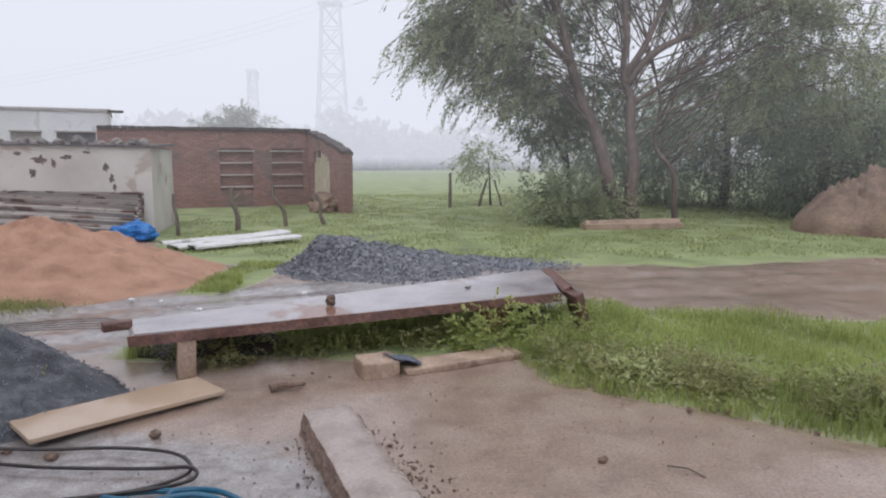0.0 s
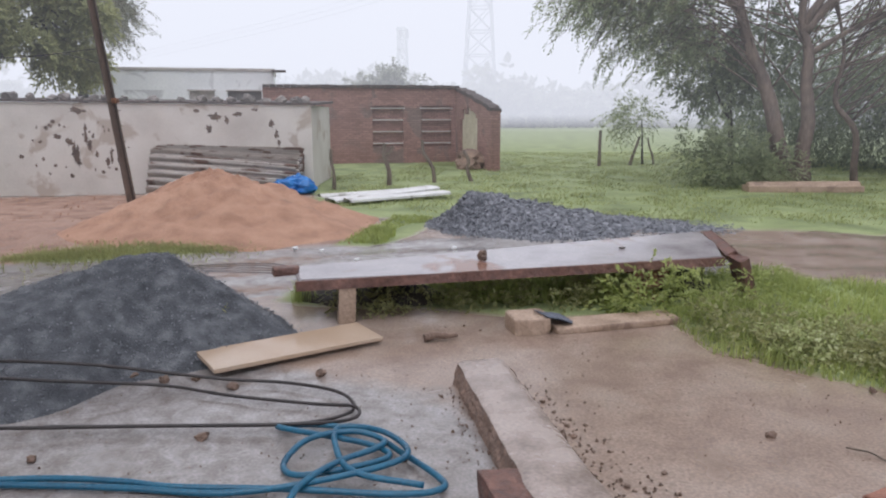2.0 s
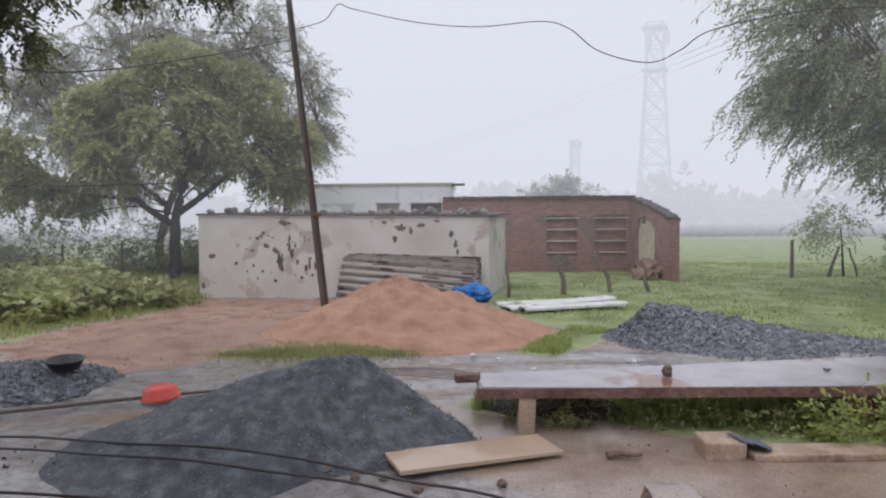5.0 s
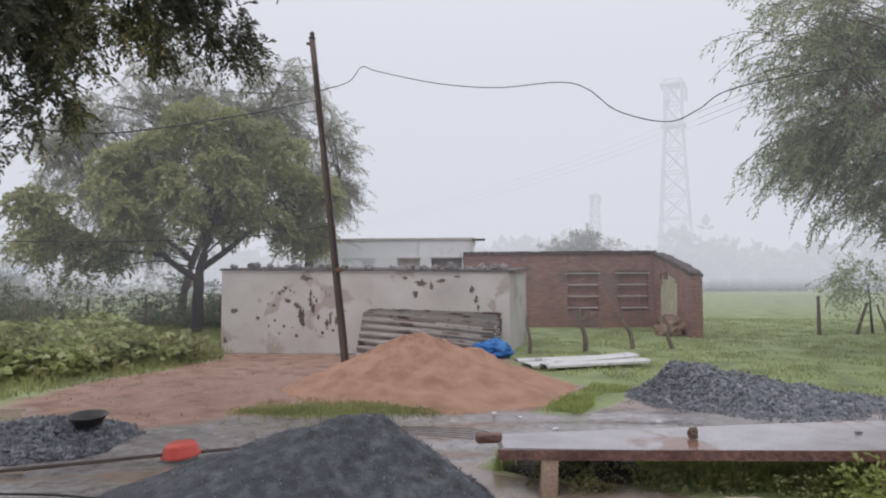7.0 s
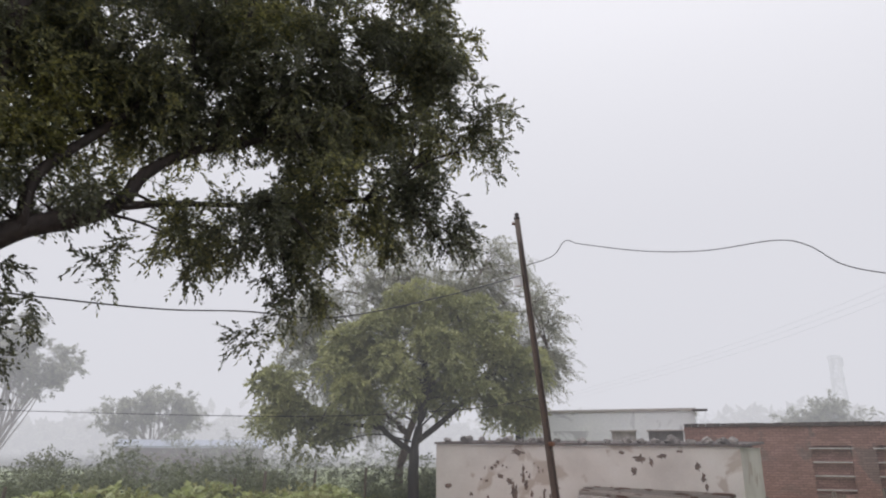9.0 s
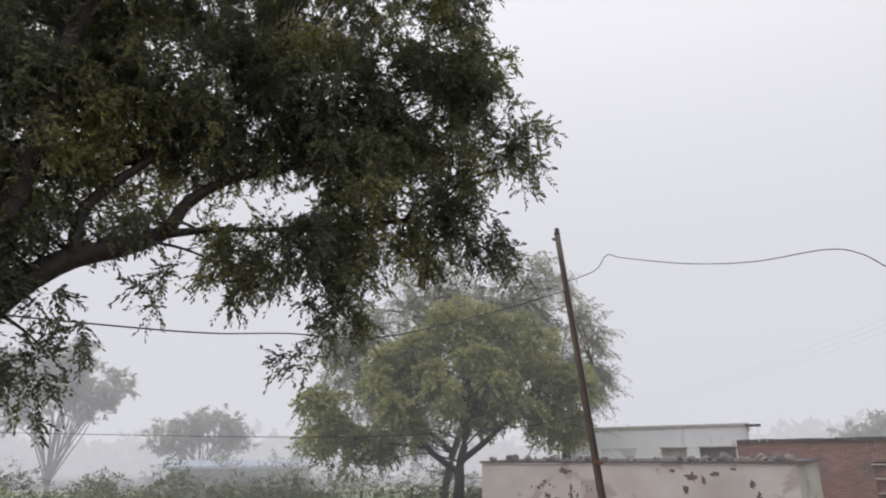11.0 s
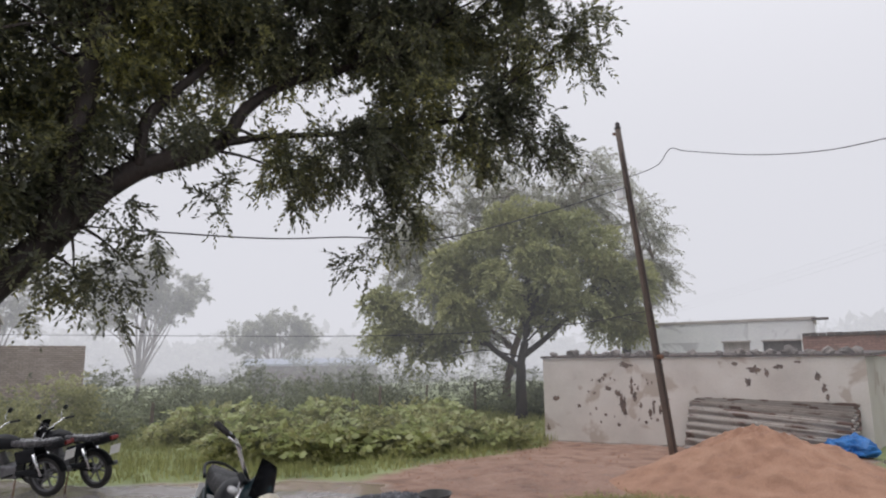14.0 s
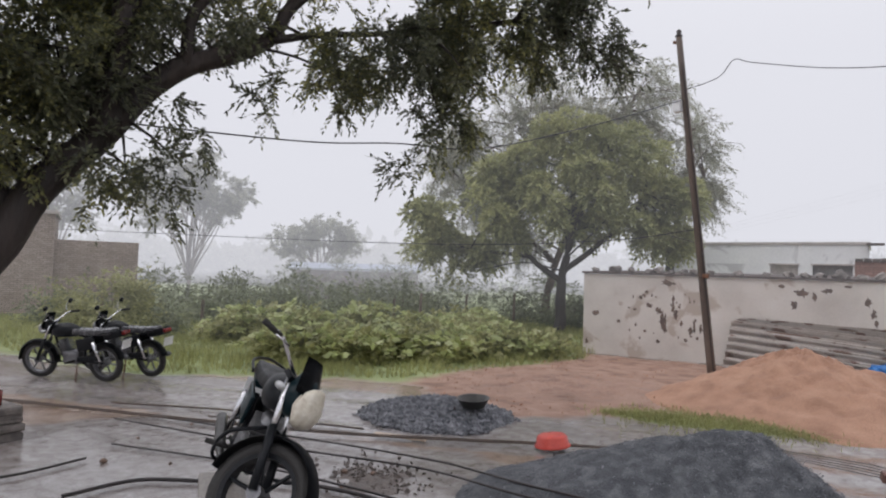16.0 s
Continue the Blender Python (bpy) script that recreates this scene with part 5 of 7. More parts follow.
for i, (x0, x1) in enumerate(zip(cx, cx[1:])):
    for z0, z1 in ([(-0.1, BZ)] if i % 2 == 0 else [(-0.1, 0.6), (2.1, BZ)]):
        bm = bmesh.new()
        box(bm, (x1 - x0, 0.26, z1 - z0), pose((x0 + x1) / 2, BV + 0.13, (z0 + z1) / 2))
        part("wall_panel", bm, M_FAR_BRICK, ruin)
for x0, x1 in WINS:
    bm = bmesh.new()
    box(bm, (x1 - x0, 0.06, 1.5), pose((x0 + x1) / 2, BV + 0.16, 1.35))
    win = part("window", bm, M_FAR_BRICK, ruin, "bricked-up opening with pale concrete bars")
    for k in range(4):
        bm = bmesh.new()
        box(bm, (x1 - x0 + (0.14 if k == 3 else 0), 0.10, 0.045), pose((x0 + x1) / 2, BV + 0.03, 0.72 + 0.43 * k), bevel=0.008)
        part("bar", bm, M_BAR, win)
# coping and the wing that runs towards the viewer, its top broken away
for i in range(30):
    bm = bmesh.new()
    w = (BU1 - BU0) / 30
    box(bm, (w - 0.012, 0.36, 0.09 + random.uniform(0, 0.05)), pose(BU0 + w * (i + 0.5), BV + 0.12, BZ + 0.05, 0, random.uniform(-2, 2), 0))
    part("coping_stone", bm, M_ROOF, ruin)
wing = []
for i in range(21):
    v = BV - 4.72 * i / 20
    z = BZ - 0.1 - 0.78 * (i / 20) ** 1.3 + 0.05 * nz(i * 1.7, 2)
    wing.append((v, z))
HOLE = (23.0, 25.3, 0.4, 2.0)
bm = bmesh.new()
for (v0, z0), (v1, z1) in zip(wing, wing[1:]):
    a, b = (v0 + v1) / 2, (z0 + z1) / 2
    if HOLE[0] < a < HOLE[1]:
        lo = HOLE[2] + 0.15 * nz(a * 3, 1)
        hi = HOLE[3] - 0.3 * abs(a - 24.2) ** 2 + 0.35 * nz(a * 3, 5)
        box(bm, (0.3, v0 - v1, lo + 0.1), pose(6.62, a, lo / 2 - 0.05))
        box(bm, (0.3, v0 - v1, b - hi), pose(6.62, a, (b + hi) / 2))
    else:
        box(bm, (0.3, v0 - v1, b + 0.1), pose(6.62, a, b / 2 - 0.05))
part("ruined_wing", bm, M_FAR_BRICK, ruin, "broken side wall of red brick")
for (v0, z0), (v1, z1) in zip(wing, wing[1:]):
    bm = bmesh.new()
    box(bm, (0.36, v0 - v1 - 0.02, 0.12), pose(6.62, (v0 + v1) / 2, (z0 + z1) / 2 + 0.05, math.degrees(math.atan2(z0 - z1, v0 - v1)), random.uniform(-5, 5), 0), jitter=0.015)
    part("coping_stone", bm, M_ROOF, ruin)
bm = bmesh.new()
box(bm, (0.08, 2.4, 1.8), pose(6.60, 24.2, 1.15))
part("plaster_panel", bm, M_PLASTER, ruin, "patch of cream plaster behind the broken brick")
bm = bmesh.new()
lump(bm, (6.2, 22.6, 0.15), (1.3, 1.6, 0.8), 5, 0.3, 3)
part("rubble", bm, M_DIRT, ruin, "rubble of fallen brick")
bm = bmesh.new()
box(bm, (0.26, 5, BZ), pose(BU0 + 0.13, BV + 2.77, BZ / 2 - 0.02))
part("side_wall", bm, M_FAR_BRICK, ruin)

# left far ruin, wall and shed
W = thing("brick_house_shell", pose(-32, 0.6, 0, 0, 0, 80), "half-built brick house beyond the weeds, haze painted into its grey brick", "brick house")
bm = bmesh.new()
box(bm, (7.4, 0.3, 4.0), pose(0, 0.15, 1.95))
part("front_wall", bm, M_RUIN_BRICK, W)
bm = bmesh.new()
box(bm, (0.3, 4, 4.0), pose(3.55, 2.3, 1.95))
part("side_wall", bm, M_RUIN_BRICK, W)
bm = bmesh.new()
box(bm, (7.6, 4.6, 0.14), pose(0, 2.2, 4.02))
part("roof", bm, M_BAR, W)
bm = bmesh.new()
box(bm, (3.1, 0.25, 3.0), pose(5.25, 0.4, 1.45))
part("yard_wall", bm, M_RUIN_BRICK, W)
bm = bmesh.new()
box(bm, (0.9, 0.1, 1.9), pose(1.2, -0.03, 0.95))
part("door", bm, M_WINDOW, W)
B = thing("long_far_shed", pose(-46, 20.8, 0, 0, 0, 60), "long low shed with a blue-grey roof, misty with rain", "shed")
bm = bmesh.new()
box(bm, (9, 0.3, 2.2), pose(5, 0, 1.05))
part("wall", bm, M_PEEL, B)
bm = bmesh.new()
box(bm, (9.6, 3.2, 0.12), pose(5, 1.2, 2.45, 8, 0, 0))
part("roof", bm, M_BLUE_ROOF, B)

# ---- fences and posts ----
def post(x, y, h, r, lean, label, bend=0.022, fork=False):
    bm = bmesh.new()
    dx, dy = lean
    pts = [(x, y, -0.1), (x + dx * 0.35 + bend, y + dy * 0.35, h * 0.35), (x + dx * 0.7 - bend, y + dy * 0.7, h * 0.7), (x + dx, y + dy, h)]
    path = smooth_path(pts, 4)
    tube(bm, path, [r * (1 - 0.35 * i / len(path)) * (1 + 0.1 * nz(i, x)) for i in range(len(path))], 8)
    if fork:
        p = Vector(pts[2])
        tube(bm, [p, p + Vector((0.16, 0, 0.12)), p + Vector((0.22, 0, 0.26))], [r * 0.7, r * 0.5, r * 0.3], 6)
    tagged(part("fence_post", bm, M_WOOD), label, "fence post", group="rough fence posts")


post(-5.05, 16.5, 0.95, 0.05, (-0.05, 0), "crooked weathered wooden fence post")
post(-3.86, 17.3, 1.05, 0.07, (-0.10, 0), "gnarled forked wooden fence post in the grass", 0.04, True)
post(-2.86, 18.4, 1.1, 0.06, (-0.35, 0.1), "leaning gnarled wooden fence post in the grass", 0.06)
post(-1.9, 18.9, 0.8, 0.06, (-0.25, 0.1), "leaning gnarled wooden fence post in the grass", -0.05)
post(1.95, 25.0, 1.22, 0.07, (0, 0), "upright wooden post in the misty field", 0.0)
post(3.05, 25.6, 1.0, 0.06, (0.32, 0), "leaning wooden post in the misty field", 0.0)
post(3.9, 25.6, 0.95, 0.04, (-0.25, 0), "leaning thin post in the misty field", 0.02)
for x, y, h in ((-22, 4.2, 1.6), (-20.5, 6.6, 1.0), (-24, 16, 1.1), (-22.5, 18.2, 1.2), (-21, 19.5, 1.3), (-26, 12, 1.1), (-19.2, 12.4, 1.1), (-18.8, 13.2, 1.3)):
    post(x, y, h, 0.06, (0.04, 0.02), "thin wooden fence post among tall weeds", 0.01)
bm = bmesh.new()
tube(bm, [(4.7, 17.1, 0.1), (7.2, 17.35, 0.12)], 0.12, 8)
box(bm, (2.6, 0.45, 0.16), pose(5.95, 17.25, 0.06, 0, 0, 5), bevel=0.03)
tagged(part("stone_block", bm, M_SANDSTONE), "long pale stone block lying on the grass under a tree", "stone block")

# ---- towers ----
def tower(name, at, height, base, top, label, bays=9, r=0.13):
    t = thing(name, pose(*at), label, "tower")
    legs = []
    for sx, sy in ((1, 1), (-1, 1), (-1, -1), (1, -1)):
        bm = bmesh.new()
        tube(bm, [(sx * base, sy * base, 0), (sx * top, sy * top, height * 0.8), (sx * top, sy * top, height)], r * 1.5, 5)
        part("leg", bm, M_STEEL, t)

    def half(z):
        return base + (top - base) * min(1, z / (height * 0.8))

    for i in range(bays):
        z0, z1 = height * i / bays, height * (i + 1) / bays
        a, b = half(z0), half(z1)
        bm = bmesh.new()
        for k in range(4):
            c = [(1, 1), (-1, 1), (-1, -1), (1, -1)]
            (x0, y0), (x1, y1) = c[k], c[(k + 1) % 4]
            tube(bm, [(x0 * a, y0 * a, z0), (x1 * b, y1 * b, z1)], r, 4)
            tube(bm, [(x1 * a, y1 * a, z0), (x0 * b, y0 * b, z1)], r, 4)
            tube(bm, [(x0 * b, y0 * b, z1), (x1 * b, y1 * b, z1)], r, 4)
        part("brace", bm, M_STEEL, t)
    for z in (height * 0.78, height * 0.98):
        bm = bmesh.new()
        box(bm, (top * 2.9, top * 2.4, 0.4), pose(0, 0, z))
        part("platform", bm, M_STEEL, t)
    for k in range(3):
        bm = bmesh.new()
        box(bm, (0.6, 0.4, 2.6), pose(top * 1.5 * math.cos(k * 2.1), top * 1.5 * math.sin(k * 2.1), height * 0.93))
        part("antenna", bm, M_STEEL, t)


tower("lattice_tower", (-11.6, 132.0, 0), 38.0, 3.2, 1.5, "tall steel lattice tower fading into rain haze")
tower("lattice_tower", (-46, 232.0, 0), 30, 2.6, 1.3, "distant steel lattice mast fading into rain haze", 8, 0.16)

# ---- motorcycles ----
def motorcycle(m, steer, paint, seat_mat, label, cowl_wrap=False, group=""):
    """Commuter motorcycle: origin on the ground below the rear axle, x ahead."""
    t = thing("motorcycle", m, label, "motorcycle", group)
    head = Vector((0.98, 0, 0.88))
    st = Matrix.Translation(head) @ Matrix.Rotation(radians(steer), 4, Vector((-0.42, 0, 0.9)).normalized()) @ Matrix.Translation(-head)

    def wheel(x, mm, width):
        w = thing("wheel", None)
        w.name = "wheel"
        w.parent = t
        w.matrix_basis = mm
        bm = bmesh.new()
        prof = [(0.232, -width * 0.42), (0.27, -width / 2), (0.30, -width * 0.33), (0.308, 0), (0.30, width * 0.33), (0.27, width / 2), (0.232, width * 0.42), (0.225, 0), (0.232, -width * 0.42)]
        lathe(bm, prof, 40, pose(x, 0, 0.305, 90, 0, 0))
        part("tyre", bm, M_TYRE, w, smooth=True)
        bm = bmesh.new()
        lathe(bm, [(0.205, -0.03), (0.238, -0.034), (0.238, 0.034), (0.205, 0.03), (0.205, -0.03)], 36, pose(x, 0, 0.305, 90, 0, 0))
        for k in range(6):
            a = k * math.tau / 6
            tube(bm, [(x + 0.03 * math.cos(a), 0, 0.305 + 0.03 * math.sin(a)), (x + 0.21 * math.cos(a + 0.12), 0, 0.305 + 0.21 * math.sin(a + 0.12))], 0.014, 6)
        part("rim", bm, M_ALLOY if not cowl_wrap else M_PAINT, w, "cast wheel rim", smooth=False)
        bm = bmesh.new()
        tube(bm, [(x, -0.075, 0.305), (x, 0.075, 0.305)], 0.045, 14)
        part("hub", bm, M_ALLOY, w)

    wheel(0, Matrix(), 0.095)
    wheel(1.27, st, 0.08)

    def add(name, fn, material, lb="", mm=None, smooth=True):
        bm = bmesh.new()
        fn(bm)
        return part(name, bm, material, t, lb, smooth, mm)

    def fender(x, r, a0, a1, w):
        def fn(bm):
            rows_f = []
            for i in range(17):
                a = a0 + (a1 - a0) * i / 16
                rows_f.append([bm.verts.new((x + (r - 0.035 * abs(q) ** 2) * math.cos(a), q * w, 0.305 + (r - 0.035 * abs(q) ** 2) * math.sin(a))) for q in (-1, -0.6, 0, 0.6, 1)])
            for r0, r1 in zip(rows_f, rows_f[1:]):
                for k in range(4):
                    bm.faces.new((r0[k], r0[k + 1], r1[k + 1], r1[k]))
            bmesh.ops.solidify(bm, geom=bm.faces[:], thickness=0.006)
        return fn

    add("front_fender", fender(1.27, 0.35, radians(-2), radians(186), 0.085), M_PAINT, "glossy front mudguard", st)
    add("rear_fender", fender(0.0, 0.345, radians(25), radians(165), 0.075), M_PAINT)
    for s in (-1, 1):
        add("fork_tube", lambda bm: tube(bm, [(0.96, s * 0.085, 0.93), (1.11, s * 0.085, 0.62)], 0.019, 10), M_CHROME, "chrome fork tube", st)
        add("fork_leg", lambda bm: tube(bm, [(1.10, s * 0.085, 0.64), (1.26, s * 0.08, 0.31)], 0.027, 10), M_PAINT, "", st)
        add("rear_shock", lambda bm: tube(bm, [(0.0, s * 0.13, 0.33), (0.12, s * 0.14, 0.66)], [0.02, 0.032], 10), M_CHROME)
        add("indicator", lambda bm: lump(bm, (1.02, s * 0.19, 0.83), (0.08, 0.06, 0.05), 1, 0.02), M_LENS, "clear indicator lamp", st)
        add("side_panel", lambda bm: box(bm, (0.34, 0.03, 0.20), pose(0.27, s * 0.12, 0.62, 0, 12, 0), bevel=0.012), paint)
        add("foot_peg", lambda bm: tube(bm, [(0.50, s * 0.12, 0.34), (0.52, s * 0.30, 0.34)], 0.018, 8), M_TYRE)
        if not cowl_wrap:
            add("mirror_stalk", lambda bm: tube(bm, smooth_path([(0.88, s * 0.22, 1.08), (0.90, s * 0.27, 1.17), (0.87, s * 0.31, 1.23)], 4), 0.006, 6), M_CHROME, "", st)
        if not cowl_wrap:
            add("mirror", lambda bm: lump(bm, (0.86, s * 0.32, 1.23), (0.03, 0.13, 0.085), 2, 0.03), M_PAINT, "black rear-view mirror", st)
        add("grip", lambda bm: tube(bm, [(0.83, s * 0.25, 1.055), (0.75, s * 0.37, 1.05)], [0.018, 0.019], 12), M_TYRE, "black rubber grip", st)
        add("lever", lambda bm: tube(bm, [(0.90, s * 0.22, 1.04), (0.86, s * 0.34, 1.03)], 0.007, 6), M_CHROME, "", st)
    add("handlebar", lambda bm: tube(bm, smooth_path([(0.76, -0.36, 1.05), (0.84, -0.24, 1.055), (0.92, -0.10, 0.98), (0.935, 0, 0.955), (0.92, 0.10, 0.98), (0.84, 0.24, 1.055), (0.76, 0.36, 1.05)], 6), 0.012, 10), M_CHROME, "chrome handlebar", st)
    add("yoke", lambda bm: box(bm, (0.07, 0.22, 0.035), pose(0.955, 0, 0.925, 0, 24, 0), bevel=0.008), M_PAINT, "", st)

    def cowl(bm):
        vs = lump(bm, (1.06, 0, 0.86), (0.22, 0.22, 0.26), 3, 0.0, 3)
        for v in vs:
            if v.co.z > 0.93:
                v.co.x -= (v.co.z - 0.93) * 0.7
                v.co.z += (v.co.z - 0.93) * 0.9
            if v.co.x > 1.13:
                v.co.x = 1.13 + (v.co.x - 1.13) * 0.3
    add("headlamp_cowl", cowl, paint, "dark cowl round the headlamp", st)
    add("headlamp", lambda bm: lump(bm, (1.16, 0, 0.83), (0.14, 0.24, 0.26) if cowl_wrap else (0.10, 0.19, 0.18), 3, 0.12 if cowl_wrap else 0.0, 3), M_CREAM if cowl_wrap else M_LENS, "cream plastic wrapped over the headlamp" if cowl_wrap else "headlamp glass", st)

    def shield(bm):
        rows_s = [[bm.verts.new((1.17 - 0.13 * i / 5 - 0.06 * q * q, q * (0.175 - 0.014 * i), 0.88 + 0.22 * i / 5 - 0.02 * q * q)) for q in (-1, -0.5, 0, 0.5, 1)] for i in range(6)]
        for r0, r1 in zip(rows_s, rows_s[1:]):
            for k in range(4):
                bm.faces.new((r0[k], r0[k + 1], r1[k + 1], r1[k]))
        bmesh.ops.solidify(bm, geom=bm.faces[:], thickness=0.005)
    add("visor", shield, M_PAINT, "black visor above the headlamp", st)

    def tank(bm):
        vs = lump(bm, (0, 0, 0), (0.56, 0.31, 0.27), 3, 0.0, 4)
        for v in vs:
            x = v.co.x / 0.28
            v.co.y *= 0.80 + 0.28 * x
            v.co.z = max(v.co.z, -0.085)
            v.co = Vector((v.co.x + 0.70, v.co.y, v.co.z * (1 + 0.15 * x) + 0.80))
    add("fuel_tank", tank, M_PAINT, "glossy fuel tank")

    def seat(bm):
        vs = box(bm, (0.74, 0.25, 0.10), bevel=0.035)
        bmesh.ops.subdivide_edges(bm, edges=bm.edges[:], cuts=2, use_grid_fill=True)
        for v in bm.verts:
            x = v.co.x
            v.co.y *= 0.85 + 0.25 * max(0, -x) if x < 0 else 0.85 - 0.25 * x
            v.co.z += 0.10 * max(0, -x - 0.02) ** 1.0 + 0.02 * max(0, x)
            v.co += Vector((0.18, 0, 0.80))
    add("seat", seat, seat_mat, "long rain-wet seat")
    add("tail", lambda bm: box(bm, (0.34, 0.19, 0.11), pose(-0.20, 0, 0.78, 0, 14, 0), bevel=0.03), paint)
    add("tail_lamp", lambda bm: box(bm, (0.05, 0.16, 0.07), pose(-0.385, 0, 0.83, 0, 10, 0), bevel=0.015), M_LAMP_RED, "red tail lamp")
    add("number_plate", lambda bm: box(bm, (0.012, 0.21, 0.15), pose(-0.395, 0, 0.64, 0, -14, 0), bevel=0.004), M_PLATE, "blank white number plate", smooth=False)
    add("grab_rail", lambda bm: tube(bm, smooth_path([(0.0, -0.14, 0.80), (-0.30, -0.13, 0.86), (-0.40, 0, 0.89), (-0.30, 0.13, 0.86), (0.0, 0.14, 0.80)], 5), 0.011, 8), M_PAINT)

    def engine(bm):
        box(bm, (0.30, 0.24, 0.22), pose(0.58, 0, 0.38), bevel=0.04)
    add("engine", engine, M_ALLOY, "dull grey engine", smooth=False)
    add("cylinder_barrel", lambda bm: tube(bm, [(0.72, 0, 0.45), (0.80, 0, 0.66)], 0.07, 12), M_ALLOY)
    for k in range(6):
        add("cooling_fin", lambda bm: box(bm, (0.20, 0.21, 0.012), pose(0.735 + 0.011 * k, 0, 0.47 + 0.028 * k, 0, 20, 0)), M_ALLOY, smooth=False)
    add("exhaust", lambda bm: tube(bm, smooth_path([(0.84, -0.05, 0.50), (0.92, -0.10, 0.36), (0.70, -0.16, 0.26), (0.30, -0.17, 0.28), (-0.25, -0.18, 0.38)], 5), [0.02] * 15 + [0.04] * 6, 10), M_ALLOY if not cowl_wrap else M_TUB, "dull grey exhaust pipe")

    def frame_tubes(bm):
        tube(bm, [(0.97, 0, 0.90), (0.90, 0, 0.55), (0.72, 0, 0.28), (0.40, 0, 0.28)], 0.022, 8)
        tube(bm, [(0.97, 0, 0.86), (0.30, 0, 0.70), (-0.2, 0, 0.74)], 0.024, 8)
        for s in (-1, 1):
            tube(bm, [(0.36, s * 0.09, 0.34), (0.0, s * 0.09, 0.305)], 0.02, 8)
            tube(bm, [(0.34, s * 0.08, 0.33), (0.28, s * 0.08, 0.70)], 0.018, 8)
    add("chassis", frame_tubes, M_PAINT)
    add("chain_guard", lambda bm: box(bm, (0.50, 0.03, 0.08), pose(0.22, 0.10, 0.38, 0, 5, 0), bevel=0.012), M_PAINT)
    add("crash_guard", lambda bm: tube(bm, smooth_path([(0.88, -0.03, 0.60), (0.90, -0.24, 0.50), (0.88, -0.26, 0.34), (0.80, -0.05, 0.30), (0.80, 0.05, 0.30), (0.88, 0.26, 0.34), (0.90, 0.24, 0.50), (0.88, 0.03, 0.60)], 5), 0.012, 8), M_PAINT)
    add("side_stand", lambda bm: tube(bm, [(0.46, 0.10, 0.27), (0.38, 0.26, 0.0)], 0.013, 8), M_RUST)
    return t


near_bike = motorcycle(pose(-5.15, 1.74, 0.315, -22, 0, -18), 53, M_PAINT_TEAL, M_SEAT, "dark teal motorcycle parked on the porch, headlamp wrapped in cream plastic", True)
motorcycle(pose(-12.48, 2.46, 0, -7, 0, 220), 8, M_PAINT, M_SEAT_GREY, "black commuter motorcycle parked in the rain by the grass", group="parked motorcycles")
motorcycle(pose(-12.72, 3.22, 0, -7, 0, 212), 10, M_PAINT, M_SEAT_GREY, "black commuter motorcycle parked behind another", group="parked motorcycles")

# ---- trees ----
def tree(name, limbs, leaves_v, leaves_f, bark, leaf, label, category="tree", sides=9):
    """limbs: lists of (points, radius at foot, radius at tip)."""
    t = thing(name, None, label, category)
    bm = bmesh.new()
    for pts, r0, r1 in limbs:
        path = smooth_path(pts, 5)
        k = len(path) - 1
        path = [p + Vector((nz(p.z * 1.3, p.x, 1, 3), nz(p.z * 1.1, p.y, 1, 9), 0)) * r0 * 0.5 for p in path]
        tube(bm, path, [(r0 + (r1 - r0) * (i / k) ** 0.8) * (1 + 0.08 * nz(i * 0.8, r0 * 50)) for i in range(k + 1)], sides if r0 > 0.03 else 5)
    part("trunk", bm, bark, t, smooth=True)
    raw("crown", leaves_v, leaves_f, leaf, t)
    return t


def twigs(root_pts, lumps_pts, r, rng_seed):
    """Side limbs from points of the main limbs to points inside the crown."""
    rnd = random.Random(rng_seed)
    pool = [Vector(q) for q in root_pts]
    pool += [p.lerp(q, s) for p, q in zip(pool, pool[1:]) if (p - q).length < 2.6 for s in (0.33, 0.66)]
    used = [0] * len(pool)
    out = []
    for p in lumps_pts:
        b = Vector(p)
        at_k = min(range(len(pool)), key=lambda k: (pool[k] - b).length * (1 + 0.35 * used[k]) + rnd.uniform(0, 0.6))
        used[at_k] += 1
        a = pool[at_k]
        mid = a.lerp(b, 0.5) + Vector((rnd.uniform(-1, 1), rnd.uniform(-1, 1), rnd.uniform(0, 1))) * (b - a).length * 0.12
        out.append(([a, mid, b], r, r * 0.25))
    return out


def spread(lumps, n, f=0.8):
    out = []
    for c, rr, _ in lumps:
        for _ in range(n):
            u = unit(RNG.normal(size=3)) * RNG.uniform(0.3, f)
            out.append(tuple(np.array(c) + u * np.array(rr)))
    return out


def tufts(centres, out, leaves, length, leaf, wid, count, droop, sag=0.35):
    """Neem foliage: at each twig tip a whorl of drooping compound leaves."""
    n = len(centres)
    p = np.repeat(centres, leaves, 0) + RNG.normal(size=(n * leaves, 3)) * length[0] * 0.12
    d = np.repeat(unit(out), leaves, 0) * 0.55 + unit(RNG.normal(size=(n * leaves, 3))) * 0.85
    d[:, 2] -= sag
    return sprays(p, d, RNG.uniform(length[0], length[1], len(p)), count, leaf, wid, droop, 0.3)


def fill(lumps, density, shell=0.25):
    """Twig tips spread through ellipsoids, more where they are large, with outward directions."""
    ps, ds = [], []
    for c, r in lumps:
        k = max(1, int(density * (r[0] * r[1] * r[2]) ** 0.72))
        u = unit(RNG.normal(size=(k, 3)))
        q = u * RNG.uniform(shell ** 3, 1, (k, 1)) ** (1 / 3) * np.array(r)
        ps.append(np.array(c) + q)
        ds.append(u)
    return np.concatenate(ps), np.concatenate(ds)


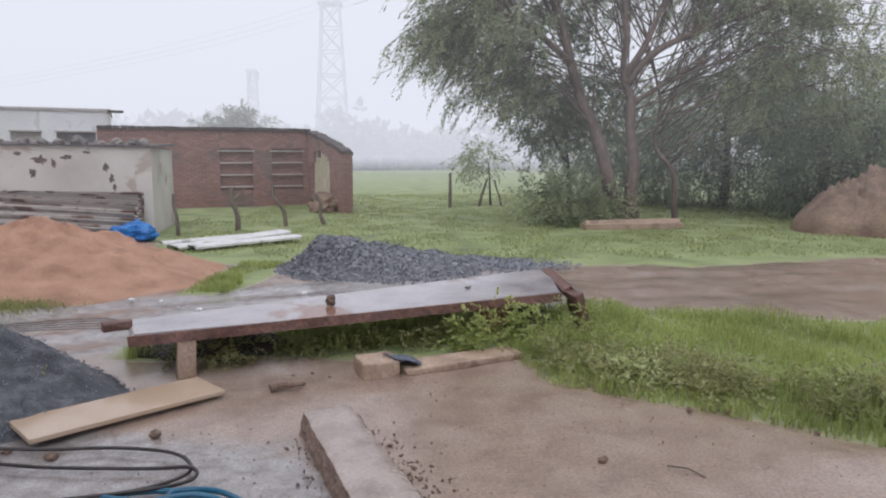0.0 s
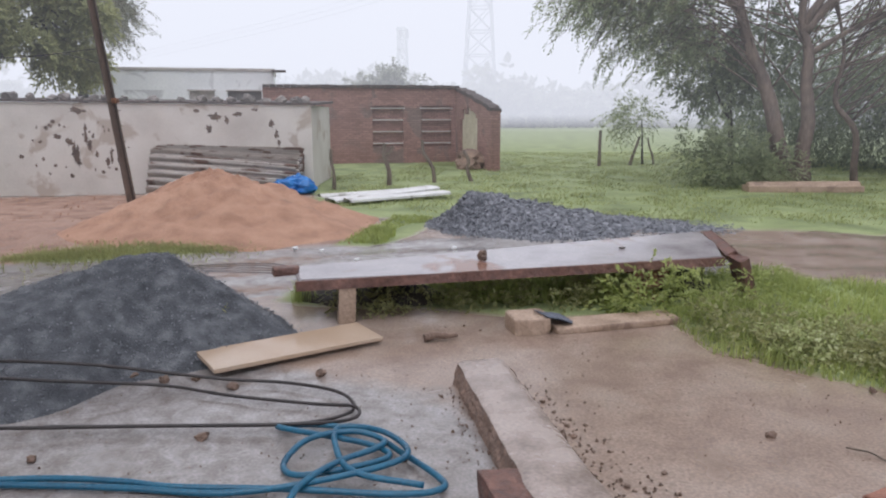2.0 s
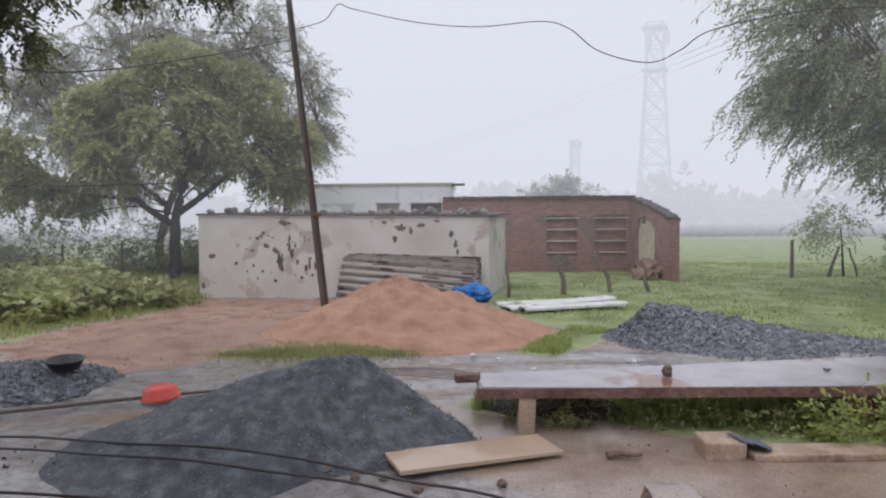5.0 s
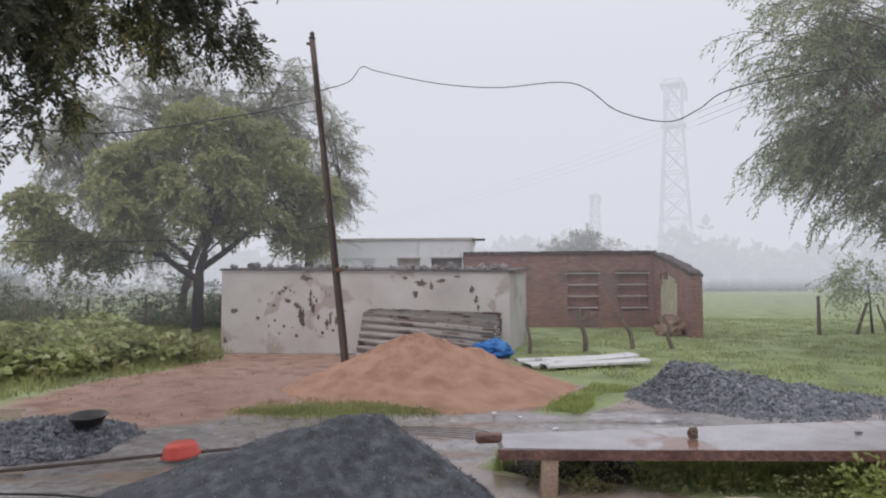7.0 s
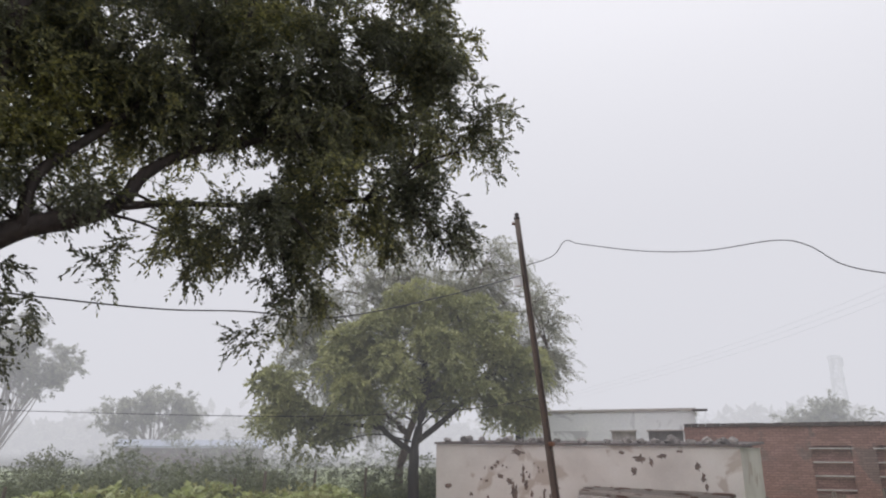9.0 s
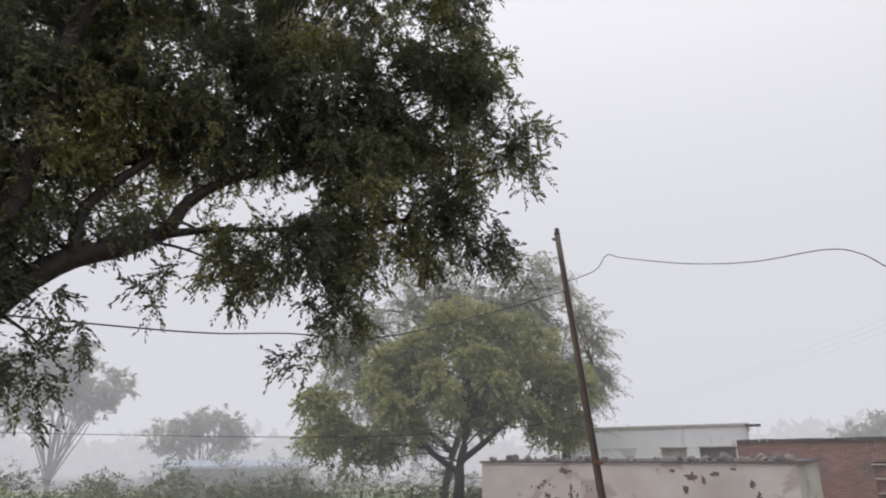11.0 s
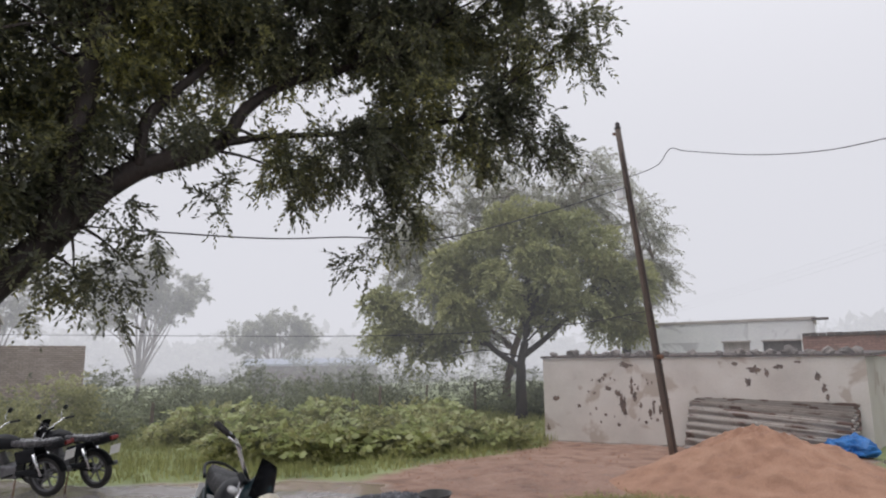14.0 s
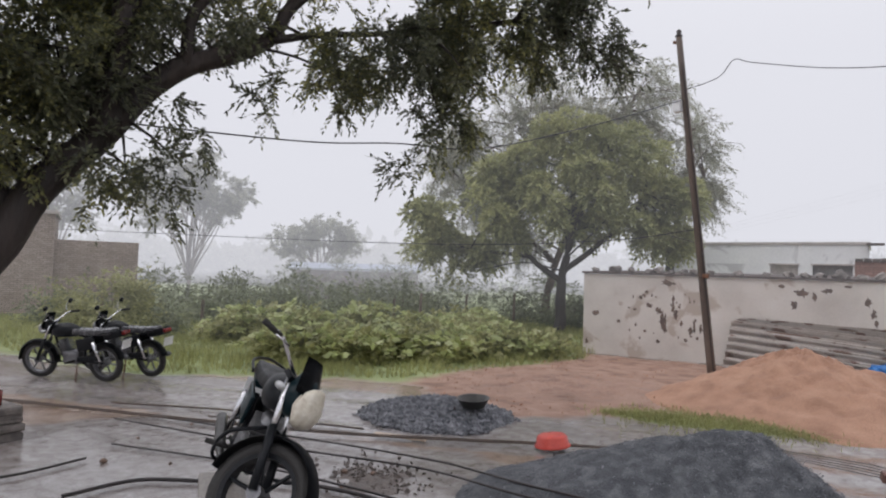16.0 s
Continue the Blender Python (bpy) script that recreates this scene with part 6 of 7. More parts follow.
# the neem over the court, its trunk beside the porch
NEEM_OUTER = [((-5.42, 5.11, 6.05), (0.95, 0.95, 0.95)), ((-4.76, 5.70, 5.44), (0.38, 0.38, 0.36)), ((-5.02, 5.49, 6.56), (0.54, 0.54, 0.51)), ((-5.92, 4.06, 5.79), (1.09, 1.09, 0.91)),
              ((-5.52, 4.57, 4.50), (0.79, 0.79, 0.60)), ((-5.02, 5.36, 4.60), (0.46, 0.46, 0.46)), ((-5.90, 3.73, 4.02), (0.65, 0.65, 0.36)), ((-5.18, 5.21, 7.96), (0.69, 0.69, 0.87))]
NEEM_LOW = [((-6.05, 3.09, 3.95), (0.46, 0.46, 0.24)), ((-5.66, 3.90, 3.50), (0.30, 0.30, 0.32)), ((-5.72, 3.64, 2.98), (0.09, 0.09, 0.26)), ((-6.26, 2.42, 3.62), (0.03, 0.03, 0.02)), ((-6.38, 1.81, 4.08), (0.52, 0.52, 0.20)),
            ((-6.22, 1.66, 3.24), (0.17, 0.17, 0.2)), ((-6.23, 1.26, 2.60), (0.42, 0.42, 0.22))]
NEEM_INNER = [((-6.29, 2.85, 5.56), (0.99, 0.99, 0.81)), ((-6.39, 1.76, 5.20), (0.95, 0.95, 0.78)), ((-6.39, 0.88, 4.87), (0.86, 0.86, 0.81)), ((-6.36, 0.95, 3.75), (0.55, 0.55, 0.6)), ((-6.48, 3.13, 8.33), (2.55, 2.55, 1.21)),
              ((-6.63, 0.63, 6.92), (1.67, 1.67, 1.11)), ((-6.36, 0.31, 3.45), (0.58, 0.58, 0.78)), ((-6.56, -0.59, 4.2), (1.33, 1.33, 1.33)), ((-6.5, 0.3, 2.75), (0.4, 0.4, 0.3))]
D_MAIN = [[(-7.2, -0.75, -0.1), (-7.05, -0.45, 0.7), (-6.82, 0.02, 1.5), (-6.64, 0.44, 2.12), (-6.60, 0.80, 2.62), (-6.54, 1.13, 3.02), (-6.48, 1.40, 3.36), (-6.40, 1.74, 3.66), (-6.34, 2.18, 3.86), (-6.32, 2.50, 4.08), (-6.30, 2.64, 4.42), (-6.2, 3.0, 4.75), (-6.01, 3.75, 5.1), (-5.6, 4.7, 5.5)],
          [(-6.50, 1.08, 2.95), (-6.36, 1.16, 3.55), (-6.26, 1.22, 4.4), (-6.18, 1.29, 5.0), (-6.16, 1.36, 5.66), (-6.2, 1.57, 6.7)],
          [(-6.40, 1.72, 3.66), (-6.42, 1.78, 4.16), (-6.36, 2.22, 4.71), (-6.32, 2.57, 5.18), (-6.31, 2.81, 5.36), (-6.16, 3.51, 6.18)],
          [(-6.32, 2.45, 4.02), (-6.2, 2.9, 4.15), (-6.0, 3.5, 4.25), (-5.7, 4.2, 4.4), (-5.3, 5.0, 4.6)], [(-6.64, 0.44, 2.12), (-6.7, 0.2, 3.0), (-6.7, -0.1, 4.2), (-6.6, -0.4, 5.4)]]
h0, d0 = fill(NEEM_OUTER + NEEM_LOW, 60)
h1, d1 = fill([((x - 0.25, y + 0.05, z), r) for (x, y, z), r in NEEM_INNER], 64)
heads, d = np.concatenate([h0, h1]), np.concatenate([d0, d1])
p = np.repeat(heads, 6, 0) + RNG.normal(size=(len(heads) * 6, 3)) * 0.13
d = np.repeat(d, 6, 0) * 0.5 + RNG.normal(size=p.shape) * 0.4
v, f = tufts(p, d, 7, (0.16, 0.27), 0.058, 0.026, 13, 0.35, 0.2)
roots = [q for l in D_MAIN for q in l[2:]]
tips = p[RNG.permutation(len(p))[:420]].tolist()
side = [w for w in twigs(roots, tips, 0.022, 1) if (Vector(w[0][2]) - Vector(w[0][0])).length < 1.9]
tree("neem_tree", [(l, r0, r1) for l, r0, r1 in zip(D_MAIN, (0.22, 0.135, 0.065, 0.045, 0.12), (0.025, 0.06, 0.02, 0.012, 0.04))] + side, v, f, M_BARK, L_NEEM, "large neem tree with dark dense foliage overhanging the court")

# neem beside the shed: rounded heads of foliage on spreading limbs
A_HIGH = [((-18.8, 16.0, 5.0), 1.05), ((-18.2, 17.3, 5.6), 1.19), ((-17.4, 18.5, 6.7), 1.15), ((-16.5, 19.9, 7.1), 1.12), ((-15.3, 20.6, 5.9), 1.26), ((-14.4, 20.7, 4.8), 0.93), ((-16.0, 18.5, 5.2), 1.20)]
A_LOW = [((-17.2, 17.2, 4.2), 1.15), ((-18.4, 16.2, 3.6), 1.0), ((-15.7, 19.3, 3.9), 1.1), ((-17.6, 19.3, 4.0), 1.0), ((-15.2, 20.6, 3.6), 0.84), ((-21.0, 15.4, 2.9), 1.0), ((-21.3, 15.4, 3.9), 0.85), ((-20.2, 16.4, 2.5), 0.9), ((-14.8, 21.4, 3.4), 0.6)]
A_MAIN = [[(-17.5, 18.4, -0.1), (-17.45, 18.5, 1.0), (-17.4, 18.5, 2.2), (-17.1, 18.6, 3.6), (-17.0, 18.6, 5.6)], [(-17.4, 18.5, 1.8), (-18.2, 17.6, 2.7), (-18.7, 16.9, 4.0), (-18.9, 16.5, 4.6)], [(-17.4, 18.5, 2.2), (-16.4, 19.3, 3.2), (-15.4, 20.1, 4.5), (-15.2, 20.4, 5.5)],
          [(-18.2, 17.6, 2.7), (-19.6, 16.5, 2.9), (-20.8, 15.6, 3.1)], [(-17.1, 18.6, 3.6), (-16.7, 19.3, 5.2), (-16.5, 19.8, 6.6)]]
ps, ds = [], []
for c, r in A_HIGH + A_LOW:
    heads = np.array(c) + unit(RNG.normal(size=(9, 3)) + np.array([0, 0, 0.3])) * r * RNG.uniform(0.45, 0.9, (9, 1))
    for hc in heads:
        hr = r * RNG.uniform(0.34, 0.5)
        u = unit(RNG.normal(size=(75, 3)) + np.array([0, 0, 0.45]))
        ps.append(hc + u * hr * np.array([1, 1, 0.8]) * RNG.uniform(0.8, 1.0, (75, 1)))
        ds.append(u * 0.8 + RNG.normal(size=(75, 3)) * 0.25)
p, d = np.concatenate(ps), np.concatenate(ds)
v, f = sprays(p, d, RNG.uniform(0.2, 0.36, len(p)), 7, 0.17, 0.075, 0.55)
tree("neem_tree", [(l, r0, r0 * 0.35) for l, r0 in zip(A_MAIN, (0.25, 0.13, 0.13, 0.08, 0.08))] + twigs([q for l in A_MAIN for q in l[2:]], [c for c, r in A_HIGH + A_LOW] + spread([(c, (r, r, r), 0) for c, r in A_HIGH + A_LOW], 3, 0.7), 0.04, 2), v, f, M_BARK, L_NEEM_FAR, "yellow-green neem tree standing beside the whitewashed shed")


# feathery thorn trees: arching limbs, whippy twigs and fine leaves set along them
def feather(name, lumps, mains, bark, leaf, label, radii, kids=6, kid_len=(0.7, 1.5), seed=3, droop=0.6, leaf_len=0.11, wid=0.03, count=8, leaves=9, spray=(0.22, 0.4), wind=(0.0, 0.0), twig=0.03, hang=0.35):
    rg = np.random.default_rng(seed)
    pool = []
    for m_ in mains:
        q = smooth_path(m_, 4)
        pool += q[len(q) // 3:]
    pool = np.array([tuple(q) for q in pool])
    used = np.zeros(len(pool))
    limbs, P, D = [(m_, r_, r_ * 0.3) for m_, r_ in zip(mains, radii)], [], []
    w3 = np.array([wind[0], wind[1], 0.0])
    down = np.array([0, 0, -1.0])
    for c, r, k in lumps:
        for _ in range(k):
            end = np.array(c) + unit(rg.normal(size=3)) * rg.uniform(0.45, 1.0) * np.array(r)
            at_k = int(np.argmin(np.linalg.norm(pool - end, axis=1) * (1 + 0.3 * used) + rg.uniform(0, 0.8, len(pool))))
            used[at_k] += 1
            a = pool[at_k]
            ln = np.linalg.norm(end - a)
            mid = (a + end) / 2 + np.array([0, 0, 0.14 * ln]) + rg.normal(size=3) * 0.07 * ln
            limbs.append(([a.tolist(), mid.tolist(), end.tolist()], float(twig * min(1.0, 0.4 + ln / 5)), 0.008))
            for _ in range(kids):
                s = rg.uniform(0.4, 1.0)
                base = (1 - s) ** 2 * a + 2 * s * (1 - s) * (2 * mid - (a + end) / 2) + s * s * end
                go = unit(unit(end - a) * 0.7 + rg.normal(size=3) * 0.55 + w3)
                kl = rg.uniform(*kid_len)
                pts = [base, base + go * kl * 0.5 + down * droop * kl * 0.12, base + go * kl * 0.92 + down * droop * kl * 0.55 + w3 * kl * 0.2]
                limbs.append(([q.tolist() for q in pts], 0.011, 0.004))
                tt = rg.uniform(0.1, 1.0, (leaves, 1))
                P.append(pts[0] * (1 - tt) ** 2 + 2 * tt * (1 - tt) * (2 * pts[1] - (pts[0] + pts[2]) / 2) + tt * tt * pts[2])
                D.append(unit(pts[2] - pts[0]) * 0.6 + rg.normal(size=(leaves, 3)) * 0.5 + w3 * 0.6 + down * hang)
    v, f = sprays(np.concatenate(P), np.concatenate(D), RNG.uniform(spray[0], spray[1], sum(map(len, P))), count, leaf_len, wid, droop * 0.6)
    return tree(name, limbs, v, f, bark, leaf, label)


B_LUMPS = [((-20.5, 22.5, 7.6), (3.4, 3.2, 2.2), 44), ((-17.6, 25.2, 7.6), (2.8, 2.6, 2.4), 30), ((-18.8, 24.6, 9.8), (2.6, 2.4, 1.6), 22), ((-24.0, 19.4, 6.3), (2.4, 2.4, 1.9), 34), ((-16.9, 25.8, 5.6), (1.2, 1.2, 1.3), 14), ((-22.8, 20.5, 4.4), (2.4, 2.4, 1.8), 26), ((-22, 21.5, 9.4), (2.8, 2.6, 1.4), 26), ((-24.6, 19, 8.0), (1.8, 1.8, 1.2), 18)]
B_MAIN = [[(-21.5, 21.8, -0.1), (-21.3, 22.0, 2.0), (-20.6, 22.6, 4.5), (-19.6, 23.8, 7.5), (-18.9, 24.5, 10.0)], [(-21.2, 22.2, 2.6), (-22.8, 20.6, 4.6), (-24.6, 19.0, 6.6)], [(-20.6, 22.6, 4.5), (-18.6, 24.4, 5.8), (-16.6, 26.2, 6.4)], [(-20.6, 22.6, 4.5), (-21.6, 21.8, 6.6), (-22.2, 21.4, 8.8)]]
feather("thorn_tree", B_LUMPS, B_MAIN, M_BARK_PALE, L_FEATHER_HAZED, "tall feathery thorn tree behind the neem", (0.22, 0.12, 0.12, 0.10), kids=8, leaves=11, leaf_len=0.11, wid=0.04, count=8, droop=0.55, wind=(0.3, 0.15), twig=0.045)

C_LUMPS = [((3.6, 20.2, 6.6), (2.4, 1.4, 1.8), 40), ((2.4, 18.6, 5.0), (1.5, 1.4, 1.2), 30), ((1.4, 18.0, 4.7), (0.9, 1.0, 1.1), 20), ((7.5, 21.0, 7.2), (3.0, 1.6, 1.8), 38), ((10.8, 19.6, 6.0), (2.6, 2.0, 1.8), 44), ((12.6, 18.2, 4.4), (1.8, 1.8, 1.6), 36), ((3.2, 19.4, 8.6), (3.0, 2.4, 1.6), 36)]
C_LUMPS += [((7.5, 20.2, 9.8), (4.0, 3.0, 1.6), 36), ((2.9, 19.0, 3.6), (1.3, 1.0, 0.7), 18), ((10.2, 20.0, 4.1), (1.8, 1.4, 0.8), 18), ((1.2, 17.6, 7.0), (1.2, 1.2, 1.4), 20)]
C_MAIN = [[(6.05, 18.6, -0.1), (5.75, 18.65, 1.2), (5.3, 18.75, 2.6), (4.7, 19.0, 4.3), (4.2, 19.2, 6.2), (3.8, 19.2, 8)], [(6.35, 18.55, -0.1), (6.35, 18.6, 1.5), (6.3, 18.65, 3.0), (6.15, 18.7, 4.0), (6.1, 18.8, 6.4)],
          [(6.2, 18.7, 3.7), (7.0, 18.8, 4.6), (8.4, 18.9, 5.2), (10.2, 18.7, 5.8)], [(6.2, 18.7, 3.9), (6.9, 18.8, 5.2), (7.6, 19.0, 7.0)], [(6.3, 18.65, 3.2), (7.6, 18.9, 3.9), (9.2, 18.8, 4.5)], [(4.7, 19.0, 4.3), (3.4, 18.5, 5.2), (2.0, 17.9, 5.6)],
          [(7.9, 19.2, -0.1), (7.7, 19.1, 1.3), (7.2, 19.1, 2.1), (7.3, 19.1, 3.2), (7.0, 19.1, 4.4)]]
feather("thorn_tree", C_LUMPS, C_MAIN, M_BARK_PALE, L_FEATHER, "spreading feathery thorn tree with twin brown trunks on the grass", (0.24, 0.22, 0.14, 0.12, 0.09, 0.11, 0.10), kids=5, leaves=9, kid_len=(0.7, 1.6), leaf_len=0.11, wid=0.034, count=9, droop=0.75, wind=(-0.55, -0.1), twig=0.022, hang=0.5)
# small dark tree inside the same stand
S_LUMPS = [((5.0, 20.6, 4.3), (1.5, 1.4, 1.3), 36), ((4.4, 20.4, 3.0), (0.9, 0.9, 0.8), 16), ((6.0, 20.8, 3.4), (1.0, 1.0, 1.0), 18)]
p, d = in_lumps(S_LUMPS, 20, 0.28, 0.4)
v, f = sprays(p, d, RNG.uniform(0.35, 0.55, len(p)), 9, 0.15, 0.06, 0.4)
tree("young_neem_tree", [([(5.2, 20.5, -0.1), (5.1, 20.5, 1.2), (5.0, 20.6, 2.6), (5.0, 20.6, 4.0)], 0.09, 0.04), ([(5.1, 20.5, 1.5), (4.6, 20.4, 2.4), (4.4, 20.4, 3.0)], 0.05, 0.02)] + twigs([(5.0, 20.6, 2.8), (5, 20.6, 3.8)], spread(S_LUMPS, 4), 0.025, 7), v, f, M_BARK, L_DARK, "young dark-leaved neem behind the thorn tree")
# tripod bush beside the far posts
T_LUMPS = [((3.3, 26.4, 1.55), (0.75, 0.7, 0.4), 14)]
p, d = in_lumps(T_LUMPS, 16, 0.25, 0.3)
v, f = sprays(p, d, 0.5, 9, 0.14, 0.05, 0.5)
tree("sapling", [([(3.6, 26.3, -0.1), (3.55, 26.3, 0.8), (3.5, 26.4, 1.6)], 0.05, 0.02)], v, f, M_BARK, L_FEATHER, "small wind-bent sapling in the field")

# far thicket to the right, and trees with haze painted into their pale colours
for i, (x, y, rr, hh, lf) in enumerate(((12, 25, 3.2, 5.5, L_DARK), (15.5, 23.5, 3.4, 6.0, L_DARK), (18.5, 21.5, 3.4, 6.5, L_DARK), (9.5, 28, 3.0, 5.0, L_DARK), (21, 18, 3.2, 6.2, L_DARK), (17, 27, 3.6, 7.2, L_DARK), (14.0, 19.6, 2.2, 3.8, L_DARK))):
    lumps = [((x, y, hh * 0.62), (rr, rr, hh * 0.36), 46), ((x + 1.1, y - 0.8, hh * 0.32), (rr * 0.8, rr * 0.8, hh * 0.3), 26), ((x - 1.5, y, hh * 0.4), (rr * 0.6, rr * 0.6, hh * 0.34), 20)]
    p, d = in_lumps(lumps, 20, 0.45, 0.5)
    d[:, 2] -= 0.4
    v, f = sprays(p, d, RNG.uniform(0.6, 1.1, len(p)), 11, 0.20, 0.05, 0.7)
    tree("thicket_tree", [([(x, y, -0.1), (x + 0.2, y, hh * 0.3), (x - 0.1, y, hh * 0.7)], 0.2, 0.06)] + twigs([(x, y, hh * 0.3), (x, y, hh * 0.5)], spread(lumps, 3), 0.05, 20 + i), v, f, M_BARK, lf, "dense dark thicket tree at the field's edge")
for i, (x, y, lumps_, forks) in enumerate((
        (-43.2, 13.1, [((-43.2, 12.0, 7.0), (2.4, 2.8, 1.8), 44), ((-43, 15.0, 6.6), (2.0, 2.4, 1.5), 34), ((-43, 10.6, 5.6), (1.6, 1.6, 1.2), 18), ((-43, 13.4, 8.3), (1.8, 2.2, 1.0), 22)], [(-43, 11.4, 5.6), (-43, 15, 5.6), (-43.2, 13.4, 7)]),
        (-53.5, 27.2, [((-53.5, 27.2, 5.6), (2.6, 3.6, 1.5), 50), ((-55, 24.6, 4.6), (1.6, 1.8, 1.1), 20), ((-52, 30, 4.6), (1.6, 1.8, 1.1), 20)], [(-53.5, 26, 4.6), (-53.3, 28.6, 4.6)]),
        (-9.9, 44.0, [((-9.9, 44, 3.6), (2.5, 2.3, 1.4), 44)], [(-9.9, 44, 3)]),
        (-40, 5.2, [((-40, 5.4, 5.6), (2.4, 2.4, 2.0), 36), ((-40.5, 3.2, 4.6), (1.9, 1.9, 1.8), 24)], [(-40, 5.4, 4.2)]),
        (-36.5, 1.5, [((-36.5, 1.6, 5.8), (2.6, 2.6, 2.2), 36)], [(-36.5, 1.6, 4.2)]))):
    mains = [[(x, y, -0.1), (x + 0.1, y + 0.1, 1.2), (x, y, 1.9), fk] for fk in forks]
    feather("distant_tree", [(c, r, k * 3 // 4) for c, r, k in lumps_], mains, M_BARK_FAR, L_FEATHER_HAZED, "flat-topped distant tree, rain haze painted into its pale leaves and bark", [0.16] * 3, kids=6, leaves=8, kid_len=(0.5, 1.0), seed=40 + i, leaf_len=0.18, wid=0.10, count=7, droop=0.3, twig=0.05, hang=0.1)

# ---- bushes and weeds ----
def bush(name, lumps, label, leaf=L_BUSH, leaf_len=0.14, wid=0.095, per=18, clump=0.16, count=7, length=0.3):
    p, d = in_lumps(lumps, per, clump, 0.35)
    p[:, 2] = np.maximum(p[:, 2], 0.03)
    d[:, 2] += 0.1
    v, f = sprays(p, d, RNG.uniform(length * 0.7, length * 1.3, len(p)), count, leaf_len, wid, 0.4)
    return tagged(raw(name, v, f, leaf), label, "bush", kind="stuff" if name == "small_weed" else "")


weeds_at = [(-14.3, 6.7, 0.5), (-13.3, 7.6, 0.45), (-13.9, 8.6, 0.6), (-12.7, 9.3, 0.4), (-13.0, 10.6, 0.5), (-14.6, 10.2, 0.8), (-15.6, 7.6, 0.8), (-16.2, 9.4, 0.9), (-13.6, 12.0, 0.6), (-15.2, 12.2, 0.7), (-17.5, 8.0, 0.9), (-17.8, 10.8, 0.9), (-16.6, 13.6, 0.8), (-12.6, 11.9, 0.35), (-18.8, 7.2, 0.8)]
for i, (x, y, h) in enumerate(weeds_at):
    bush("weed_bush", [((x, y, h * 0.3), (0.95, 0.9, h * 0.5), 13), ((x + 0.4, y - 0.3, h * 0.22), (0.6, 0.6, h * 0.4), 6)], "leafy green creeper and weeds in the overgrown plot")
for i, (x, y, h) in enumerate(weeds_at):
    q = np.c_[RNG.uniform(-0.95, 0.95, (60, 2)), np.zeros(60)]
    q[:, 2] = 0.10 + h * 0.95 * np.sqrt(np.clip(1 - (q[:, 0] ** 2 + q[:, 1] ** 2) / 1.1, 0.05, 1)) + 0.05
    dd = RNG.normal(size=q.shape) * np.array([1, 1, 0.12])
    v, f = sprays(q + np.array([x, y, 0]), dd, 0.3, 4, 0.19, 0.165, 0.15, 0.2)
    tagged(raw("creeper", v, f, L_CREEPER), "broad pale creeper leaves spread over the weeds", "creeper", kind="stuff")
bush("round_bush", [((-17.6, 3.4, 0.85), (0.95, 0.95, 0.8), 60)], "dense rounded yellow-green bush behind the motorcycles", leaf_len=0.1, wid=0.06)
for x, y, h, r in ((-20.5, 5.4, 1.1, 0.6), (-19.6, 8.8, 1.5, 0.7), (-19.2, 11.0, 1.2, 0.7), (-22, 9.4, 1.4, 1.2), (-23, 13, 1.5, 1.4), (-21, 14.5, 1.4, 1.2), (-25, 7.5, 1.3, 1.3), (-27, 10.5, 1.6, 1.6), (-24.5, 17.5, 1.6, 1.5), (-22, 21.5, 1.6, 1.6), (-19.5, 22.4, 1.8, 1.6), (-29, 15, 1.8, 2.0), (-31, 20, 2.2, 2.2), (-26, 4, 1.2, 1.4), (-18.5, 20.6, 1.5, 1.2), (-16, 22, 1.4, 1.2)) + ((-33, 12, 2.0, 2.2), (-38, 18, 3.4, 3.0), (-36, 24, 3.4, 3), (-34, 9, 3.0, 2.2), (-33, 6.5, 2.6, 2.0), (-32.5, 15.5, 3.0, 2.4), (-30.5, 17.8, 3.0, 2.4), (-29.5, 21.5, 3.2, 2.6), (-27, 23.5, 3.4, 2.6), (-24.5, 25, 3.2, 2.4), (-40.5, 22, 4.2, 2.6), (-41, 26, 4.0, 2.6), (-31.5, 12.2, 2.6, 1.8), (-28, 18.5, 2.4, 2.0)):
    bush("tall_weeds", [((x, y, h * 0.20), (r, r, h * 0.36), 18), ((x + 0.4 * r, y - 0.3 * r, h * 0.35), (r * 0.35, r * 0.35, h * 0.36), 6)], "tall misty scrub on the overgrown plot", L_SCRUB, 0.17, 0.06, 16, 0.25, 8, 0.45)
bush("undergrowth", [((4.7, 18.2, 0.4), (0.9, 0.6, 0.6), 30), ((4.0, 18.3, 0.75), (0.5, 0.4, 0.6), 12), ((5.6, 18.3, 0.4), (0.5, 0.5, 0.5), 12)], "green bush at the foot of the thorn tree", L_FEATHER, 0.13, 0.04, 18, 0.2, 9, 0.4)
bush("slab_weed", [((0.95, 6.55, 0.14), (0.4, 0.2, 0.15), 16), ((1.45, 6.6, 0.14), (0.3, 0.25, 0.18), 12), ((1.8, 6.7, 0.12), (0.25, 0.25, 0.18), 9)], "leafy weed growing under the slab's end", L_GRASS, 0.055, 0.024, 12, 0.08, 8, 0.16)
for x, y in ((-1.6, 6.15), (-1.2, 6.35), (-0.6, 6.5), (0.0, 6.65), (0.45, 6.75), (2.1, 5.6), (1.7, 5.55), (2.5, 5.2), (1.5, 6.0)):
    bush("small_weed", [((x, y, 0.07), (0.3, 0.2, 0.09), 10)], "small leafy weed in wet grass", L_BUSH, 0.045, 0.02, 12, 0.06, 7, 0.14)
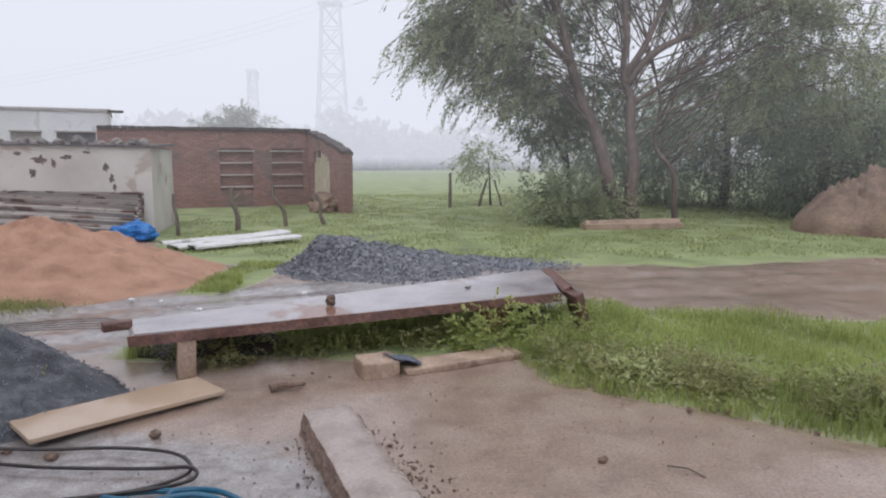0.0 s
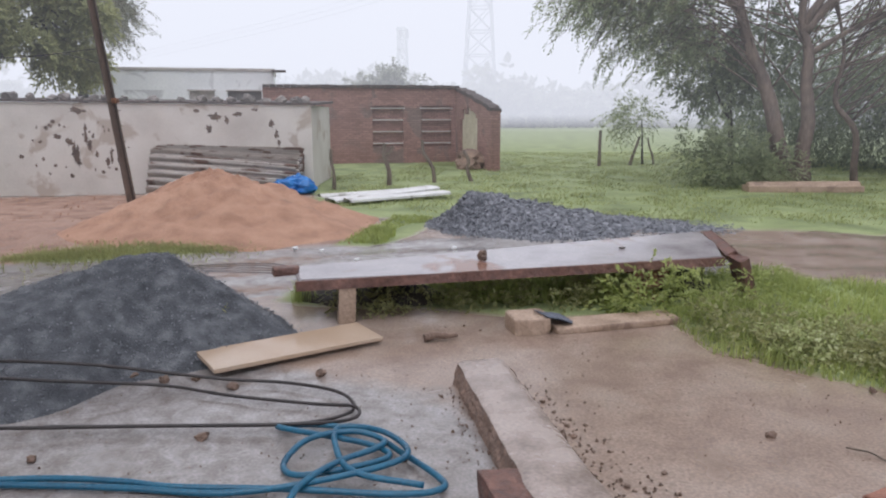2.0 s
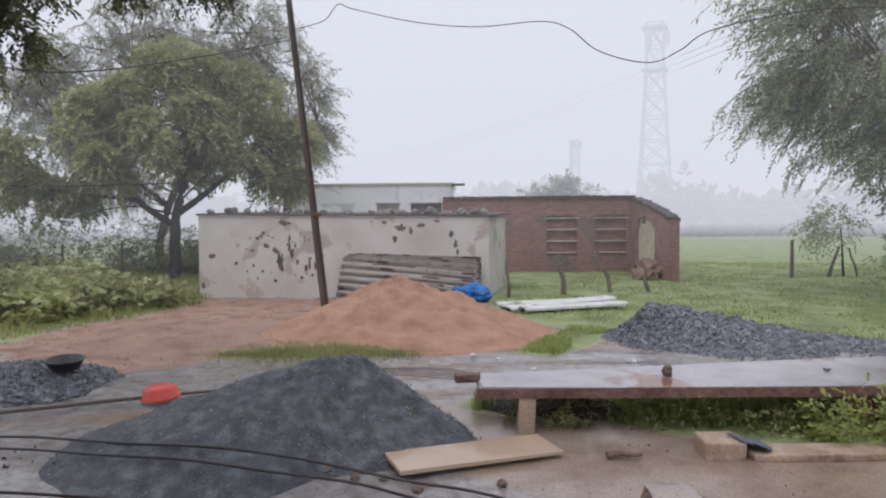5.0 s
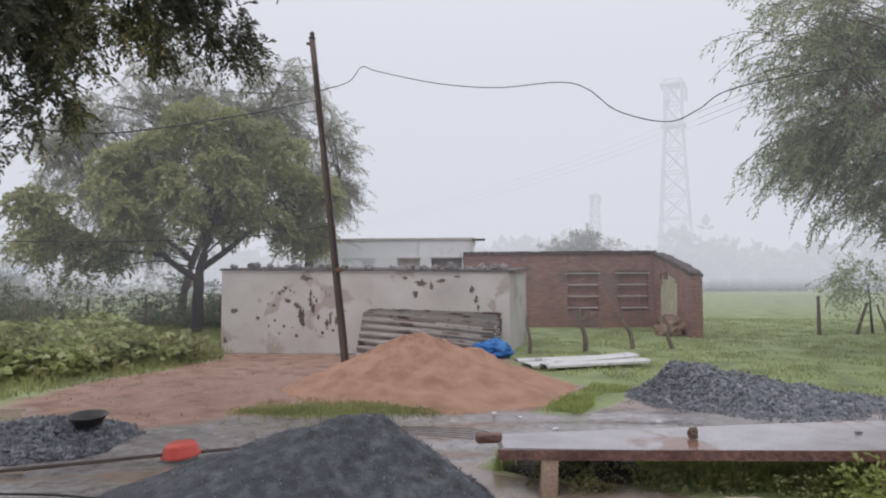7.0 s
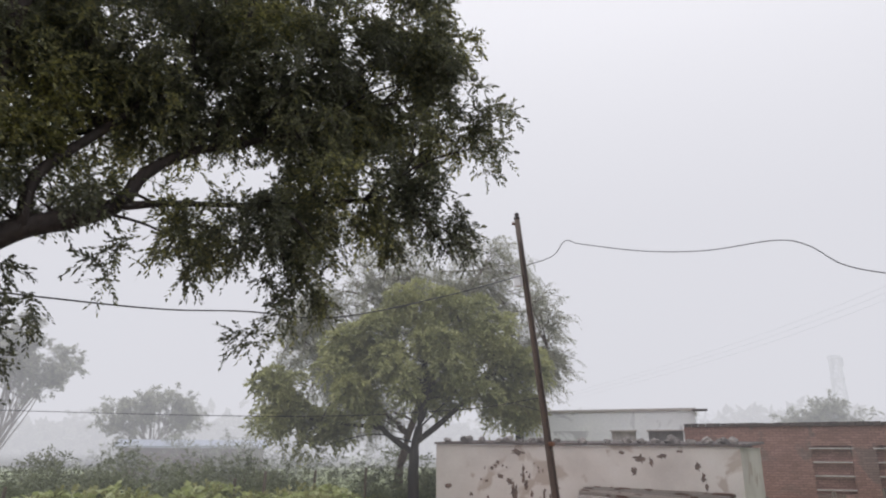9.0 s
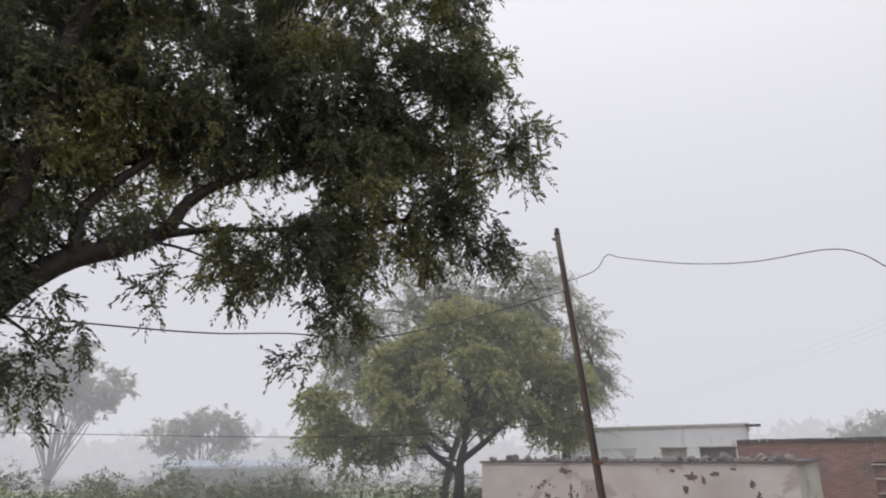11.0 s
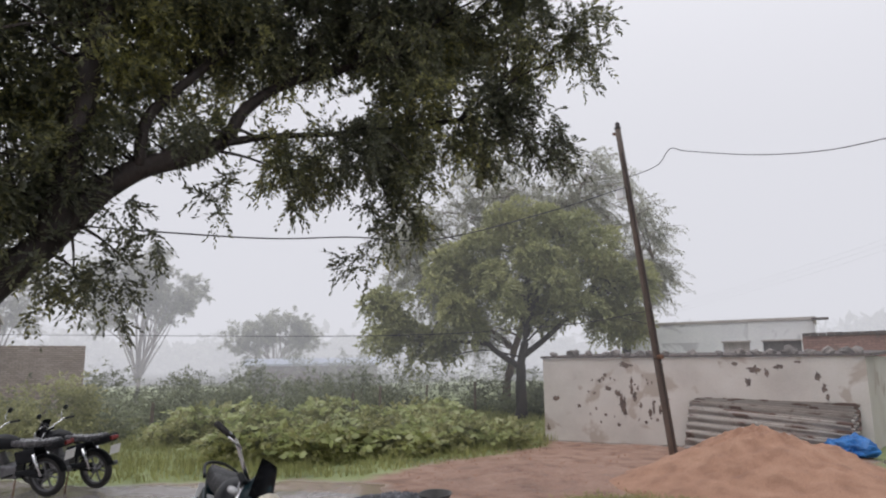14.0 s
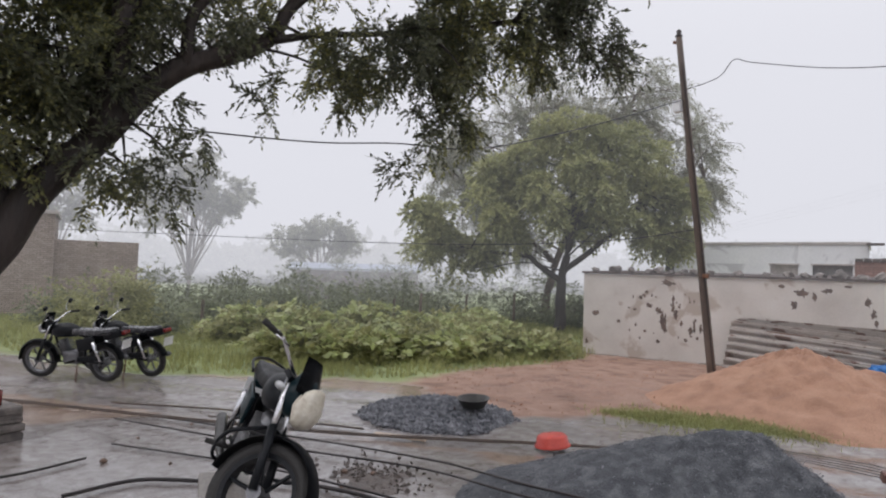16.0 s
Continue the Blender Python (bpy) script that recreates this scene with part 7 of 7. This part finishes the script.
for i in range(26):
    x = RNG.uniform(1.3, 4.4)
    y = 5.55 - 0.62 * (x - 1.2) + RNG.uniform(0.05, 0.9)
    bush("small_weed", [((x, y, 0.06), (0.2, 0.16, 0.10), 7)], "small leafy weed in wet grass", L_CREEPER if i % 3 == 0 else L_BUSH, 0.04, 0.02, 10, 0.05, 7, 0.13)
bush("small_weed", [((-2.5, 5.15, 0.1), (0.04, 0.04, 0.1), 3)], "tiny green shoot on the dark heap", L_BUSH, 0.05, 0.015, 4, 0.02, 6, 0.16)

# ---- distance ----
tl_v, tl_d = [], []
for i in range(420):
    a = RNG.uniform(radians(-25), radians(115))
    r = RNG.uniform(100, 135)
    tl_v.append((-math.sin(a) * r, math.cos(a) * r, RNG.uniform(0.2, 1.0) * (5.5 + 2.5 * nz(a * 9, 1))))
tl_v = np.array(tl_v)
p = np.repeat(tl_v, 26, 0) + RNG.normal(size=(len(tl_v) * 26, 3)) * np.array([1.6, 1.6, 1.1])
p[:, 2] = np.maximum(p[:, 2], 0)
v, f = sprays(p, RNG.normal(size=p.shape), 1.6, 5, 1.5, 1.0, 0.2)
tagged(raw("far_woods", v, f, L_FEATHER_HAZED), "distant belt of trees, leaves greyed to paint rain haze", "woods", kind="stuff")


def haze(name, radius, height, amount, label):
    """Glowing sheet painting haze over what's behind: part clear, part the sky's own grey."""
    m = bpy.data.materials.new(name)
    m.use_nodes = True
    n, l = m.node_tree.nodes, m.node_tree.links
    n.remove(n["Principled BSDF"])
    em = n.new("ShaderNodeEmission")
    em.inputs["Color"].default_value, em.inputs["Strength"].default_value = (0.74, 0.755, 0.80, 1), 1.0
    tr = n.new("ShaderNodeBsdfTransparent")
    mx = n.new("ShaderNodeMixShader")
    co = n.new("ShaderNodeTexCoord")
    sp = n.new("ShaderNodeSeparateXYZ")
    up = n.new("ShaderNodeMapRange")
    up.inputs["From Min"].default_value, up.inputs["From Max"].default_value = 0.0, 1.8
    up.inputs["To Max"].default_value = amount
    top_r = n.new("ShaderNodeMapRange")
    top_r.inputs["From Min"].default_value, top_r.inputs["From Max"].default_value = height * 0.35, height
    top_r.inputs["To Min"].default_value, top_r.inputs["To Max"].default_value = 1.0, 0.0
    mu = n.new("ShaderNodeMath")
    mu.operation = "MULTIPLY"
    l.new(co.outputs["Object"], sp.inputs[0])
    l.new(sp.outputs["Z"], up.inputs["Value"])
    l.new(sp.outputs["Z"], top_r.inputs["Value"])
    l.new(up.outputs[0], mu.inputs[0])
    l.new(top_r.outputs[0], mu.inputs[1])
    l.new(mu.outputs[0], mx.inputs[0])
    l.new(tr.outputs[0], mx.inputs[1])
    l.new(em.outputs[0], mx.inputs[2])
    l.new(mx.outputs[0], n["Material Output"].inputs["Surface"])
    ang = np.linspace(0, math.tau, 97)[:-1]
    ring = np.c_[-np.sin(ang) * radius, np.cos(ang) * radius]
    vv = np.concatenate([np.c_[ring, np.full(96, z)] for z in (-0.5, height)])
    ff = [(k, (k + 1) % 96, 96 + (k + 1) % 96, 96 + k) for k in range(96)]
    ob = raw(name, vv, ff, m, smooth=True)
    ob.visible_shadow = False
    return tagged(ob, label, "backdrop", kind="structure")


# Emissive rings added to paint haze; no such surfaces stand in the yard.
haze("glowing_haze_sheet", 15.6, 26, 0.06, "thin glowing see-through sheet painting rain haze over the yard")
haze("glowing_haze_sheet", 35.5, 40, 0.28, "pale glowing sheet painting the rain haze that closes the view")
haze("glowing_haze_sheet", 75, 70, 0.68, "far pale glowing sheet painting rain haze")
